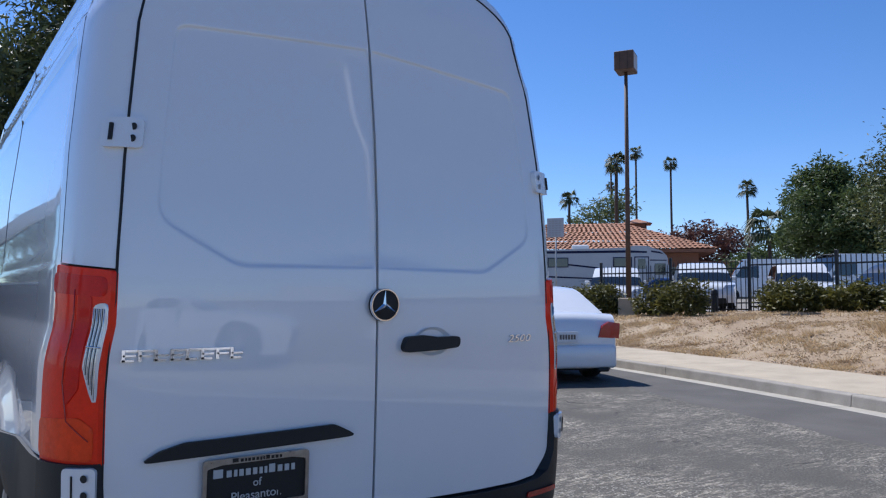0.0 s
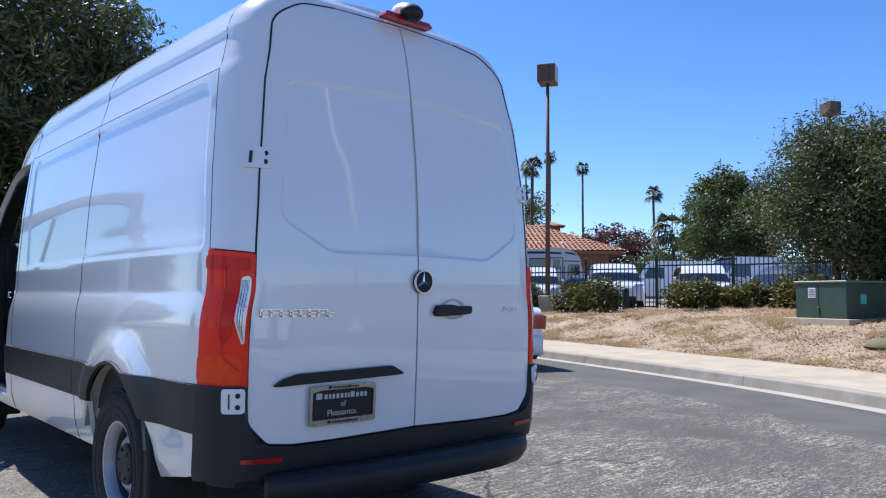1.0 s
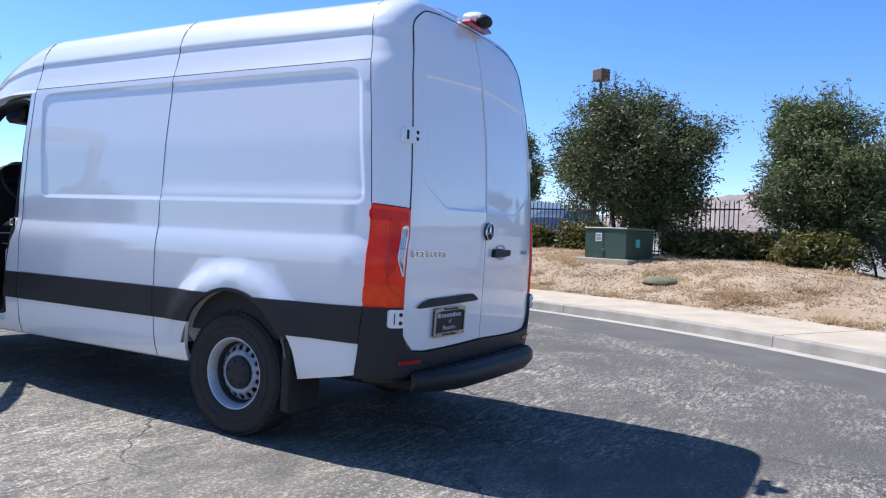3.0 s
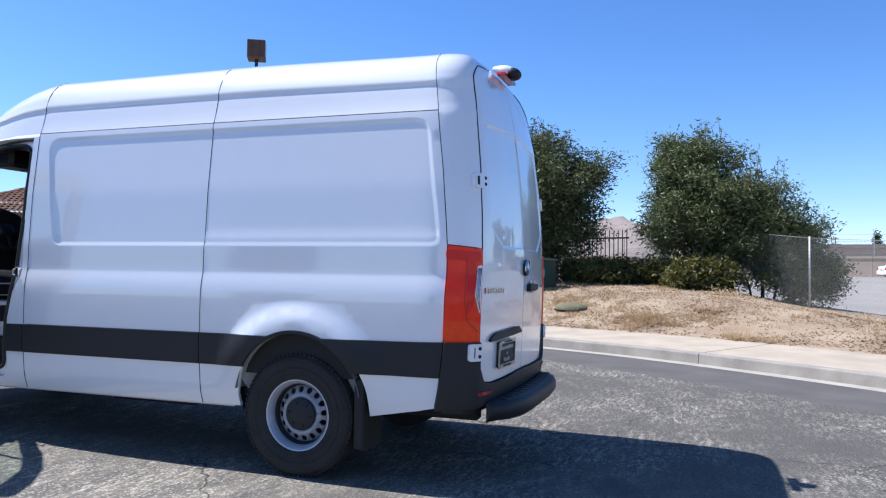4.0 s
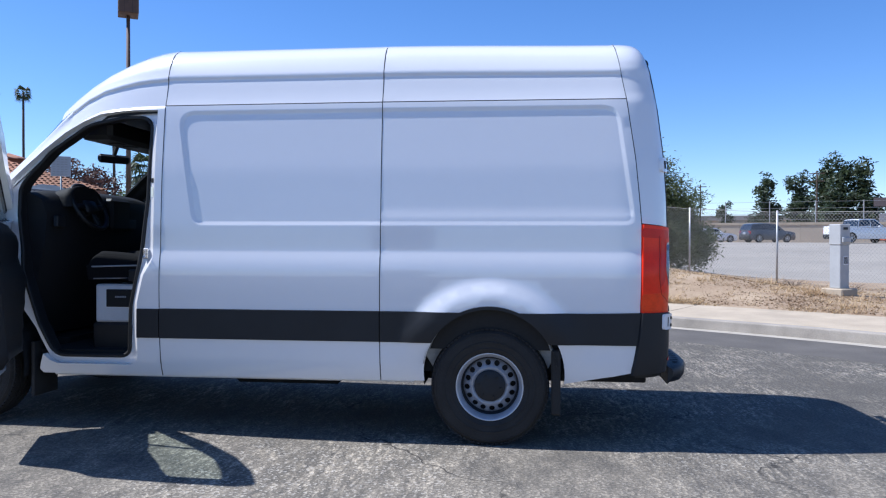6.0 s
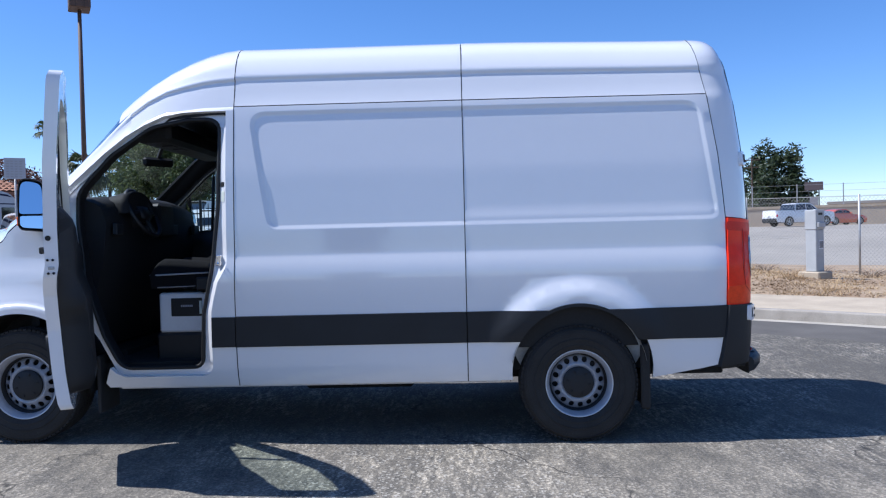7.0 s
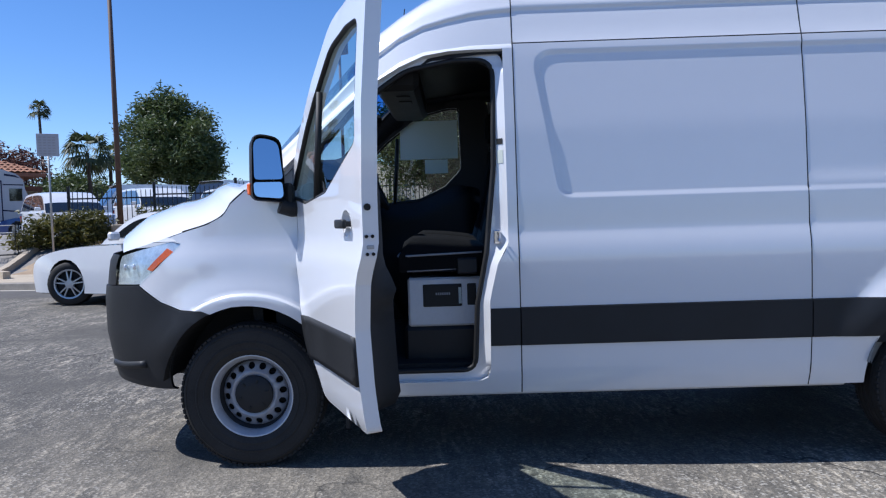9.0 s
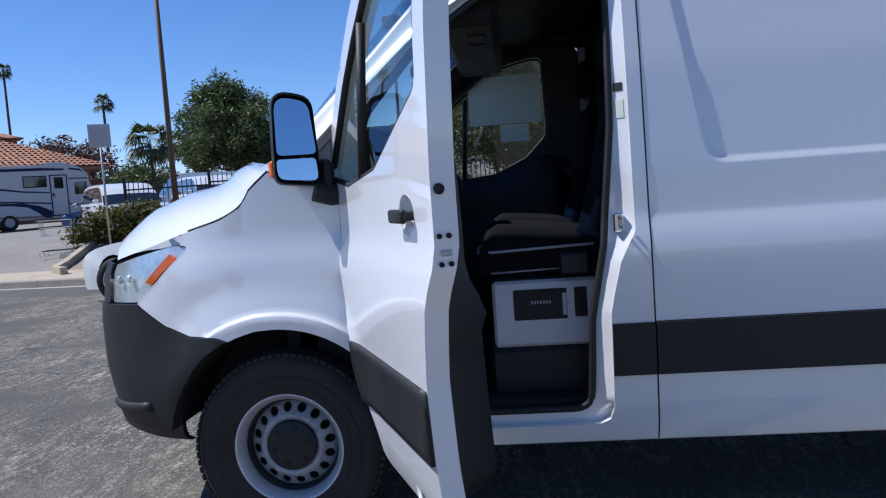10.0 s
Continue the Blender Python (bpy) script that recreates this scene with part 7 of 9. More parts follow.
def dry_grass():
    rs = np.random.RandomState(7)
    pts, heights = [], []
    while len(pts) < 10500:
        p, nn = along_kerb(rs.uniform(90, 250))
        o = 0.5 + WALK_W + abs(rs.normal()) * 3.4 + 0.03
        x, y = p.x + nn.x * o, p.y + nn.y * o
        if y > 12.5 or y < -12 or o > 10:
            continue
        # thin mats broken by bare ground, with a few taller clumps
        dens = noise.noise((x * 0.8, y * 0.8, 9.0)) + 0.6 * noise.noise((x * 2.6, y * 2.6, 2.0))
        if dens < 0.12 + rs.uniform(-0.12, 0.2) and rs.uniform() > 0.05:
            continue
        if y < -3.5 and rs.uniform() > 0.28:
            continue
        pts.append((x, y, land(x, y)))
        tall = noise.noise((x * 1.3, y * 1.3, 20.0))
        heights.append(rs.uniform(0.02, 0.06) * (2.6 if tall > 0.36 else 1))
    v, fcs = [], []
    for (x, y, z), h in zip(pts, heights):
        for k in range(5):
            a = rs.uniform(0, 6.28)
            r = rs.uniform(0.0, 0.10)
            bx, by = x + r * math.cos(a), y + r * math.sin(a)
            w = 0.010
            ln = rs.uniform(0.5, 1.5) * h
            lay = rs.uniform(0.7, 2.4)
            i0 = len(v)
            tx, ty = bx + math.cos(a) * ln * lay, by + math.sin(a) * ln * lay
            v += [(bx - math.sin(a) * w, by + math.cos(a) * w, z - 0.01), (bx + math.sin(a) * w, by - math.cos(a) * w, z - 0.01), (tx, ty, z + ln)]
            fcs.append((i0, i0 + 1, i0 + 2))
    me = bpy.data.meshes.new("dry_grass")
    me.from_pydata(v, [], fcs)
    me.materials.append(STRAW)
    tagged(new("dry_grass", me), "straw-coloured dry grass tufts on the dirt", "grass", kind="stuff")
    v, fcs = [], []
    for k in range(9000):
        p, nn = along_kerb(rs.uniform(90, 250))
        o = 0.5 + WALK_W + rs.uniform(0.02, 7.0) ** 1.0
        x, y = p.x + nn.x * o, p.y + nn.y * o
        if y > 12.5 or y < -12:
            continue
        z, s = land(x, y), rs.uniform(0.005, 0.022)
        i0 = len(v)
        a = rs.uniform(0, 6.28)
        for j in range(4):
            v.append((x + s * math.cos(a + j * 1.57) * rs.uniform(0.7, 1.3), y + s * math.sin(a + j * 1.57) * rs.uniform(0.7, 1.3), z - 0.004))
        v.append((x, y, z + s * 0.7))
        fcs += [(i0 + j, i0 + (j + 1) % 4, i0 + 4) for j in range(4)]
    me = bpy.data.meshes.new("pebbles")
    me.from_pydata(v, [], fcs)
    me.materials.append(mat("pale_stones", (0.42, 0.34, 0.25), 0.9, vary=0.35, scale=8))
    tagged(new("pebbles", me), "small pale stones and clods on the dirt", "stones", kind="stuff")


def leaf_litter():
    """Flat scraps of dead leaf and straw lying on the dirt in drifts."""
    rs = np.random.RandomState(23)
    v, fcs = [], []
    n = 0
    while n < 34000:
        p, nn = along_kerb(rs.uniform(90, 250))
        o = 0.5 + WALK_W + abs(rs.normal()) * 3.6 + 0.02
        x, y = p.x + nn.x * o, p.y + nn.y * o
        if y > 12.5 or y < -12 or o > 10:
            continue
        if noise.noise((x * 0.9, y * 0.9, 33.0)) + 0.7 * noise.noise((x * 3.1, y * 3.1, 12.0)) < rs.uniform(-0.5, 0.35):
            continue
        z, s, a = land(x, y) + 0.004, rs.uniform(0.010, 0.036), rs.uniform(0, 6.28)
        i0 = len(v)
        v += [(x + s * math.cos(a), y + s * math.sin(a), z), (x + 0.35 * s * math.cos(a + 1.7), y + 0.35 * s * math.sin(a + 1.7), z + rs.uniform(0.002, 0.02)),
              (x - s * math.cos(a), y - s * math.sin(a), z + rs.uniform(0, 0.012)), (x + 0.35 * s * math.cos(a - 1.7), y + 0.35 * s * math.sin(a - 1.7), z)]
        fcs.append((i0, i0 + 1, i0 + 2, i0 + 3))
        n += 1
    me = bpy.data.meshes.new("leaf_litter")
    me.from_pydata(v, [], fcs)
    me.materials.append(leaf_mat("dead_leaf_scraps", (0.13, 0.075, 0.04), (0.46, 0.35, 0.21), 0.9))
    tagged(new("leaf_litter", me), "brown dead leaves and straw scattered on the dirt", "litter", kind="stuff")


dry_grass()
leaf_litter()


# ---------------------------------------------------------------- street things
def lamp_post(x, y, top, rz, k=1.0):
    z = ground_z(x, y)
    t = thing("lamp_post", "brown square car-park lamp on a tall rusty pole", "lamp post", (x, y, z), rz, group="car-park lamp posts")
    h = top - z
    bm = bmesh.new()
    tube(bm, [(0, 0, 0.0), (0, 0, h * 0.5), (0, 0, h - 0.55)], 0.085, 10, 0.055)
    part("pole", bm, RUSTPOLE, t, smooth=True)
    part("footing", bm_box(-0.28, 0.28, -0.28, 0.28, -0.1, 0.55, 0.03), CONCRETE, t, "round-edged concrete footing")
    hd = part("lamp_head", bm_box(-0.36 * k, 0.36 * k, -0.30 * k, 0.30 * k, h - 0.60 * k, h, 0.02), RUSTPOLE, t, "brown box lamp head")
    part("lens", bm_box(-0.30 * k, 0.30 * k, -0.305 * k, -0.296 * k, h - 0.54 * k, h - 0.06), mat("yellowed_lens", (0.45, 0.30, 0.12), 0.3), hd, "yellowed lens")
    for j in (-0.12, 0.12):
        part("seam", bm_box(-0.364 * k, -0.36 * k, j - 0.004, j + 0.004, h - 0.60 * k, h), SEAL, hd)
    return t


lamp_post(16.85, 12.25, 9.05, 30)
lamp_post(27.3, 7.2, 8.75, 60, 0.82)

# green cabinet on its plinth
cb = thing("transformer_cabinet", "dark green steel utility cabinet on a concrete plinth", "utility box", (14.2, 2.2, land(13.6, 1.9) - 0.03), -21)
cb.matrix_basis = cb.matrix_basis @ Matrix.Scale(0.93, 4)
part("plinth", bm_box(-0.74, 0.80, -0.92, 0.88, -0.2, 0.13, 0.012), CONCRETE, cb, "pale concrete plinth")
part("body", bm_box(-0.55, 0.62, -0.70, 0.66, 0.13, 0.90, 0.015), GREENBOX, cb, "dark green steel body")
part("lid", bm_box(-0.58, 0.65, -0.73, 0.69, 0.90, 0.95, 0.012), mat("green_lid", (0.10, 0.15, 0.12), 0.4, vary=0.2), cb, "lighter green lid")
part("door_seam", bm_box(-0.556, -0.55, 0.02, 0.03, 0.16, 0.89), SEAL, cb)
part("label", bm_box(-0.556, -0.551, 0.10, 0.30, 0.58, 0.80), WHITEP, cb, "white warning label")
bm = bmesh.new()
for k in range(5):
    box(bm, -0.559, -0.5555, 0.12, 0.28, 0.61 + k * 0.035, 0.625 + k * 0.035)
tagged(part("print_bar", bm, TRIM, cb), kind="stuff")
part("teal_label", bm_box(-0.15, 0.02, -0.706, -0.70, 0.45, 0.66), mat("teal_sticker", (0.10, 0.42, 0.40), 0.5), cb, "teal diamond sticker")
part("hasp", bm_box(-0.575, -0.55, 0.0, 0.06, 0.22, 0.38, 0.006), GREENBOX, cb)

# low flat olive boulder in the dirt
bm = bmesh.new()
vs = bmesh.ops.create_uvsphere(bm, u_segments=20, v_segments=10, radius=1)["verts"]
for v in vs:
    n_ = noise.noise(v.co * 2.3) * 0.12
    v.co = Vector((v.co.x * 0.24 * (1 + n_), v.co.y * 0.40 * (1 + 1.6 * n_), max(-0.02, v.co.z * 0.15 * (1 + 1.4 * n_))))
rock = mesh_ob("boulder", bm, mat("olive_stone", (0.16, 0.15, 0.08), 0.85, vary=0.4, scale=6, fine=40, bump=0.4), smooth=True)
rock.matrix_basis = pose(*on_land(11.75, 0.50, -0.02), 0, 0, -15)
tagged(rock, "low flat olive-brown boulder lying in the dry dirt", "rock")

# meter pedestal
pz = ground_z(9.2, -6.2) - 0.01
pd = thing("meter_pedestal", "grey steel meter pedestal on a small concrete base", "utility box", (9.2, -6.2, pz), 32)
pd.matrix_basis = pd.matrix_basis @ Matrix.Scale(1.03, 4)
part("base", bm_box(-0.22, 0.22, -0.22, 0.22, -0.1, 0.12, 0.02), CONCRETE, pd, "concrete base")
GREYBOX = mat("grey_painted_steel", (0.40, 0.41, 0.41), 0.5, vary=0.12)
part("cabinet", bm_box(-0.11, 0.11, -0.125, 0.125, 0.12, 0.92, 0.01), GREYBOX, pd)
hdr = bmesh.new()
box(hdr, -0.12, 0.12, -0.135, 0.135, 0.92, 1.30, 0.01)
part("head", hdr, GREYBOX, pd)
bm = bmesh.new()
box(bm, -0.16, -0.12, -0.11, 0.11, 0.96, 1.06, 0.01)
part("hood", bm, GREYBOX, pd)
part("dial", bm_box(-0.126, -0.12, -0.06, 0.06, 1.20, 1.245), SEAL, pd)
part("label", bm_box(-0.116, -0.11, -0.09, 0.04, 0.55, 0.72), WHITEP, pd)
bm = bmesh.new()
for k in range(4):
    box(bm, -0.119, -0.1155, -0.08 + k * 0.03, -0.065 + k * 0.03, 0.57, 0.70)
tagged(part("print_bar", bm, TRIM, pd), kind="stuff")

# sign
sg = thing("parking_sign", "grey rectangular sign on a steel post", "sign", on_land(14.5, 13.0), 0)
bm = bmesh.new()
tube(bm, [(0, 0, -0.1), (0, 0, 3.36)], 0.026, 8)
part("post", bm, GALV, sg, smooth=True)
bd = part("board", bm_box(-0.26, 0.26, -0.05, -0.036, 2.80, 3.38, 0.004), mat("pale_grey_sign", (0.40, 0.41, 0.45), 0.4, vary=0.1), sg, "grey sign board with small dark print")
bm = bmesh.new()
for k in range(7):
    for j in range(4):
        box(bm, -0.21 + j * 0.105, -0.14 + j * 0.105, -0.054, -0.0505, 2.85 + k * 0.07, 2.88 + k * 0.07)
tagged(part("print_bar", bm, PIPING, bd), kind="stuff")
sg.matrix_basis = pose(*on_land(14.5, 13.0), 0, 0, -61)

# shopping cart by the hedge
ct = thing("shopping_cart", "small empty wire shopping cart beside the hedge", "cart", on_land(15.3, 14.9), 20)
bm = bmesh.new()
for z, w, l in ((0.95, 0.28, 0.42), (0.75, 0.26, 0.38), (0.55, 0.24, 0.34)):
    tube(bm, [(-w, -l, z), (w, -l, z), (w, l, z), (-w, l, z), (-w, -l, z)], 0.012, 5)
for k in range(9):
    x = -0.26 + k * 0.065
    tube(bm, [(x, -0.40, 0.95), (x, -0.33, 0.55), (x, 0.33, 0.55), (x, 0.40, 0.95)], 0.005, 4)
part("basket", bm, GALV, ct)
bm = bmesh.new()
for sx in (-0.22, 0.22):
    tube(bm, [(sx, -0.45, 1.05), (sx, -0.40, 0.15), (sx, 0.38, 0.15)], 0.014, 5)
tube(bm, [(-0.26, -0.46, 1.05), (0.26, -0.46, 1.05)], 0.016, 6)
part("frame", bm, TRIM, ct)
for sx in (-0.22, 0.22):
    for sy in (-0.40, 0.38):
        bm = bmesh.new()
        lathe(bm, [(-0.015, 0.06), (0.015, 0.06)], 12, "x")
        w = part("castor", bm, SEAL, ct)
        w.matrix_basis = pose(sx, sy, 0.07)

# planting-bed kerb by the driveway
bm = bmesh.new()
for a, b in zip([(12.4, 13.0), (13.0, 13.6), (13.9, 13.9), (16.0, 14.3)], [(13.0, 13.6), (13.9, 13.9), (16.0, 14.3), (18.5, 14.6)]):
    za, zb = ground_z(*a), ground_z(*b)
    d = (Vector(b) - Vector(a)).normalized()
    n_ = Vector((-d.y, d.x)) * 0.08
    lo = [bm.verts.new((p[0] + s * n_.x, p[1] + s * n_.y, z + dz)) for p, z in ((a, za), (b, zb)) for s in (-1, 1) for dz in (-0.1, 0.16)]
    for q in ((0, 1, 5, 4), (2, 3, 7, 6), (1, 3, 7, 5), (0, 2, 3, 1), (4, 6, 7, 5)):
        bm.faces.new([lo[i] for i in q])
tagged(mesh_ob("bed_kerb", bm, CONCRETE), "low concrete kerb round the planting bed", "kerb", kind="structure")

# ---- iron fence
pk = bmesh.new()
box(pk, -0.011, 0.011, -0.011, 0.011, 0.06, 1.62)
q = [pk.verts.new((0.009 * sx, 0.009 * sy, 1.62)) for sx, sy in ((-1, -1), (1, -1), (1, 1), (-1, 1))]
tipv = pk.verts.new((0, 0, 1.68))
for i in range(4):
    pk.faces.new((q[i], q[(i + 1) % 4], tipv))
picket_mesh = bpy.data.meshes.new("picket")
pk.to_mesh(picket_mesh)
pk.free()
picket_mesh.materials.append(IRON)


def fence_run(pts, step=2.45, pickets=17):
    posts = spline(pts, step)
    for a, b in zip(posts, posts[1:]):
        za, zb = ground_z(a.x, a.y) - 0.03, ground_z(b.x, b.y) - 0.03
        z0 = min(za, zb)
        d = b - a
        t = thing("iron_fence", "black iron picket fence panel between square posts", "fence", (a.x, a.y, z0), math.degrees(math.atan2(d.y, d.x)), group="iron fence panels")
        ln = d.length
        part("post", bm_box(-0.04, 0.04, -0.04, 0.04, -0.15, 1.78, 0.004), IRON, t)
        for zr in (0.16, 1.38):
            part("rail", bm_box(0.04, ln - 0.04, -0.018, 0.018, zr, zr + 0.045), IRON, t)
        for k in range(pickets):
            p = new("picket", picket_mesh)
            p.parent = t
            p.matrix_basis = pose(0.04 + (ln - 0.08) * (k + 0.5) / pickets, 0, 0)


fence_run([(17.75, 14.2), (17.95, 13.4), (18.9, 9.4), (19.2, 6.0), (18.8, 2.8), (18.0, 0.2), (17.2, -2.4)])

# black bollards along the foot of the fence
for _x, _y, _h in ((17.3, 14.17, 0.74), (18.55, 10.4, 0.72), (18.72, 6.3, 0.78)):
    t = thing("bollard", "short black steel bollard beside the iron fence", "bollard", on_land(_x, _y), 0, group="bollards at the fence")
    bm = bmesh.new()
    lathe(bm, [(-0.10, 0.098), (_h - 0.07, 0.095), (_h - 0.03, 0.085), (_h - 0.005, 0.05), (_h, 0.0)], 18, "z")
    part("post", bm, IRON, t, smooth=True)
    bm = bmesh.new()
    lathe(bm, [(_h - 0.17, 0.097), (_h - 0.165, 0.101), (_h - 0.13, 0.101), (_h - 0.125, 0.097)], 18, "z")
    part("collar", bm, TRIM, t, "grey collar", smooth=True)

# ---- chain-link fence along the freeway
CL = [(17.0, -2.9), (15.15, -4.7), (12.9, -6.25), (10.6, -7.8), (8.3, -9.35), (6.0, -10.9), (3.7, -12.45), (1.4, -14.0), (-0.9, -15.55)]
WIRE = mat("galvanised_wire", (0.27, 0.27, 0.255), 0.6, metal=0.0, vary=0.1)
for (ax, ay), (bx, by) in zip(CL, CL[1:]):
    za = ground_z(ax, ay)
    zb = ground_z(bx, by)
    d = Vector((bx - ax, by - ay))
    ln = d.length
    t = thing("chain_link_fence", "galvanised chain-link fence panel on round posts", "fence", (ax, ay, za), math.degrees(math.atan2(d.y, d.x)), group="chain-link fence panels")
    bm = bmesh.new()
    tube(bm, [(0, 0, -0.1), (0, 0, 1.74)], 0.024, 8)
    part("post", bm, GALV, t, smooth=True)
    bm = bmesh.new()
    tube(bm, [(0, 0, 1.70), (ln, 0, zb - za + 1.70)], 0.006, 5)
    part("top_wire", bm, WIRE, t)
    bm = bmesh.new()
    h, stp, w = 1.66, 0.085, 0.0021
    for sgn in (1, -1):
        k = -h
        while k < ln + h:
            x0, x1 = (k, k + h) if sgn > 0 else (k + h, k)
            pa, pb = Vector((x0, 0, 0.03)), Vector((x1, 0, 0.03 + h))
            for lo_, hi_ in ((0.0, ln),):
                dx = pb.x - pa.x
                t0 = ((lo_ if dx > 0 else hi_) - pa.x) / dx
                t1 = ((hi_ if dx > 0 else lo_) - pa.x) / dx
                t0, t1 = max(0, t0), min(1, t1)
                if t1 > t0:
                    c0, c1 = pa.lerp(pb, t0), pa.lerp(pb, t1)
                    c0.z += (zb - za) * c0.x / ln
                    c1.z += (zb - za) * c1.x / ln
                    o = Vector((w * 0.7, 0, -sgn * w * 0.7))
                    q = [bm.verts.new(v) for v in (c0 - o, c0 + o, c1 + o, c1 - o)]
                    bm.faces.new(q)
            k += stp
    part("wire_mesh", bm, WIRE, t, "diamond wire mesh")

# ---------------------------------------------------------------- vehicles
CARGLASS = mat("dark_car_glass", (0.012, 0.015, 0.018), 0.04, vary=0.1, coat=1.0)
CARWHITE = mat("white_paint", (0.74, 0.75, 0.76), 0.3, vary=0.03, coat=1.0)
CARDARK = mat("dark_blue_grey_paint", (0.025, 0.03, 0.045), 0.3, vary=0.1, coat=1.0)
CARORANGE = mat("orange_red_paint", (0.55, 0.09, 0.03), 0.3, vary=0.05, coat=1.0)
ALLOY = mat("silver_alloy", (0.52, 0.53, 0.55), 0.3, metal=0.6, vary=0.1)
CARBLUE = mat("blue_paint", (0.02, 0.06, 0.22), 0.3, vary=0.1, coat=1.0)
KINDS = {
    "sedan": dict(L=4.62, W=1.82, wb=2.74, f=0.90, wr=0.345, low=0.20,
                  belt=[(-2.27, 0.42), (-2.29, 0.62), (-2.24, 0.86), (-2.10, 0.985), (-1.70, 1.01), (-1.0, 0.985), (0.9, 0.93), (1.45, 0.89), (1.90, 0.80), (2.15, 0.68), (2.26, 0.52), (2.24, 0.30)],
                  roof=[(-1.72, 1.00), (-1.35, 1.20), (-0.95, 1.385), (-0.50, 1.43), (-0.10, 1.42), (0.15, 1.35), (0.42, 1.18), (0.74, 0.91)]),
    "suv": dict(L=4.7, W=1.88, wb=2.8, f=0.95, wr=0.37, low=0.26,
                belt=[(-2.33, 0.45), (-2.36, 0.75), (-2.30, 1.05), (-2.22, 1.12), (-1.0, 1.10), (0.9, 1.06), (1.40, 1.04), (1.95, 0.97), (2.22, 0.85), (2.33, 0.62), (2.30, 0.34)],
                roof=[(-2.26, 1.11), (-2.08, 1.55), (-1.85, 1.69), (-1.0, 1.74), (0.0, 1.72), (0.35, 1.64), (0.75, 1.38), (1.15, 1.05)]),
    "pickup": dict(L=5.9, W=2.0, wb=3.7, f=1.0, wr=0.41, low=0.34,
                   belt=[(-2.92, 0.55), (-2.95, 0.85), (-2.93, 1.30), (-2.85, 1.34), (-1.25, 1.33), (-1.2, 1.25), (0.9, 1.25), (1.3, 1.27), (2.5, 1.20), (2.85, 1.08), (2.93, 0.75), (2.90, 0.45)],
                   roof=[(-1.18, 1.25), (-1.05, 1.75), (-0.9, 1.90), (0.3, 1.93), (0.6, 1.86), (0.9, 1.62), (1.32, 1.25)]),
    "panel_van": dict(L=5.6, W=2.0, wb=3.4, f=1.0, wr=0.37, low=0.3,
                      belt=[(-2.78, 0.45), (-2.80, 0.9), (-2.78, 1.25), (-2.0, 1.30), (1.2, 1.25), (1.9, 1.22), (2.45, 1.05), (2.72, 0.85), (2.8, 0.6), (2.76, 0.38)],
                      roof=[(-2.76, 1.25), (-2.70, 2.2), (-2.55, 2.36), (0.9, 2.38), (1.15, 2.25), (1.55, 1.75), (1.95, 1.2)]),
}


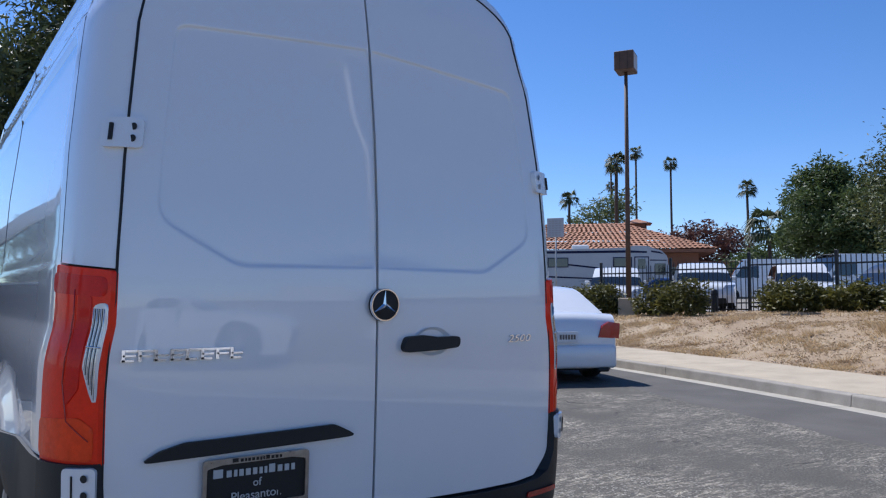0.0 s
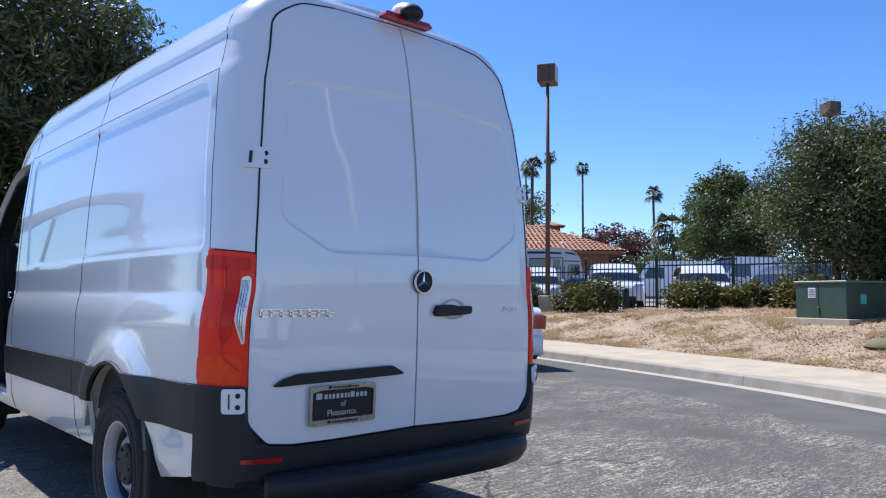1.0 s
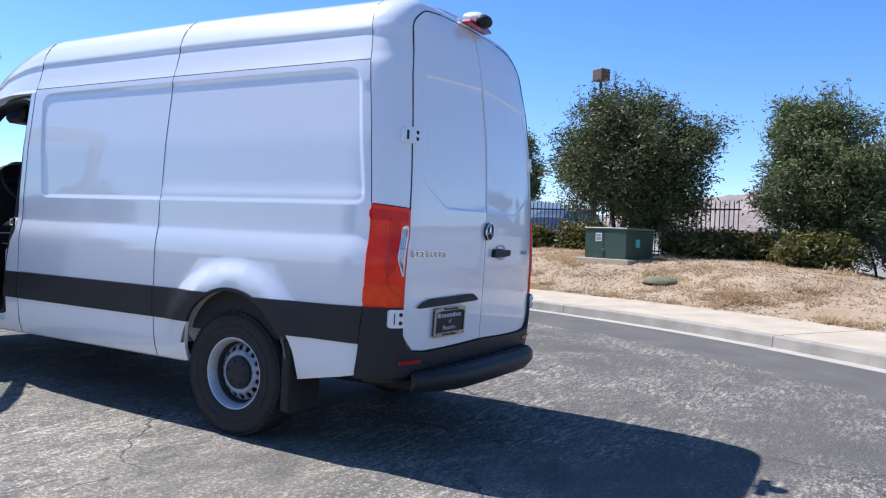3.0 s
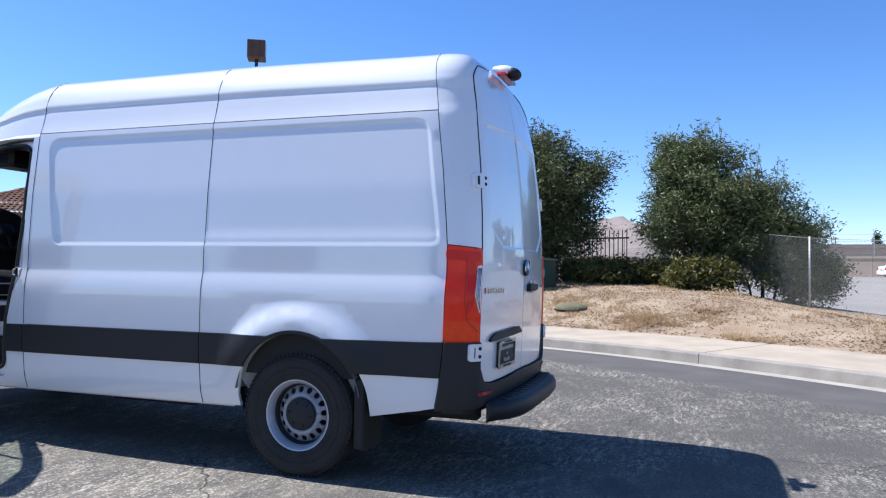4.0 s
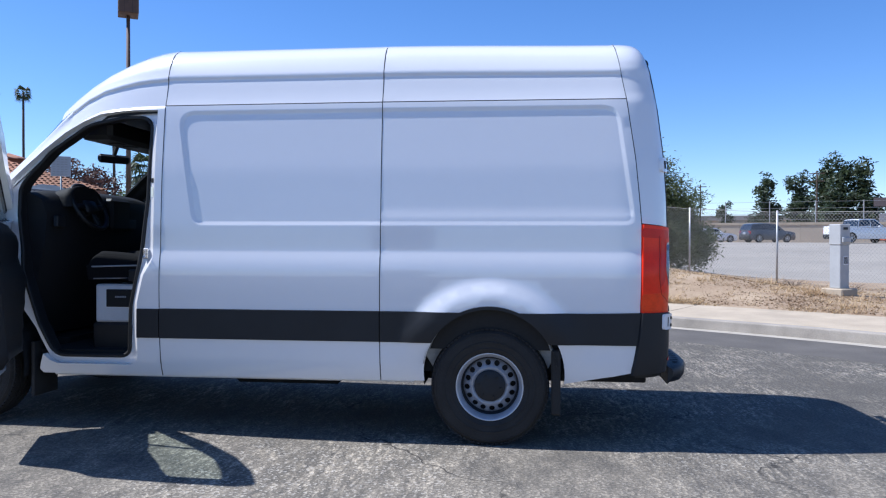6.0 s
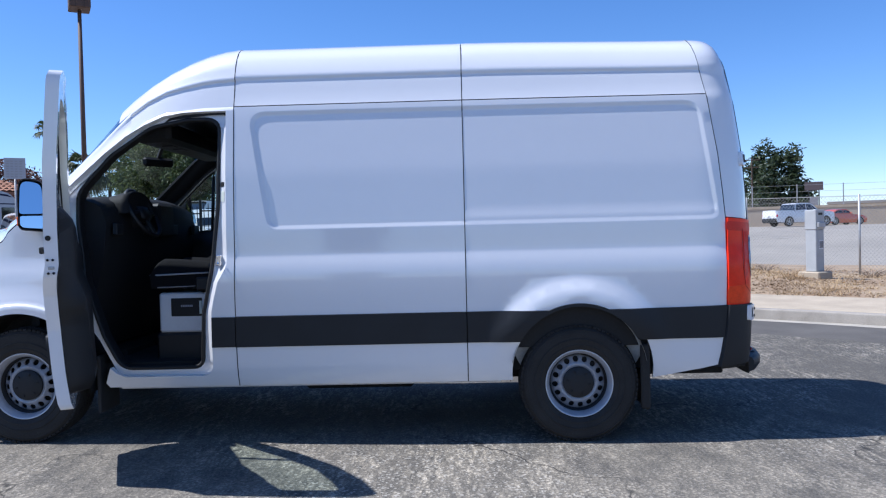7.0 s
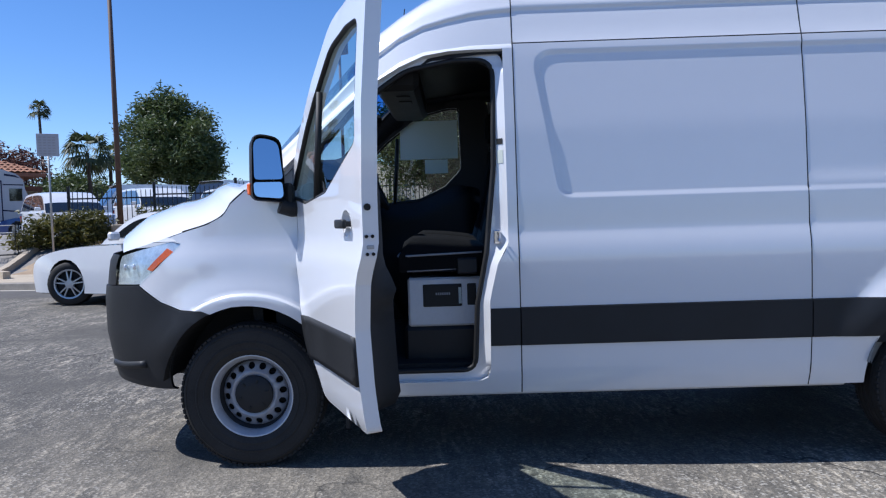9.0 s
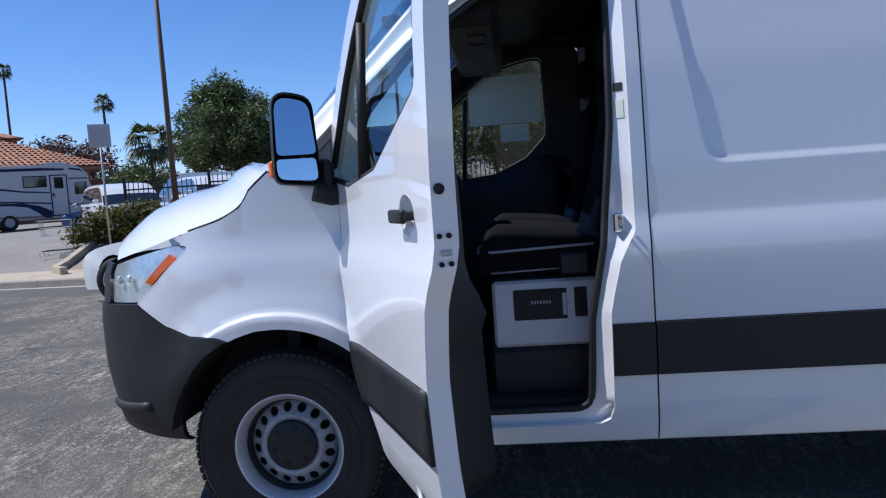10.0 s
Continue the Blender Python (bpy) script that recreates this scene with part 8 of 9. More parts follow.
def car(kind, label, paint, at, rz, name=None, group=""):
    k = KINDS[kind]
    W, wr, low = k["W"] / 2, k["wr"], k["low"]
    t = thing(name or {"sedan": "sedan_car", "suv": "sport_utility_car", "pickup": "pickup_truck", "panel_van": "cargo_van"}[kind], label, "van" if kind == "panel_van" else "pickup" if kind == "pickup" else "car", at, rz, group=group)
    yf = k["L"] / 2 - k["f"]
    yb = yf - k["wb"]
    belt = spline([(a, b) for a, b in k["belt"]], 0.10)
    top = [(p.x, p.y) for p in belt]
    bot = []
    for yc in (yf, yb):
        r = wr + 0.045
        a0 = math.degrees(math.asin(min(0.95, max(-0.95, (low - wr) / r))))
        bot += [(yc + r * math.cos(radians(a)), wr + r * math.sin(radians(a))) for a in np.linspace(a0, 180 - a0, 13)]
    outline = top + [(top[-1][0] - 0.05, low)] + bot + [(top[0][0] + 0.05, low + 0.05)]
    ymax = k["L"] / 2

    def hw(y, z):
        e = min(1, max(0, (abs(y) - (ymax - 0.75)) / 0.75))
        zc = z / max(p[1] for p in k["belt"])
        return W * (1 - 0.10 * e ** 2.5 - 0.07 * e ** 8) * (1 - 0.045 * max(0, zc - 0.62) / 0.38 - 0.04 * max(0, 0.45 - zc) / 0.45)
    bm = bmesh.new()
    for s in (-1, 1):
        sheet(bm, outline, lambda a, b: (s * hw(a, b), a, b), h=0.16)
    rows = [[bm.verts.new((hw(a, b) * u, a, b + (0.035 * (1 - u * u) if b > 0.6 else 0) + (0.0))) for u in np.linspace(-1, 1, 9)] for a, b in top]
    for r0, r1 in zip(rows, rows[1:]):
        for j in range(8):
            bm.faces.new((r0[j], r0[j + 1], r1[j + 1], r1[j]))
    bmesh.ops.remove_doubles(bm, verts=bm.verts, dist=0.002)
    body = part("body", bm, paint, t, smooth=True)
    soften(body, 38)
    # cabin: roof skin with glass all round
    rl = [(p.x, p.y) for p in spline(k["roof"], 0.12)]
    zt = max(p[1] for p in rl)
    zb = rl[0][1]

    def cw(z):
        return hw(0, zb) * 0.985 - 0.13 * max(0, (z - zb)) / (zt - zb) * (1.15 if kind != "panel_van" else 0.6)
    solid = kind == "panel_van"
    bm = bmesh.new()
    rows = [[bm.verts.new((cw(b) * u, a, b + 0.03 * (1 - u ** 4))) for u in np.linspace(-1, 1, 9)] for a, b in rl]
    for i, (r0, r1) in enumerate(zip(rows, rows[1:])):
        for j in range(8):
            bm.faces.new((r0[j], r0[j + 1], r1[j + 1], r1[j]))
    bm.normal_update()
    for f in bm.faces:
        c = f.calc_center_median()
        steep = abs(f.normal.z) < 0.80
        f.material_index = 1 if steep and (not solid or c.y > 0) and abs(c.x) < cw(c.z) * 0.93 else 0
    for s in (-1, 1):
        n0 = len(bm.faces)
        sheet(bm, rl, lambda a, b: (s * (cw(b) - 0.002), a, b), h=0.2)
    cab = part("cabin", bm, [paint, CARGLASS], t, smooth=True)
    soften(cab, 30)
    # side windows, drawn in from the cabin outline
    win = inset(rl, 0.075)
    cut = {"sedan": (-1.2, -0.40, 0.36), "suv": (-1.75, -0.95, 0.72), "pickup": (-0.95, 0.0, 0.95), "panel_van": (0.35, 0.4, 1.5)}[kind]
    if kind == "panel_van":
        wins = [[(0.35, 1.35), (0.35, 2.0), (1.2, 2.0), (1.62, 1.35)]]
    else:
        y0, y1 = min(p[0] for p in win), max(p[0] for p in win)
        mid = cut[1]
        wins = []
        for lo, hi in ((y0, mid - 0.03), (mid + 0.03, y1)):
            wp = [(min(max(a, lo), hi), max(b, zb + 0.05)) for a, b in win]
            out = []
            for p in wp:
                if not out or math.dist(p, out[-1]) > 0.02:
                    out.append(p)
            wins.append(out)
    for s in (-1, 1):
        for wn in wins:
            bm = bmesh.new()
            try:
                sheet(bm, wn, lambda a, b: (s * (cw(b) + 0.006), a, b), h=0.3)
            except Exception:
                pass
            part("side_window", bm, CARGLASS, t)
    # lamps, bumper strip, plate
    yr, yfr = -ymax, ymax
    for s in (-1, 1):
        zl = 0.80 if kind == "sedan" else 0.95
        bm = bmesh.new()
        sheet(bm, [(W * 0.55, zl - 0.13), (W * 0.93, zl - 0.15), (W * 0.955, zl + 0.07), (W * 0.74, zl + 0.10), (W * 0.62, zl + 0.04)], lambda a, b: (s * a, yr + 0.02 - 0.015 + 0.16 * max(0, (a / W - 0.7)) ** 1.5 * 2.2 + 0.12 * max(0, b - 0.86), b), h=0.08, hem=(0, 0.05, 0))
        part("tail_lamp", bm, DARKRED, t, "dark red tail lamp")
        bm = bmesh.new()
        zl2 = 0.66 if kind == "sedan" else 0.86
        sheet(bm, [(W * 0.50, zl2 - 0.05), (W * 0.90, zl2 - 0.02), (W * 0.92, zl2 + 0.09), (W * 0.60, zl2 + 0.07)], lambda a, b: (s * a, yfr - 0.06 - 0.9 * max(0, (a / W - 0.55)) ** 2 - 0.35 * max(0, b - zl2 + 0.05), b), h=0.08, hem=(0, -0.08, 0))
        part("headlamp", bm, CLEARLENS, t, "clear headlamp")
        part("door_mirror", bm_box(s * W - 0.02 if s > 0 else -W - 0.16, s * W + 0.16 if s > 0 else -W + 0.02, 0.22 if kind == "sedan" else 0.62, 0.34 if kind == "sedan" else 0.74, zb + 0.02, zb + 0.15, 0.03), paint, t)
        for yy in (0.05, -0.75):
            part("door_handle", bm_box(s * hw(yy, zb - 0.12) - 0.012, s * hw(yy, zb - 0.12) + 0.012, yy - 0.09, yy + 0.09, zb - 0.135, zb - 0.11, 0.004), paint, t)
    part("number_plate", bm_box(-0.16, 0.16, yr - 0.035, yr - 0.005, 0.60 if kind == "sedan" else 0.75, 0.76 if kind == "sedan" else 0.91, 0.004), WHITEP, t, "white plate with dark bars")
    bm = bmesh.new()
    for j in range(6):
        box(bm, -0.125 + j * 0.043, -0.095 + j * 0.043, yr - 0.038, yr - 0.034, 0.645 if kind == "sedan" else 0.79, 0.715 if kind == "sedan" else 0.87)
    tagged(part("print_bar", bm, CARDARK, t), kind="stuff")
    part("rear_bumper", bm_box(-W * 0.86, W * 0.86, yr - 0.04, yr + 0.22, low + 0.02, low + 0.36, 0.05, seg=2), paint if kind == "sedan" else TRIM, t, smooth=True)
    for s in (-1, 1):
        part("exhaust_tip", bm_box(s * W * 0.62 - 0.09, s * W * 0.62 + 0.09, yr - 0.05, yr + 0.1, low - 0.03, low + 0.035, 0.02), TRIM, t)
    part("front_intake", bm_box(-W * 0.62, W * 0.62, yfr - 0.14, yfr - 0.015, low + 0.06, low + 0.26, 0.02), TRIM, t)
    part("underbody", bm_box(-W * 0.86, W * 0.86, -ymax + 0.2, ymax - 0.2, low - 0.02, low + 0.25), UNDER, t)
    for yc in (yf, yb):
        for s in (-1, 1):
            bm = bmesh.new()
            grid(bm, lambda u, v: (s * (W * 0.97 - 0.34 * v), yc + (wr + 0.045) * math.cos(math.pi * u), wr + (wr + 0.045) * math.sin(math.pi * u)), 12, 1)
            part("arch_liner", bm, UNDER, t)
            bm = bmesh.new()
            lathe(bm, [(-0.10, wr * 0.64), (-0.108, wr * 0.75), (-0.10, wr * 0.94), (-0.07, wr), (0.10, wr), (0.10, wr * 0.6)], 28, "x")
            if s > 0:
                for v in bm.verts:
                    v.co.x *= -1
            wh = part("wheel", bm, RUBBER, t, "black tyre on an alloy wheel", smooth=True)
            wh.matrix_basis = pose(s * (W - 0.11), yc, wr)
            bm = bmesh.new()
            lathe(bm, [(-0.07, wr * 0.60), (-0.10, wr * 0.62), (-0.104, wr * 0.68), (-0.095, wr * 0.70)], 28, "x")
            if s > 0:
                for v in bm.verts:
                    v.co.x *= -1
            part("alloy_rim", bm, ALLOY, wh, "silver alloy rim")
            bm = lathe(bmesh.new(), [(-0.06, 0.07), (-0.10, 0.065), (-0.103, 0.0001)], 16, "x")
            if s > 0:
                for v in bm.verts:
                    v.co.x *= -1
            part("wheel_centre", bm, ALLOY, wh)
            for j in range(5):
                for sp in (-1, 1):
                    # twin spokes that part towards the rim
                    bm = bmesh.new()
                    lo_, hi_ = 0.05, wr * 0.645
                    vs = [bm.verts.new((x * -s, yy, zz)) for zz, hw_, off, x0 in ((lo_, 0.012, 0.010, 0.098), (hi_, 0.009, 0.045, 0.088)) for x in (x0 - 0.022, x0) for yy in (sp * off - hw_, sp * off + hw_)]
                    for q in ((0, 1, 3, 2), (4, 5, 7, 6), (2, 3, 7, 6), (0, 2, 6, 4), (1, 3, 7, 5), (0, 1, 5, 4)):
                        bm.faces.new([vs[i] for i in q])
                    for v in vs:
                        v.co.x *= -1 if s < 0 else -1
                        v.co.x = abs(v.co.x) * s
                    part("spoke", bm, ALLOY, wh).matrix_basis = Matrix.Rotation(2 * math.pi * j / 5, 4, "X")
            bm = bmesh.new()
            lathe(bm, [(-0.03, wr * 0.60), (-0.03, 0.03)], 20, "x")
            if s > 0:
                for v in bm.verts:
                    v.co.x *= -1
            part("brake_disc", bm, UNDER, wh)
    return t


# the parked saloon at the kerb
kerb_car = car("sedan", "white saloon car parked at the kerb", CARWHITE, (8.05, 7.4, 0.0), -22.0)
kerb_car.matrix_basis = kerb_car.matrix_basis @ Matrix.Scale(1.075, 4)
for w in kerb_car.children:
    if w.name.startswith("wheel") and w.matrix_basis.translation.y > 0:
        w.matrix_basis = w.matrix_basis @ Matrix.Rotation(radians(28), 4, "Z")


def lot_z(x, y):
    return ground_z(x, y)


def place(kind, label, paint, az, d, rz, group="", eye=E0, dz=0.0, name=None):
    x, y = by_az(eye, az, d)
    return car(kind, label, paint, (x, y, lot_z(x, y) + dz), rz, name, group)


LOTG = "vehicles parked behind the iron fence"
place("suv", "white sport-utility car parked behind the iron fence", CARWHITE, 48.3, 28.2, 132, LOTG)
place("suv", "white sport-utility car parked behind the iron fence", CARWHITE, 54.3, 28.2, 130, LOTG)
place("suv", "white sport-utility car parked behind the iron fence", CARWHITE, 60.7, 29.2, 126, LOTG)
place("panel_van", "white cargo van in the car park", CARWHITE, 58.4, 46, 40, LOTG)
place("panel_van", "white cargo van in the car park", CARWHITE, 63.8, 41, 62, LOTG)
place("panel_van", "dark cargo van in the car park", CARDARK, 61.0, 49, 120, LOTG)
place("suv", "dark blue sport-utility car parked behind the fence", CARDARK, 66.6, 30.5, 75, LOTG)
place("sedan", "white saloon car in the car park", CARWHITE, 57.0, 62, 30, LOTG)
place("sedan", "blue car parked by the motorhome", CARBLUE, 51.5, 38, 20, LOTG)
FW = "cars on the freeway"
E5 = (-5.69, -0.85)
for kd, lb, pt, az, d, e in (("sedan", "white saloon car on the freeway", CARWHITE, 103.2, 80, E5), ("suv", "dark grey car on the freeway", CARDARK, 106.8, 75, E5), ("pickup", "white pickup truck on the freeway", CARWHITE, 112.6, 70, E5),
                             ("sedan", "orange-red hatchback on the freeway", CARORANGE, 116.6, 78, (-5.82, 1.23))):
    x, y = by_az(e, az, d)
    car(kd, lb, pt, (x, y, land(x, y) - 0.01), 197, group=FW)

# motorhome
rx, ry = by_az(E0, 47.6, 50)
rv = thing("motorhome", "white motorhome with dark and brown side stripes", "motorhome", (rx, ry, ground_z(rx, ry)), -57.4)
NAVY = mat("navy_vinyl", (0.012, 0.016, 0.05), 0.55, vary=0.1, spec=0.2)
RVW = mat("motorhome_white", (0.46, 0.46, 0.47), 0.4, vary=0.05)
sec = [(-4.2, 0.45), (-4.3, 2.9), (-4.15, 3.08), (1.1, 3.12), (1.55, 3.30), (2.3, 3.26), (3.1, 2.98), (3.42, 2.62), (3.36, 2.2), (3.62, 1.55), (4.3, 1.25), (4.45, 0.5)]
bm = bmesh.new()
side_l = [bm.verts.new((a, -1.2, b)) for a, b in sec]
side_r = [bm.verts.new((a, 1.2, b)) for a, b in sec]
bm.faces.new(side_l)
bm.faces.new(side_r[::-1])
for i in range(len(sec)):
    j = (i + 1) % len(sec)
    bm.faces.new((side_l[i], side_l[j], side_r[j], side_r[i]))
bmesh.ops.bevel(bm, geom=[e for e in bm.edges], offset=0.06, segments=2, affect="EDGES")
part("body", bm, RVW, rv, smooth=False)
for s in (-1, 1):
    for a, b, c, d in ((-3.3, -2.2, 2.1, 2.58), (0.42, 1.39, 2.1, 2.58)):
        wn = part("window", bm_box(a - 0.05, b + 0.05, s * 1.206 - 0.010, s * 1.206 + 0.010, c - 0.05, d + 0.05, 0.008), NAVY, rv, "dark side window")
        part("pane", bm_box(a, b, s * 1.215 - 0.008, s * 1.215 + 0.008, c, d, 0.004), CARGLASS, wn)
    part("cab_window", bm_box(2.69, 3.28, s * 1.205 - 0.012, s * 1.205 + 0.012, 1.62, 2.25, 0.005), CARGLASS, rv)
    dr = part("entry_door", bm_box(1.62, 2.32, s * 1.215 - 0.012, s * 1.215 + 0.012, 0.64, 2.60, 0.01), RVW, rv, "pale entry door")
    part("door_window", bm_box(1.76, 2.18, s * 1.230 - 0.008, s * 1.230 + 0.008, 1.96, 2.53, 0.005), CARGLASS, dr)
    part("door_handle", bm_box(1.66, 1.74, s * 1.235 - 0.02, s * 1.235 + 0.02, 1.55, 1.75, 0.01), TRIM, dr)
    part("door_frame", bm_box(1.56, 2.38, s * 1.204 - 0.008, s * 1.204 + 0.008, 0.58, 2.66, 0.004), NAVY, rv)
    for nm, pts in (("roof_stripe", [(-4.2, 2.86), (-4.2, 3.0), (1.2, 3.02), (2.27, 2.96), (2.27, 2.86), (1.2, 2.88)]),
                    ("cab_stripe", [(2.5, 2.90), (2.5, 3.0), (3.0, 2.92), (3.2, 2.78), (2.9, 2.84)]),
                    ("cab_stripe", [(2.42, 2.42), (2.42, 2.48), (3.34, 2.46), (3.34, 2.40)]),
                    ("side_line", [(-4.2, 2.40), (-4.2, 2.50), (-0.78, 2.10), (0.3, 1.91), (1.54, 1.80), (1.54, 1.74), (0.3, 1.83), (-0.78, 2.0)]),
                    ("side_line", [(-4.2, 1.50), (-4.2, 1.60), (-0.2, 1.42), (1.5, 1.27), (3.3, 1.09), (3.3, 1.03), (1.5, 1.20), (-0.2, 1.34)]),
                    ("side_swoosh", [(-1.6, 1.26), (-0.6, 1.34), (0.3, 1.30), (1.0, 1.14), (1.55, 0.86), (1.55, 0.52), (1.2, 0.52), (0.95, 0.78), (0.5, 1.08), (-0.2, 1.2)])):
        bm = bmesh.new()
        sheet(bm, pts, lambda a_, b_: (a_, s * 1.204, b_), h=0.4, hem=(0, -0.02 * s, 0))
        part(nm, bm, NAVY, rv, "dark navy painted stripe")
    bm = bmesh.new()
    sheet(bm, [(-4.2, 0.72), (-2.0, 0.62), (1.2, 0.55), (1.2, 0.62), (-2.0, 0.72), (-4.2, 0.84)], lambda a_, b_: (a_, s * 1.204, b_), h=0.4)
    part("brown_stripe", bm, STUCCO, rv)
    for xx in (-0.36, 3.75):
        bm = bmesh.new()
        lathe(bm, [(-0.13, 0.22), (-0.14, 0.33), (-0.10, 0.39), (0.1, 0.39)], 24, "y")
        if s > 0:
            for v in bm.verts:
                v.co.y *= -1
        w = part("wheel", bm, RUBBER, rv, smooth=True)
        w.matrix_basis = pose(xx, s * 1.08, 0.39)
        bm = bmesh.new()
        lathe(bm, [(-0.12, 0.22), (-0.10, 0.0001)], 16, "y")
        if s > 0:
            for v in bm.verts:
                v.co.y *= -1
        part("hub", bm, STEEL, w)
part("roof_unit", bm_box(-2.0, -1.0, -0.4, 0.4, 3.12, 3.42, 0.06), WHITEP, rv, "white roof air unit")
part("windscreen", bm_box(2.72, 2.80, -1.0, 1.0, 1.45, 1.95), CARGLASS, rv)
rv.matrix_basis = pose(rx, ry, ground_z(rx, ry), 0, 0, -47.6) @ Matrix.Scale(1.1, 4)

# tile-roofed building
bx, by = by_az(E0, 46.5, 70)
hb = thing("tile_roof_building", "low brown stucco building with a terracotta tile roof", "building", (bx, by, 1.25), -46.5)
part("wall", bm_box(-13, 10.6, -4.5, 6, 0, 3.9), STUCCO, hb, "brown stucco wall")
for k in range(9):
    wx = -11.5 + k * 2.45
    wn = part("window", bm_box(wx - 0.6, wx + 0.6, -4.54, -4.5, 1.1, 2.7), CARGLASS, hb, "dark window")
    part("window_frame", bm_box(wx - 0.68, wx + 0.68, -4.56, -4.541, 2.7, 2.8), STUCCO, wn)


ridge_l, ridge_r, rz_, ez = -7.0, 4.6, 6.9, 4.15
x0, x1, y0, y1 = -14.2, 11.8, -5.7, 7.2
bm = bmesh.new()
def tile_face(a, b, c, d, n, m):
    """A roof face from eave a-b up to ridge d-c, in ribs running up it."""
    a, b, c, d = Vector(a), Vector(b), Vector(c), Vector(d)
    nn = (b - a).cross(d - a).normalized()
    for j in range(m):
        v0, v1 = j / m, (j + 1) / m
        l0, r0, l1, r1 = a.lerp(d, v0), b.lerp(c, v0), a.lerp(d, v1), b.lerp(c, v1)
        k = max(2, int(n * max((r0 - l0).length, 0.3) / (b - a).length))
        prev = None
        for i in range(k * 2 + 1):
            u = i / (k * 2)
            o = nn * (0.10 if i % 2 else 0.0)
            cur = (bm.verts.new(l0.lerp(r0, u) + o + nn * 0.07), bm.verts.new(l1.lerp(r1, u) + o))
            if prev:
                bm.faces.new((prev[0], cur[0], cur[1], prev[1]))
            prev = cur
tile_face((x0, y0, ez), (x1, y0, ez), (ridge_r, 0.75, rz_), (ridge_l, 0.75, rz_), 62, 14)
tile_face((x1, y0, ez), (x1, y1, ez), (ridge_r, 0.75, rz_), (ridge_r, 0.75, rz_), 32, 14)
tile_face((x1, y1, ez), (x0, y1, ez), (ridge_l, 0.75, rz_), (ridge_r, 0.75, rz_), 62, 4)
tile_face((x0, y1, ez), (x0, y0, ez), (ridge_l, 0.75, rz_), (ridge_l, 0.75, rz_), 32, 4)
tagged(part("roof", bm, TILE, hb, "terracotta barrel-tile hip roof"), kind="stuff")
part("fascia", bm_box(x0, x1, y0, y1, ez - 0.25, ez - 0.01), STUCCO, hb)
part("turret", bm_box(5.1, 6.9, 2.2, 4.0, 5.2, 7.05), STUCCO, hb, "small raised turret")
bm = bmesh.new()
vs = [bm.verts.new(p) for p in ((4.6, 1.7, 7.05), (7.4, 1.7, 7.05), (7.4, 4.5, 7.05), (4.6, 4.5, 7.05), (6.0, 3.1, 7.6))]
for q in ((0, 1, 4), (1, 2, 4), (2, 3, 4), (3, 0, 4), (3, 2, 1, 0)):
    bm.faces.new([vs[i] for i in q])
part("turret_roof", bm, TILE, hb)
hb.matrix_basis = hb.matrix_basis @ Matrix.Translation((-1.8, 0, 0))
# low pale building and shed behind the car park
for nm, lb, az, d, w, h, rz, mt in (("office_building", "low pale flat-roofed office building behind the trees", 62.5, 95, 26, 4.0, -62, CONCRETE), ("storage_shed", "pale shed behind the car park", 58.8, 75, 5, 3.0, -58, CONCRETE)):
    x, y = by_az((-4.37, 2.73), az, d)
    b_ = thing(nm, lb, "building", (x, y, 1.3), rz)
    part("wall", bm_box(-w / 2, w / 2, -4, 4, -0.2, h), mt, b_)
    part("roof", bm_box(-w / 2 - 0.4, w / 2 + 0.4, -4.4, 4.4, h, h + 0.35), STUCCO, b_)
    for k in range(int(w / 3)):
        part("window", bm_box(-w / 2 + 1 + k * 3, -w / 2 + 2.6 + k * 3, -4.03, -4.0, 1.0, 2.4), CARGLASS, b_)

# ---------------------------------------------------------------- freeway side
FN = Vector((math.sin(radians(107)), math.cos(radians(107))))
FT = Vector((FN.y, -FN.x))


def fw(a, d):
    """A place a metres along the freeway and d metres across, from the fifth second's stand."""
    p = Vector(E5) + FN * d + FT * a
    return p.x, p.y


BARRIER = mat("tan_sound_wall", (0.42, 0.36, 0.28), 0.9, vary=0.15, scale=0.5, fine=10)
wall = tagged(new("freeway_barrier"), "long tan concrete barrier wall along the freeway", "wall", kind="structure")
for k in range(-10, 34):
    x, y = fw(k * 6, 88)
    ob = part("wall_panel", bm_box(-3.0, 2.98, -0.15, 0.15, -1.0, 1.75), BARRIER, wall)
    ob.matrix_basis = pose(x, y, 1.45, 0, 0, math.degrees(math.atan2(FT.y, FT.x)))
    ob = part("coping", bm_box(-3.0, 2.98, -0.22, 0.22, 1.75, 2.0), CONCRETE, wall)
    ob.matrix_basis = pose(x, y, 1.45, 0, 0, math.degrees(math.atan2(FT.y, FT.x)))
lf = thing("freeway_fence", "tall wire fence on posts above the barrier", "fence", (*fw(0, 89), 3.2), math.degrees(math.atan2(FT.y, FT.x)))
for k in range(-14, 44):
    part("post", bm_box(k * 4.5 - 0.05, k * 4.5 + 0.05, -0.05, 0.05, 0, 2.6), GALV, lf)
for z in (0.6, 1.2, 1.8, 2.5):
    part("wire", bm_box(-63, 198, -0.012, 0.012, z - 0.012, z + 0.012), GALV, lf)
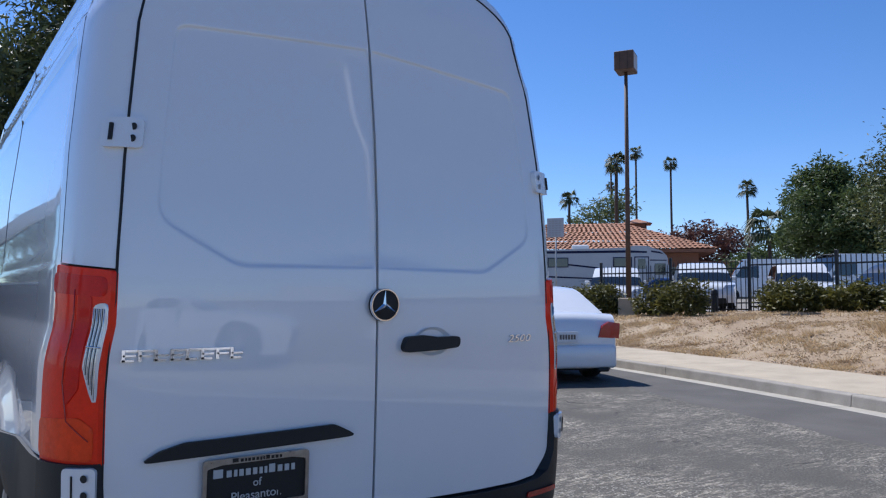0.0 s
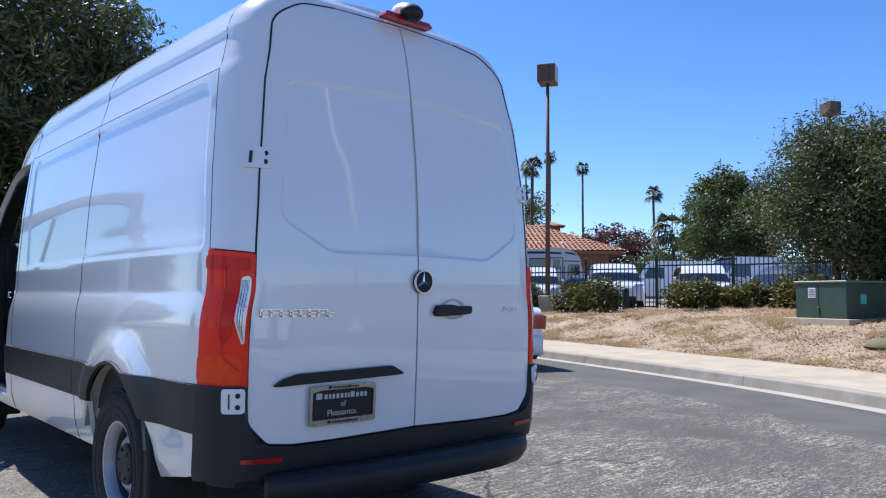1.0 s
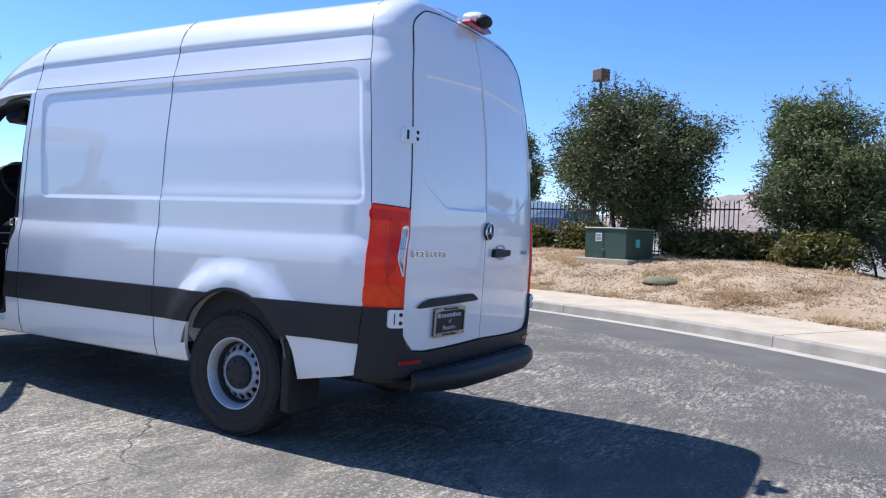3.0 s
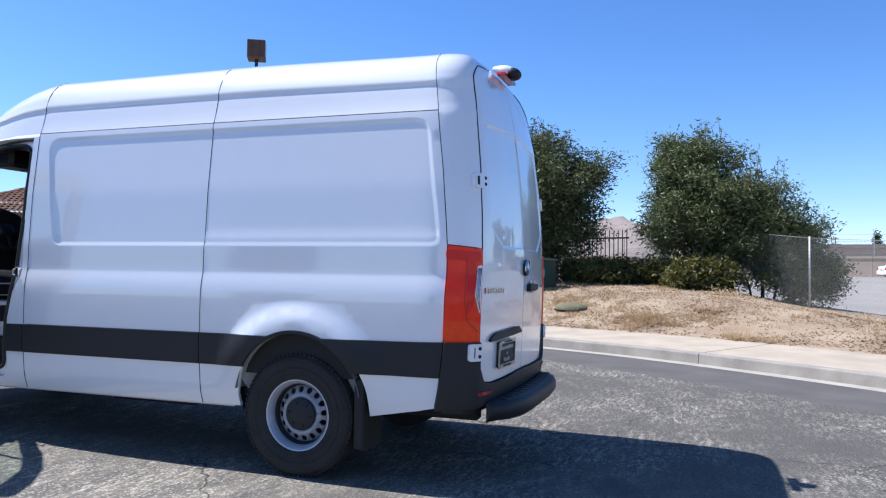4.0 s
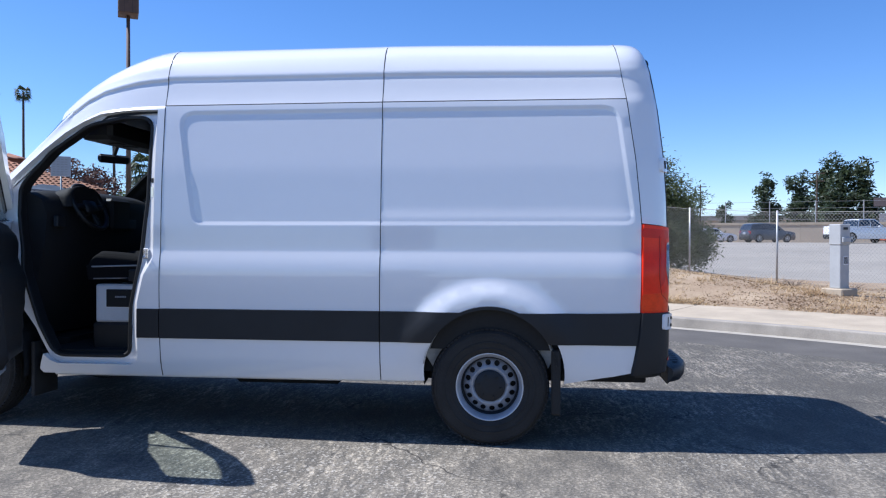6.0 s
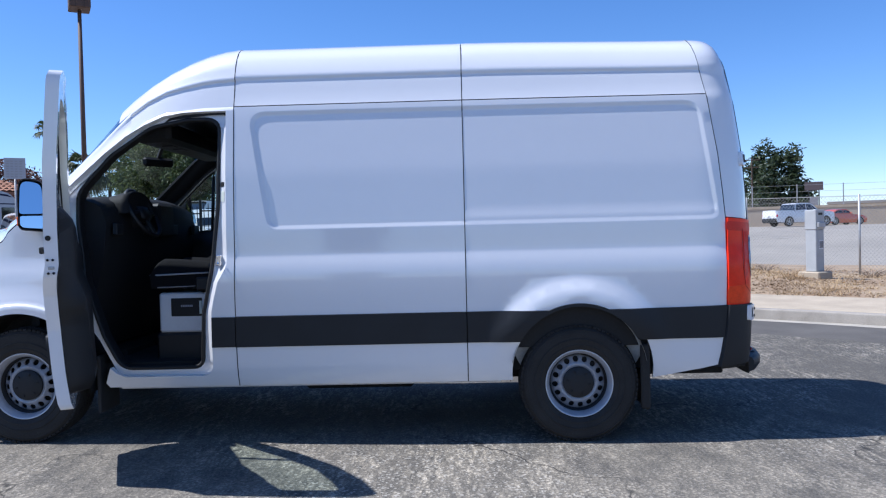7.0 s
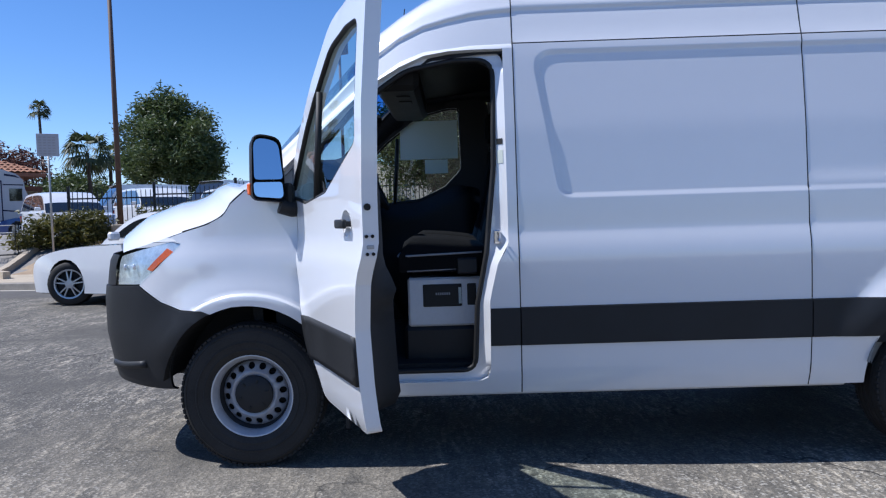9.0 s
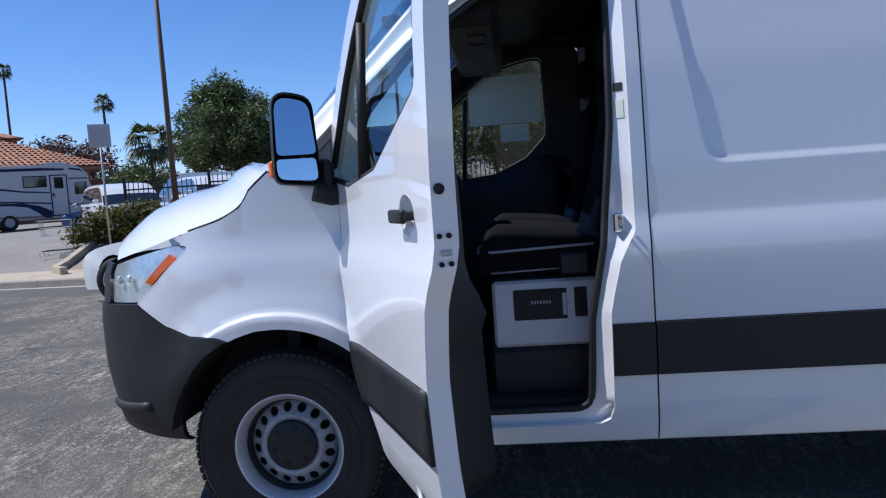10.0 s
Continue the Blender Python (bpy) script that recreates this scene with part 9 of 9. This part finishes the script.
# lane lines
LINE = mat("faded_white_line", (0.55, 0.54, 0.5), 0.8, vary=0.2)
for d in (46, 56, 72):
    for k in range(-8, 22):
        x, y = fw(k * 9, d)
        x2, y2 = fw(k * 9 + 3.5, d)
        bm = bmesh.new()
        n_ = FN * 0.08
        za, zb = land(x, y) + 0.035, land(x2, y2) + 0.035
        vs = [bm.verts.new(p) for p in ((x - n_.x, y - n_.y, za), (x + n_.x, y + n_.y, za), (x2 + n_.x, y2 + n_.y, zb), (x2 - n_.x, y2 - n_.y, zb))]
        bm.faces.new(vs)
        tagged(mesh_ob("lane_line", bm, LINE), "faded white lane line", "road marking", kind="structure")
# utility poles
for az, d, h in ((110.0, 100, 8.6), (102.5, 118, 8.6), (98.6, 150, 7)):
    x, y = by_az(E5, az, d)
    t = thing("utility_pole", "wooden utility pole with cross arms", "utility pole", (x, y, 1.3), -az + 90, group="utility poles past the freeway")
    bm = bmesh.new()
    tube(bm, [(0, 0, -0.2), (0, 0, h)], 0.13, 8, 0.08)
    part("pole", bm, BARK, t)
    for z in (h - 0.4, h - 1.3):
        part("cross_arm", bm_box(-0.06, 0.06, -0.85, 0.85, z, z + 0.11), BARK, t)
# sign board and low sheds on the far side
SHEDROOF = mat("dull_metal_roof", (0.24, 0.22, 0.20), 0.6, vary=0.2, scale=0.3, fine=4)
x, y = by_az((-5.857, 0.728), 114.7, 110)
t = thing("billboard", "dark sign board on two posts past the freeway", "sign", (x, y, 1.3), -114.7)
for s in (-1.2, 1.2):
    part("post", bm_box(s - 0.15, s + 0.15, -0.15, 0.15, 0, 5.6), TRIM, t)
part("board", bm_box(-2.2, 2.2, -0.2, 0.2, 5.0, 6.2), mat("brown_board", (0.09, 0.07, 0.07), 0.6), t)
part("lower_board", bm_box(-1.0, 1.0, -0.15, 0.15, 2.0, 4.0), mat("grey_board", (0.2, 0.2, 0.22), 0.6), t)
t.matrix_basis = t.matrix_basis @ Matrix.Diagonal((0.5, 0.5, 0.92, 1))
for az, d, w, h in ((104.6, 190, 40, 5.6), (108, 185, 30, 5.0), (101.5, 175, 14, 4.6), (119, 170, 22, 4.0), (100.0, 130, 8, 4.2)):
    x, y = by_az(E5, az, d)
    b_ = thing("warehouse", "low pale warehouse past the freeway", "building", (x, y, 1.3), -az, group="warehouses past the freeway")
    part("wall", bm_box(-w / 2, w / 2, -6, 6, 0, h), BARRIER, b_)
    part("roof", bm_box(-w / 2 - 0.4, w / 2 + 0.4, -6.4, 6.4, h, h + 0.5), SHEDROOF, b_)
    for k in range(int(w / 5)):
        part("opening", bm_box(-w / 2 + 1.2 + k * 5, -w / 2 + 4.2 + k * 5, -6.06, -6.0, 0.6, h - 1.2), CARGLASS, b_)
# orange netting and cones beyond the gate
NET = mat("orange_netting", (0.75, 0.13, 0.05), 0.7)
x, y = by_az((-5.08, -2.4), 82.2, 52)
t = thing("safety_barrier", "orange construction barrier in the yard", "barrier", (x, y, ground_z(x, y)), -82)
for k in range(3):
    part("panel", bm_box(-2.0 + k * 1.4, -0.75 + k * 1.4, -0.04, 0.04, 0.15, 1.0, 0.02), NET, t)
    part("foot", bm_box(-1.7 + k * 1.4, -1.4 + k * 1.4, -0.3, 0.3, 0, 0.12), TRIM, t)

# hills
def hills():
    bm = bmesh.new()

    def fn(u, v):
        az = radians(60 + 75 * u)
        d = 1500 + 900 * v
        p = math.degrees(az)
        ridge = 44 * math.exp(-((p - 80) / 9.0) ** 2) + 22 * math.exp(-((p - 87) / 5.0) ** 2) + 10 * math.exp(-((p - 96) / 8.0) ** 2) + 22
        n_ = noise.noise((p * 0.35, v * 3, 0)) * 22 + noise.noise((p * 1.4, v * 6, 2)) * 9
        return (d * math.sin(az), d * math.cos(az), -12 + (ridge * 1.9 + n_) * math.sin(math.pi * min(1, v * 1.05)) ** 0.8)
    grid(bm, fn, 150, 16)
    return tagged(mesh_ob("hills", bm, HILL, smooth=True), "distant dry brown hills", "hills", kind="structure")


hills()

# behind the camera, mirrored in the van's doors: a parked saloon, an added pale column, an added pale box
car("sedan", "white saloon car parked on the verge", CARWHITE, (0.6, -10.2, land(0.6, -10.2)), -62.0)
# unseen column, placed to give the bright upright streak in the rear doors
lp = thing("lamp_column", "unseen white column added for the bright streak in the rear doors", "lamp post", (5.6, -11.5, land(5.6, -11.5)))
bm = bmesh.new()
tube(bm, [(0, 0, -0.1), (0, 0, 4.0), (0, 0, 9.0)], 0.085, 10, 0.06)
part("pole", bm, WHITEP, lp, smooth=True)
part("base", lathe(bmesh.new(), [(0.0, 0.28), (0.12, 0.27), (0.22, 0.13), (0.4, 0.10)], 16, "z"), WHITEP, lp, smooth=True)
part("lamp_head", bm_box(-0.7, 0.0, -0.12, 0.12, 8.9, 9.05, 0.03), GALV, lp)
# unseen lorry, added in place of the pale wall that the doors mirror
x, y = by_az((-0.4, -1.2), 158, 42)
lorry = thing("box_lorry", "unseen pale lorry added for the pale wall mirrored in the rear doors", "lorry", (x, y, 1.32), 22)
part("box_body", bm_box(-3.0, 2.9, -1.2, 1.2, 0.1, 2.1, 0.05), WHITEP, lorry, "pale box body")
part("cab", bm_box(3.0, 4.6, -1.1, 1.1, -0.2, 1.6, 0.12), WHITEP, lorry)
for xx in (-1.8, 3.7):
    for yy in (-1.05, 1.05):
        w = part("wheel", lathe(bmesh.new(), [(-0.14, 0.2), (-0.14, 0.45), (0.14, 0.45), (0.14, 0.2)], 20, "y"), RUBBER, lorry)
        w.matrix_basis = pose(xx, yy, 0.12)
lorry.matrix_basis = pose(x, y, 1.65, 0, 0, 22)
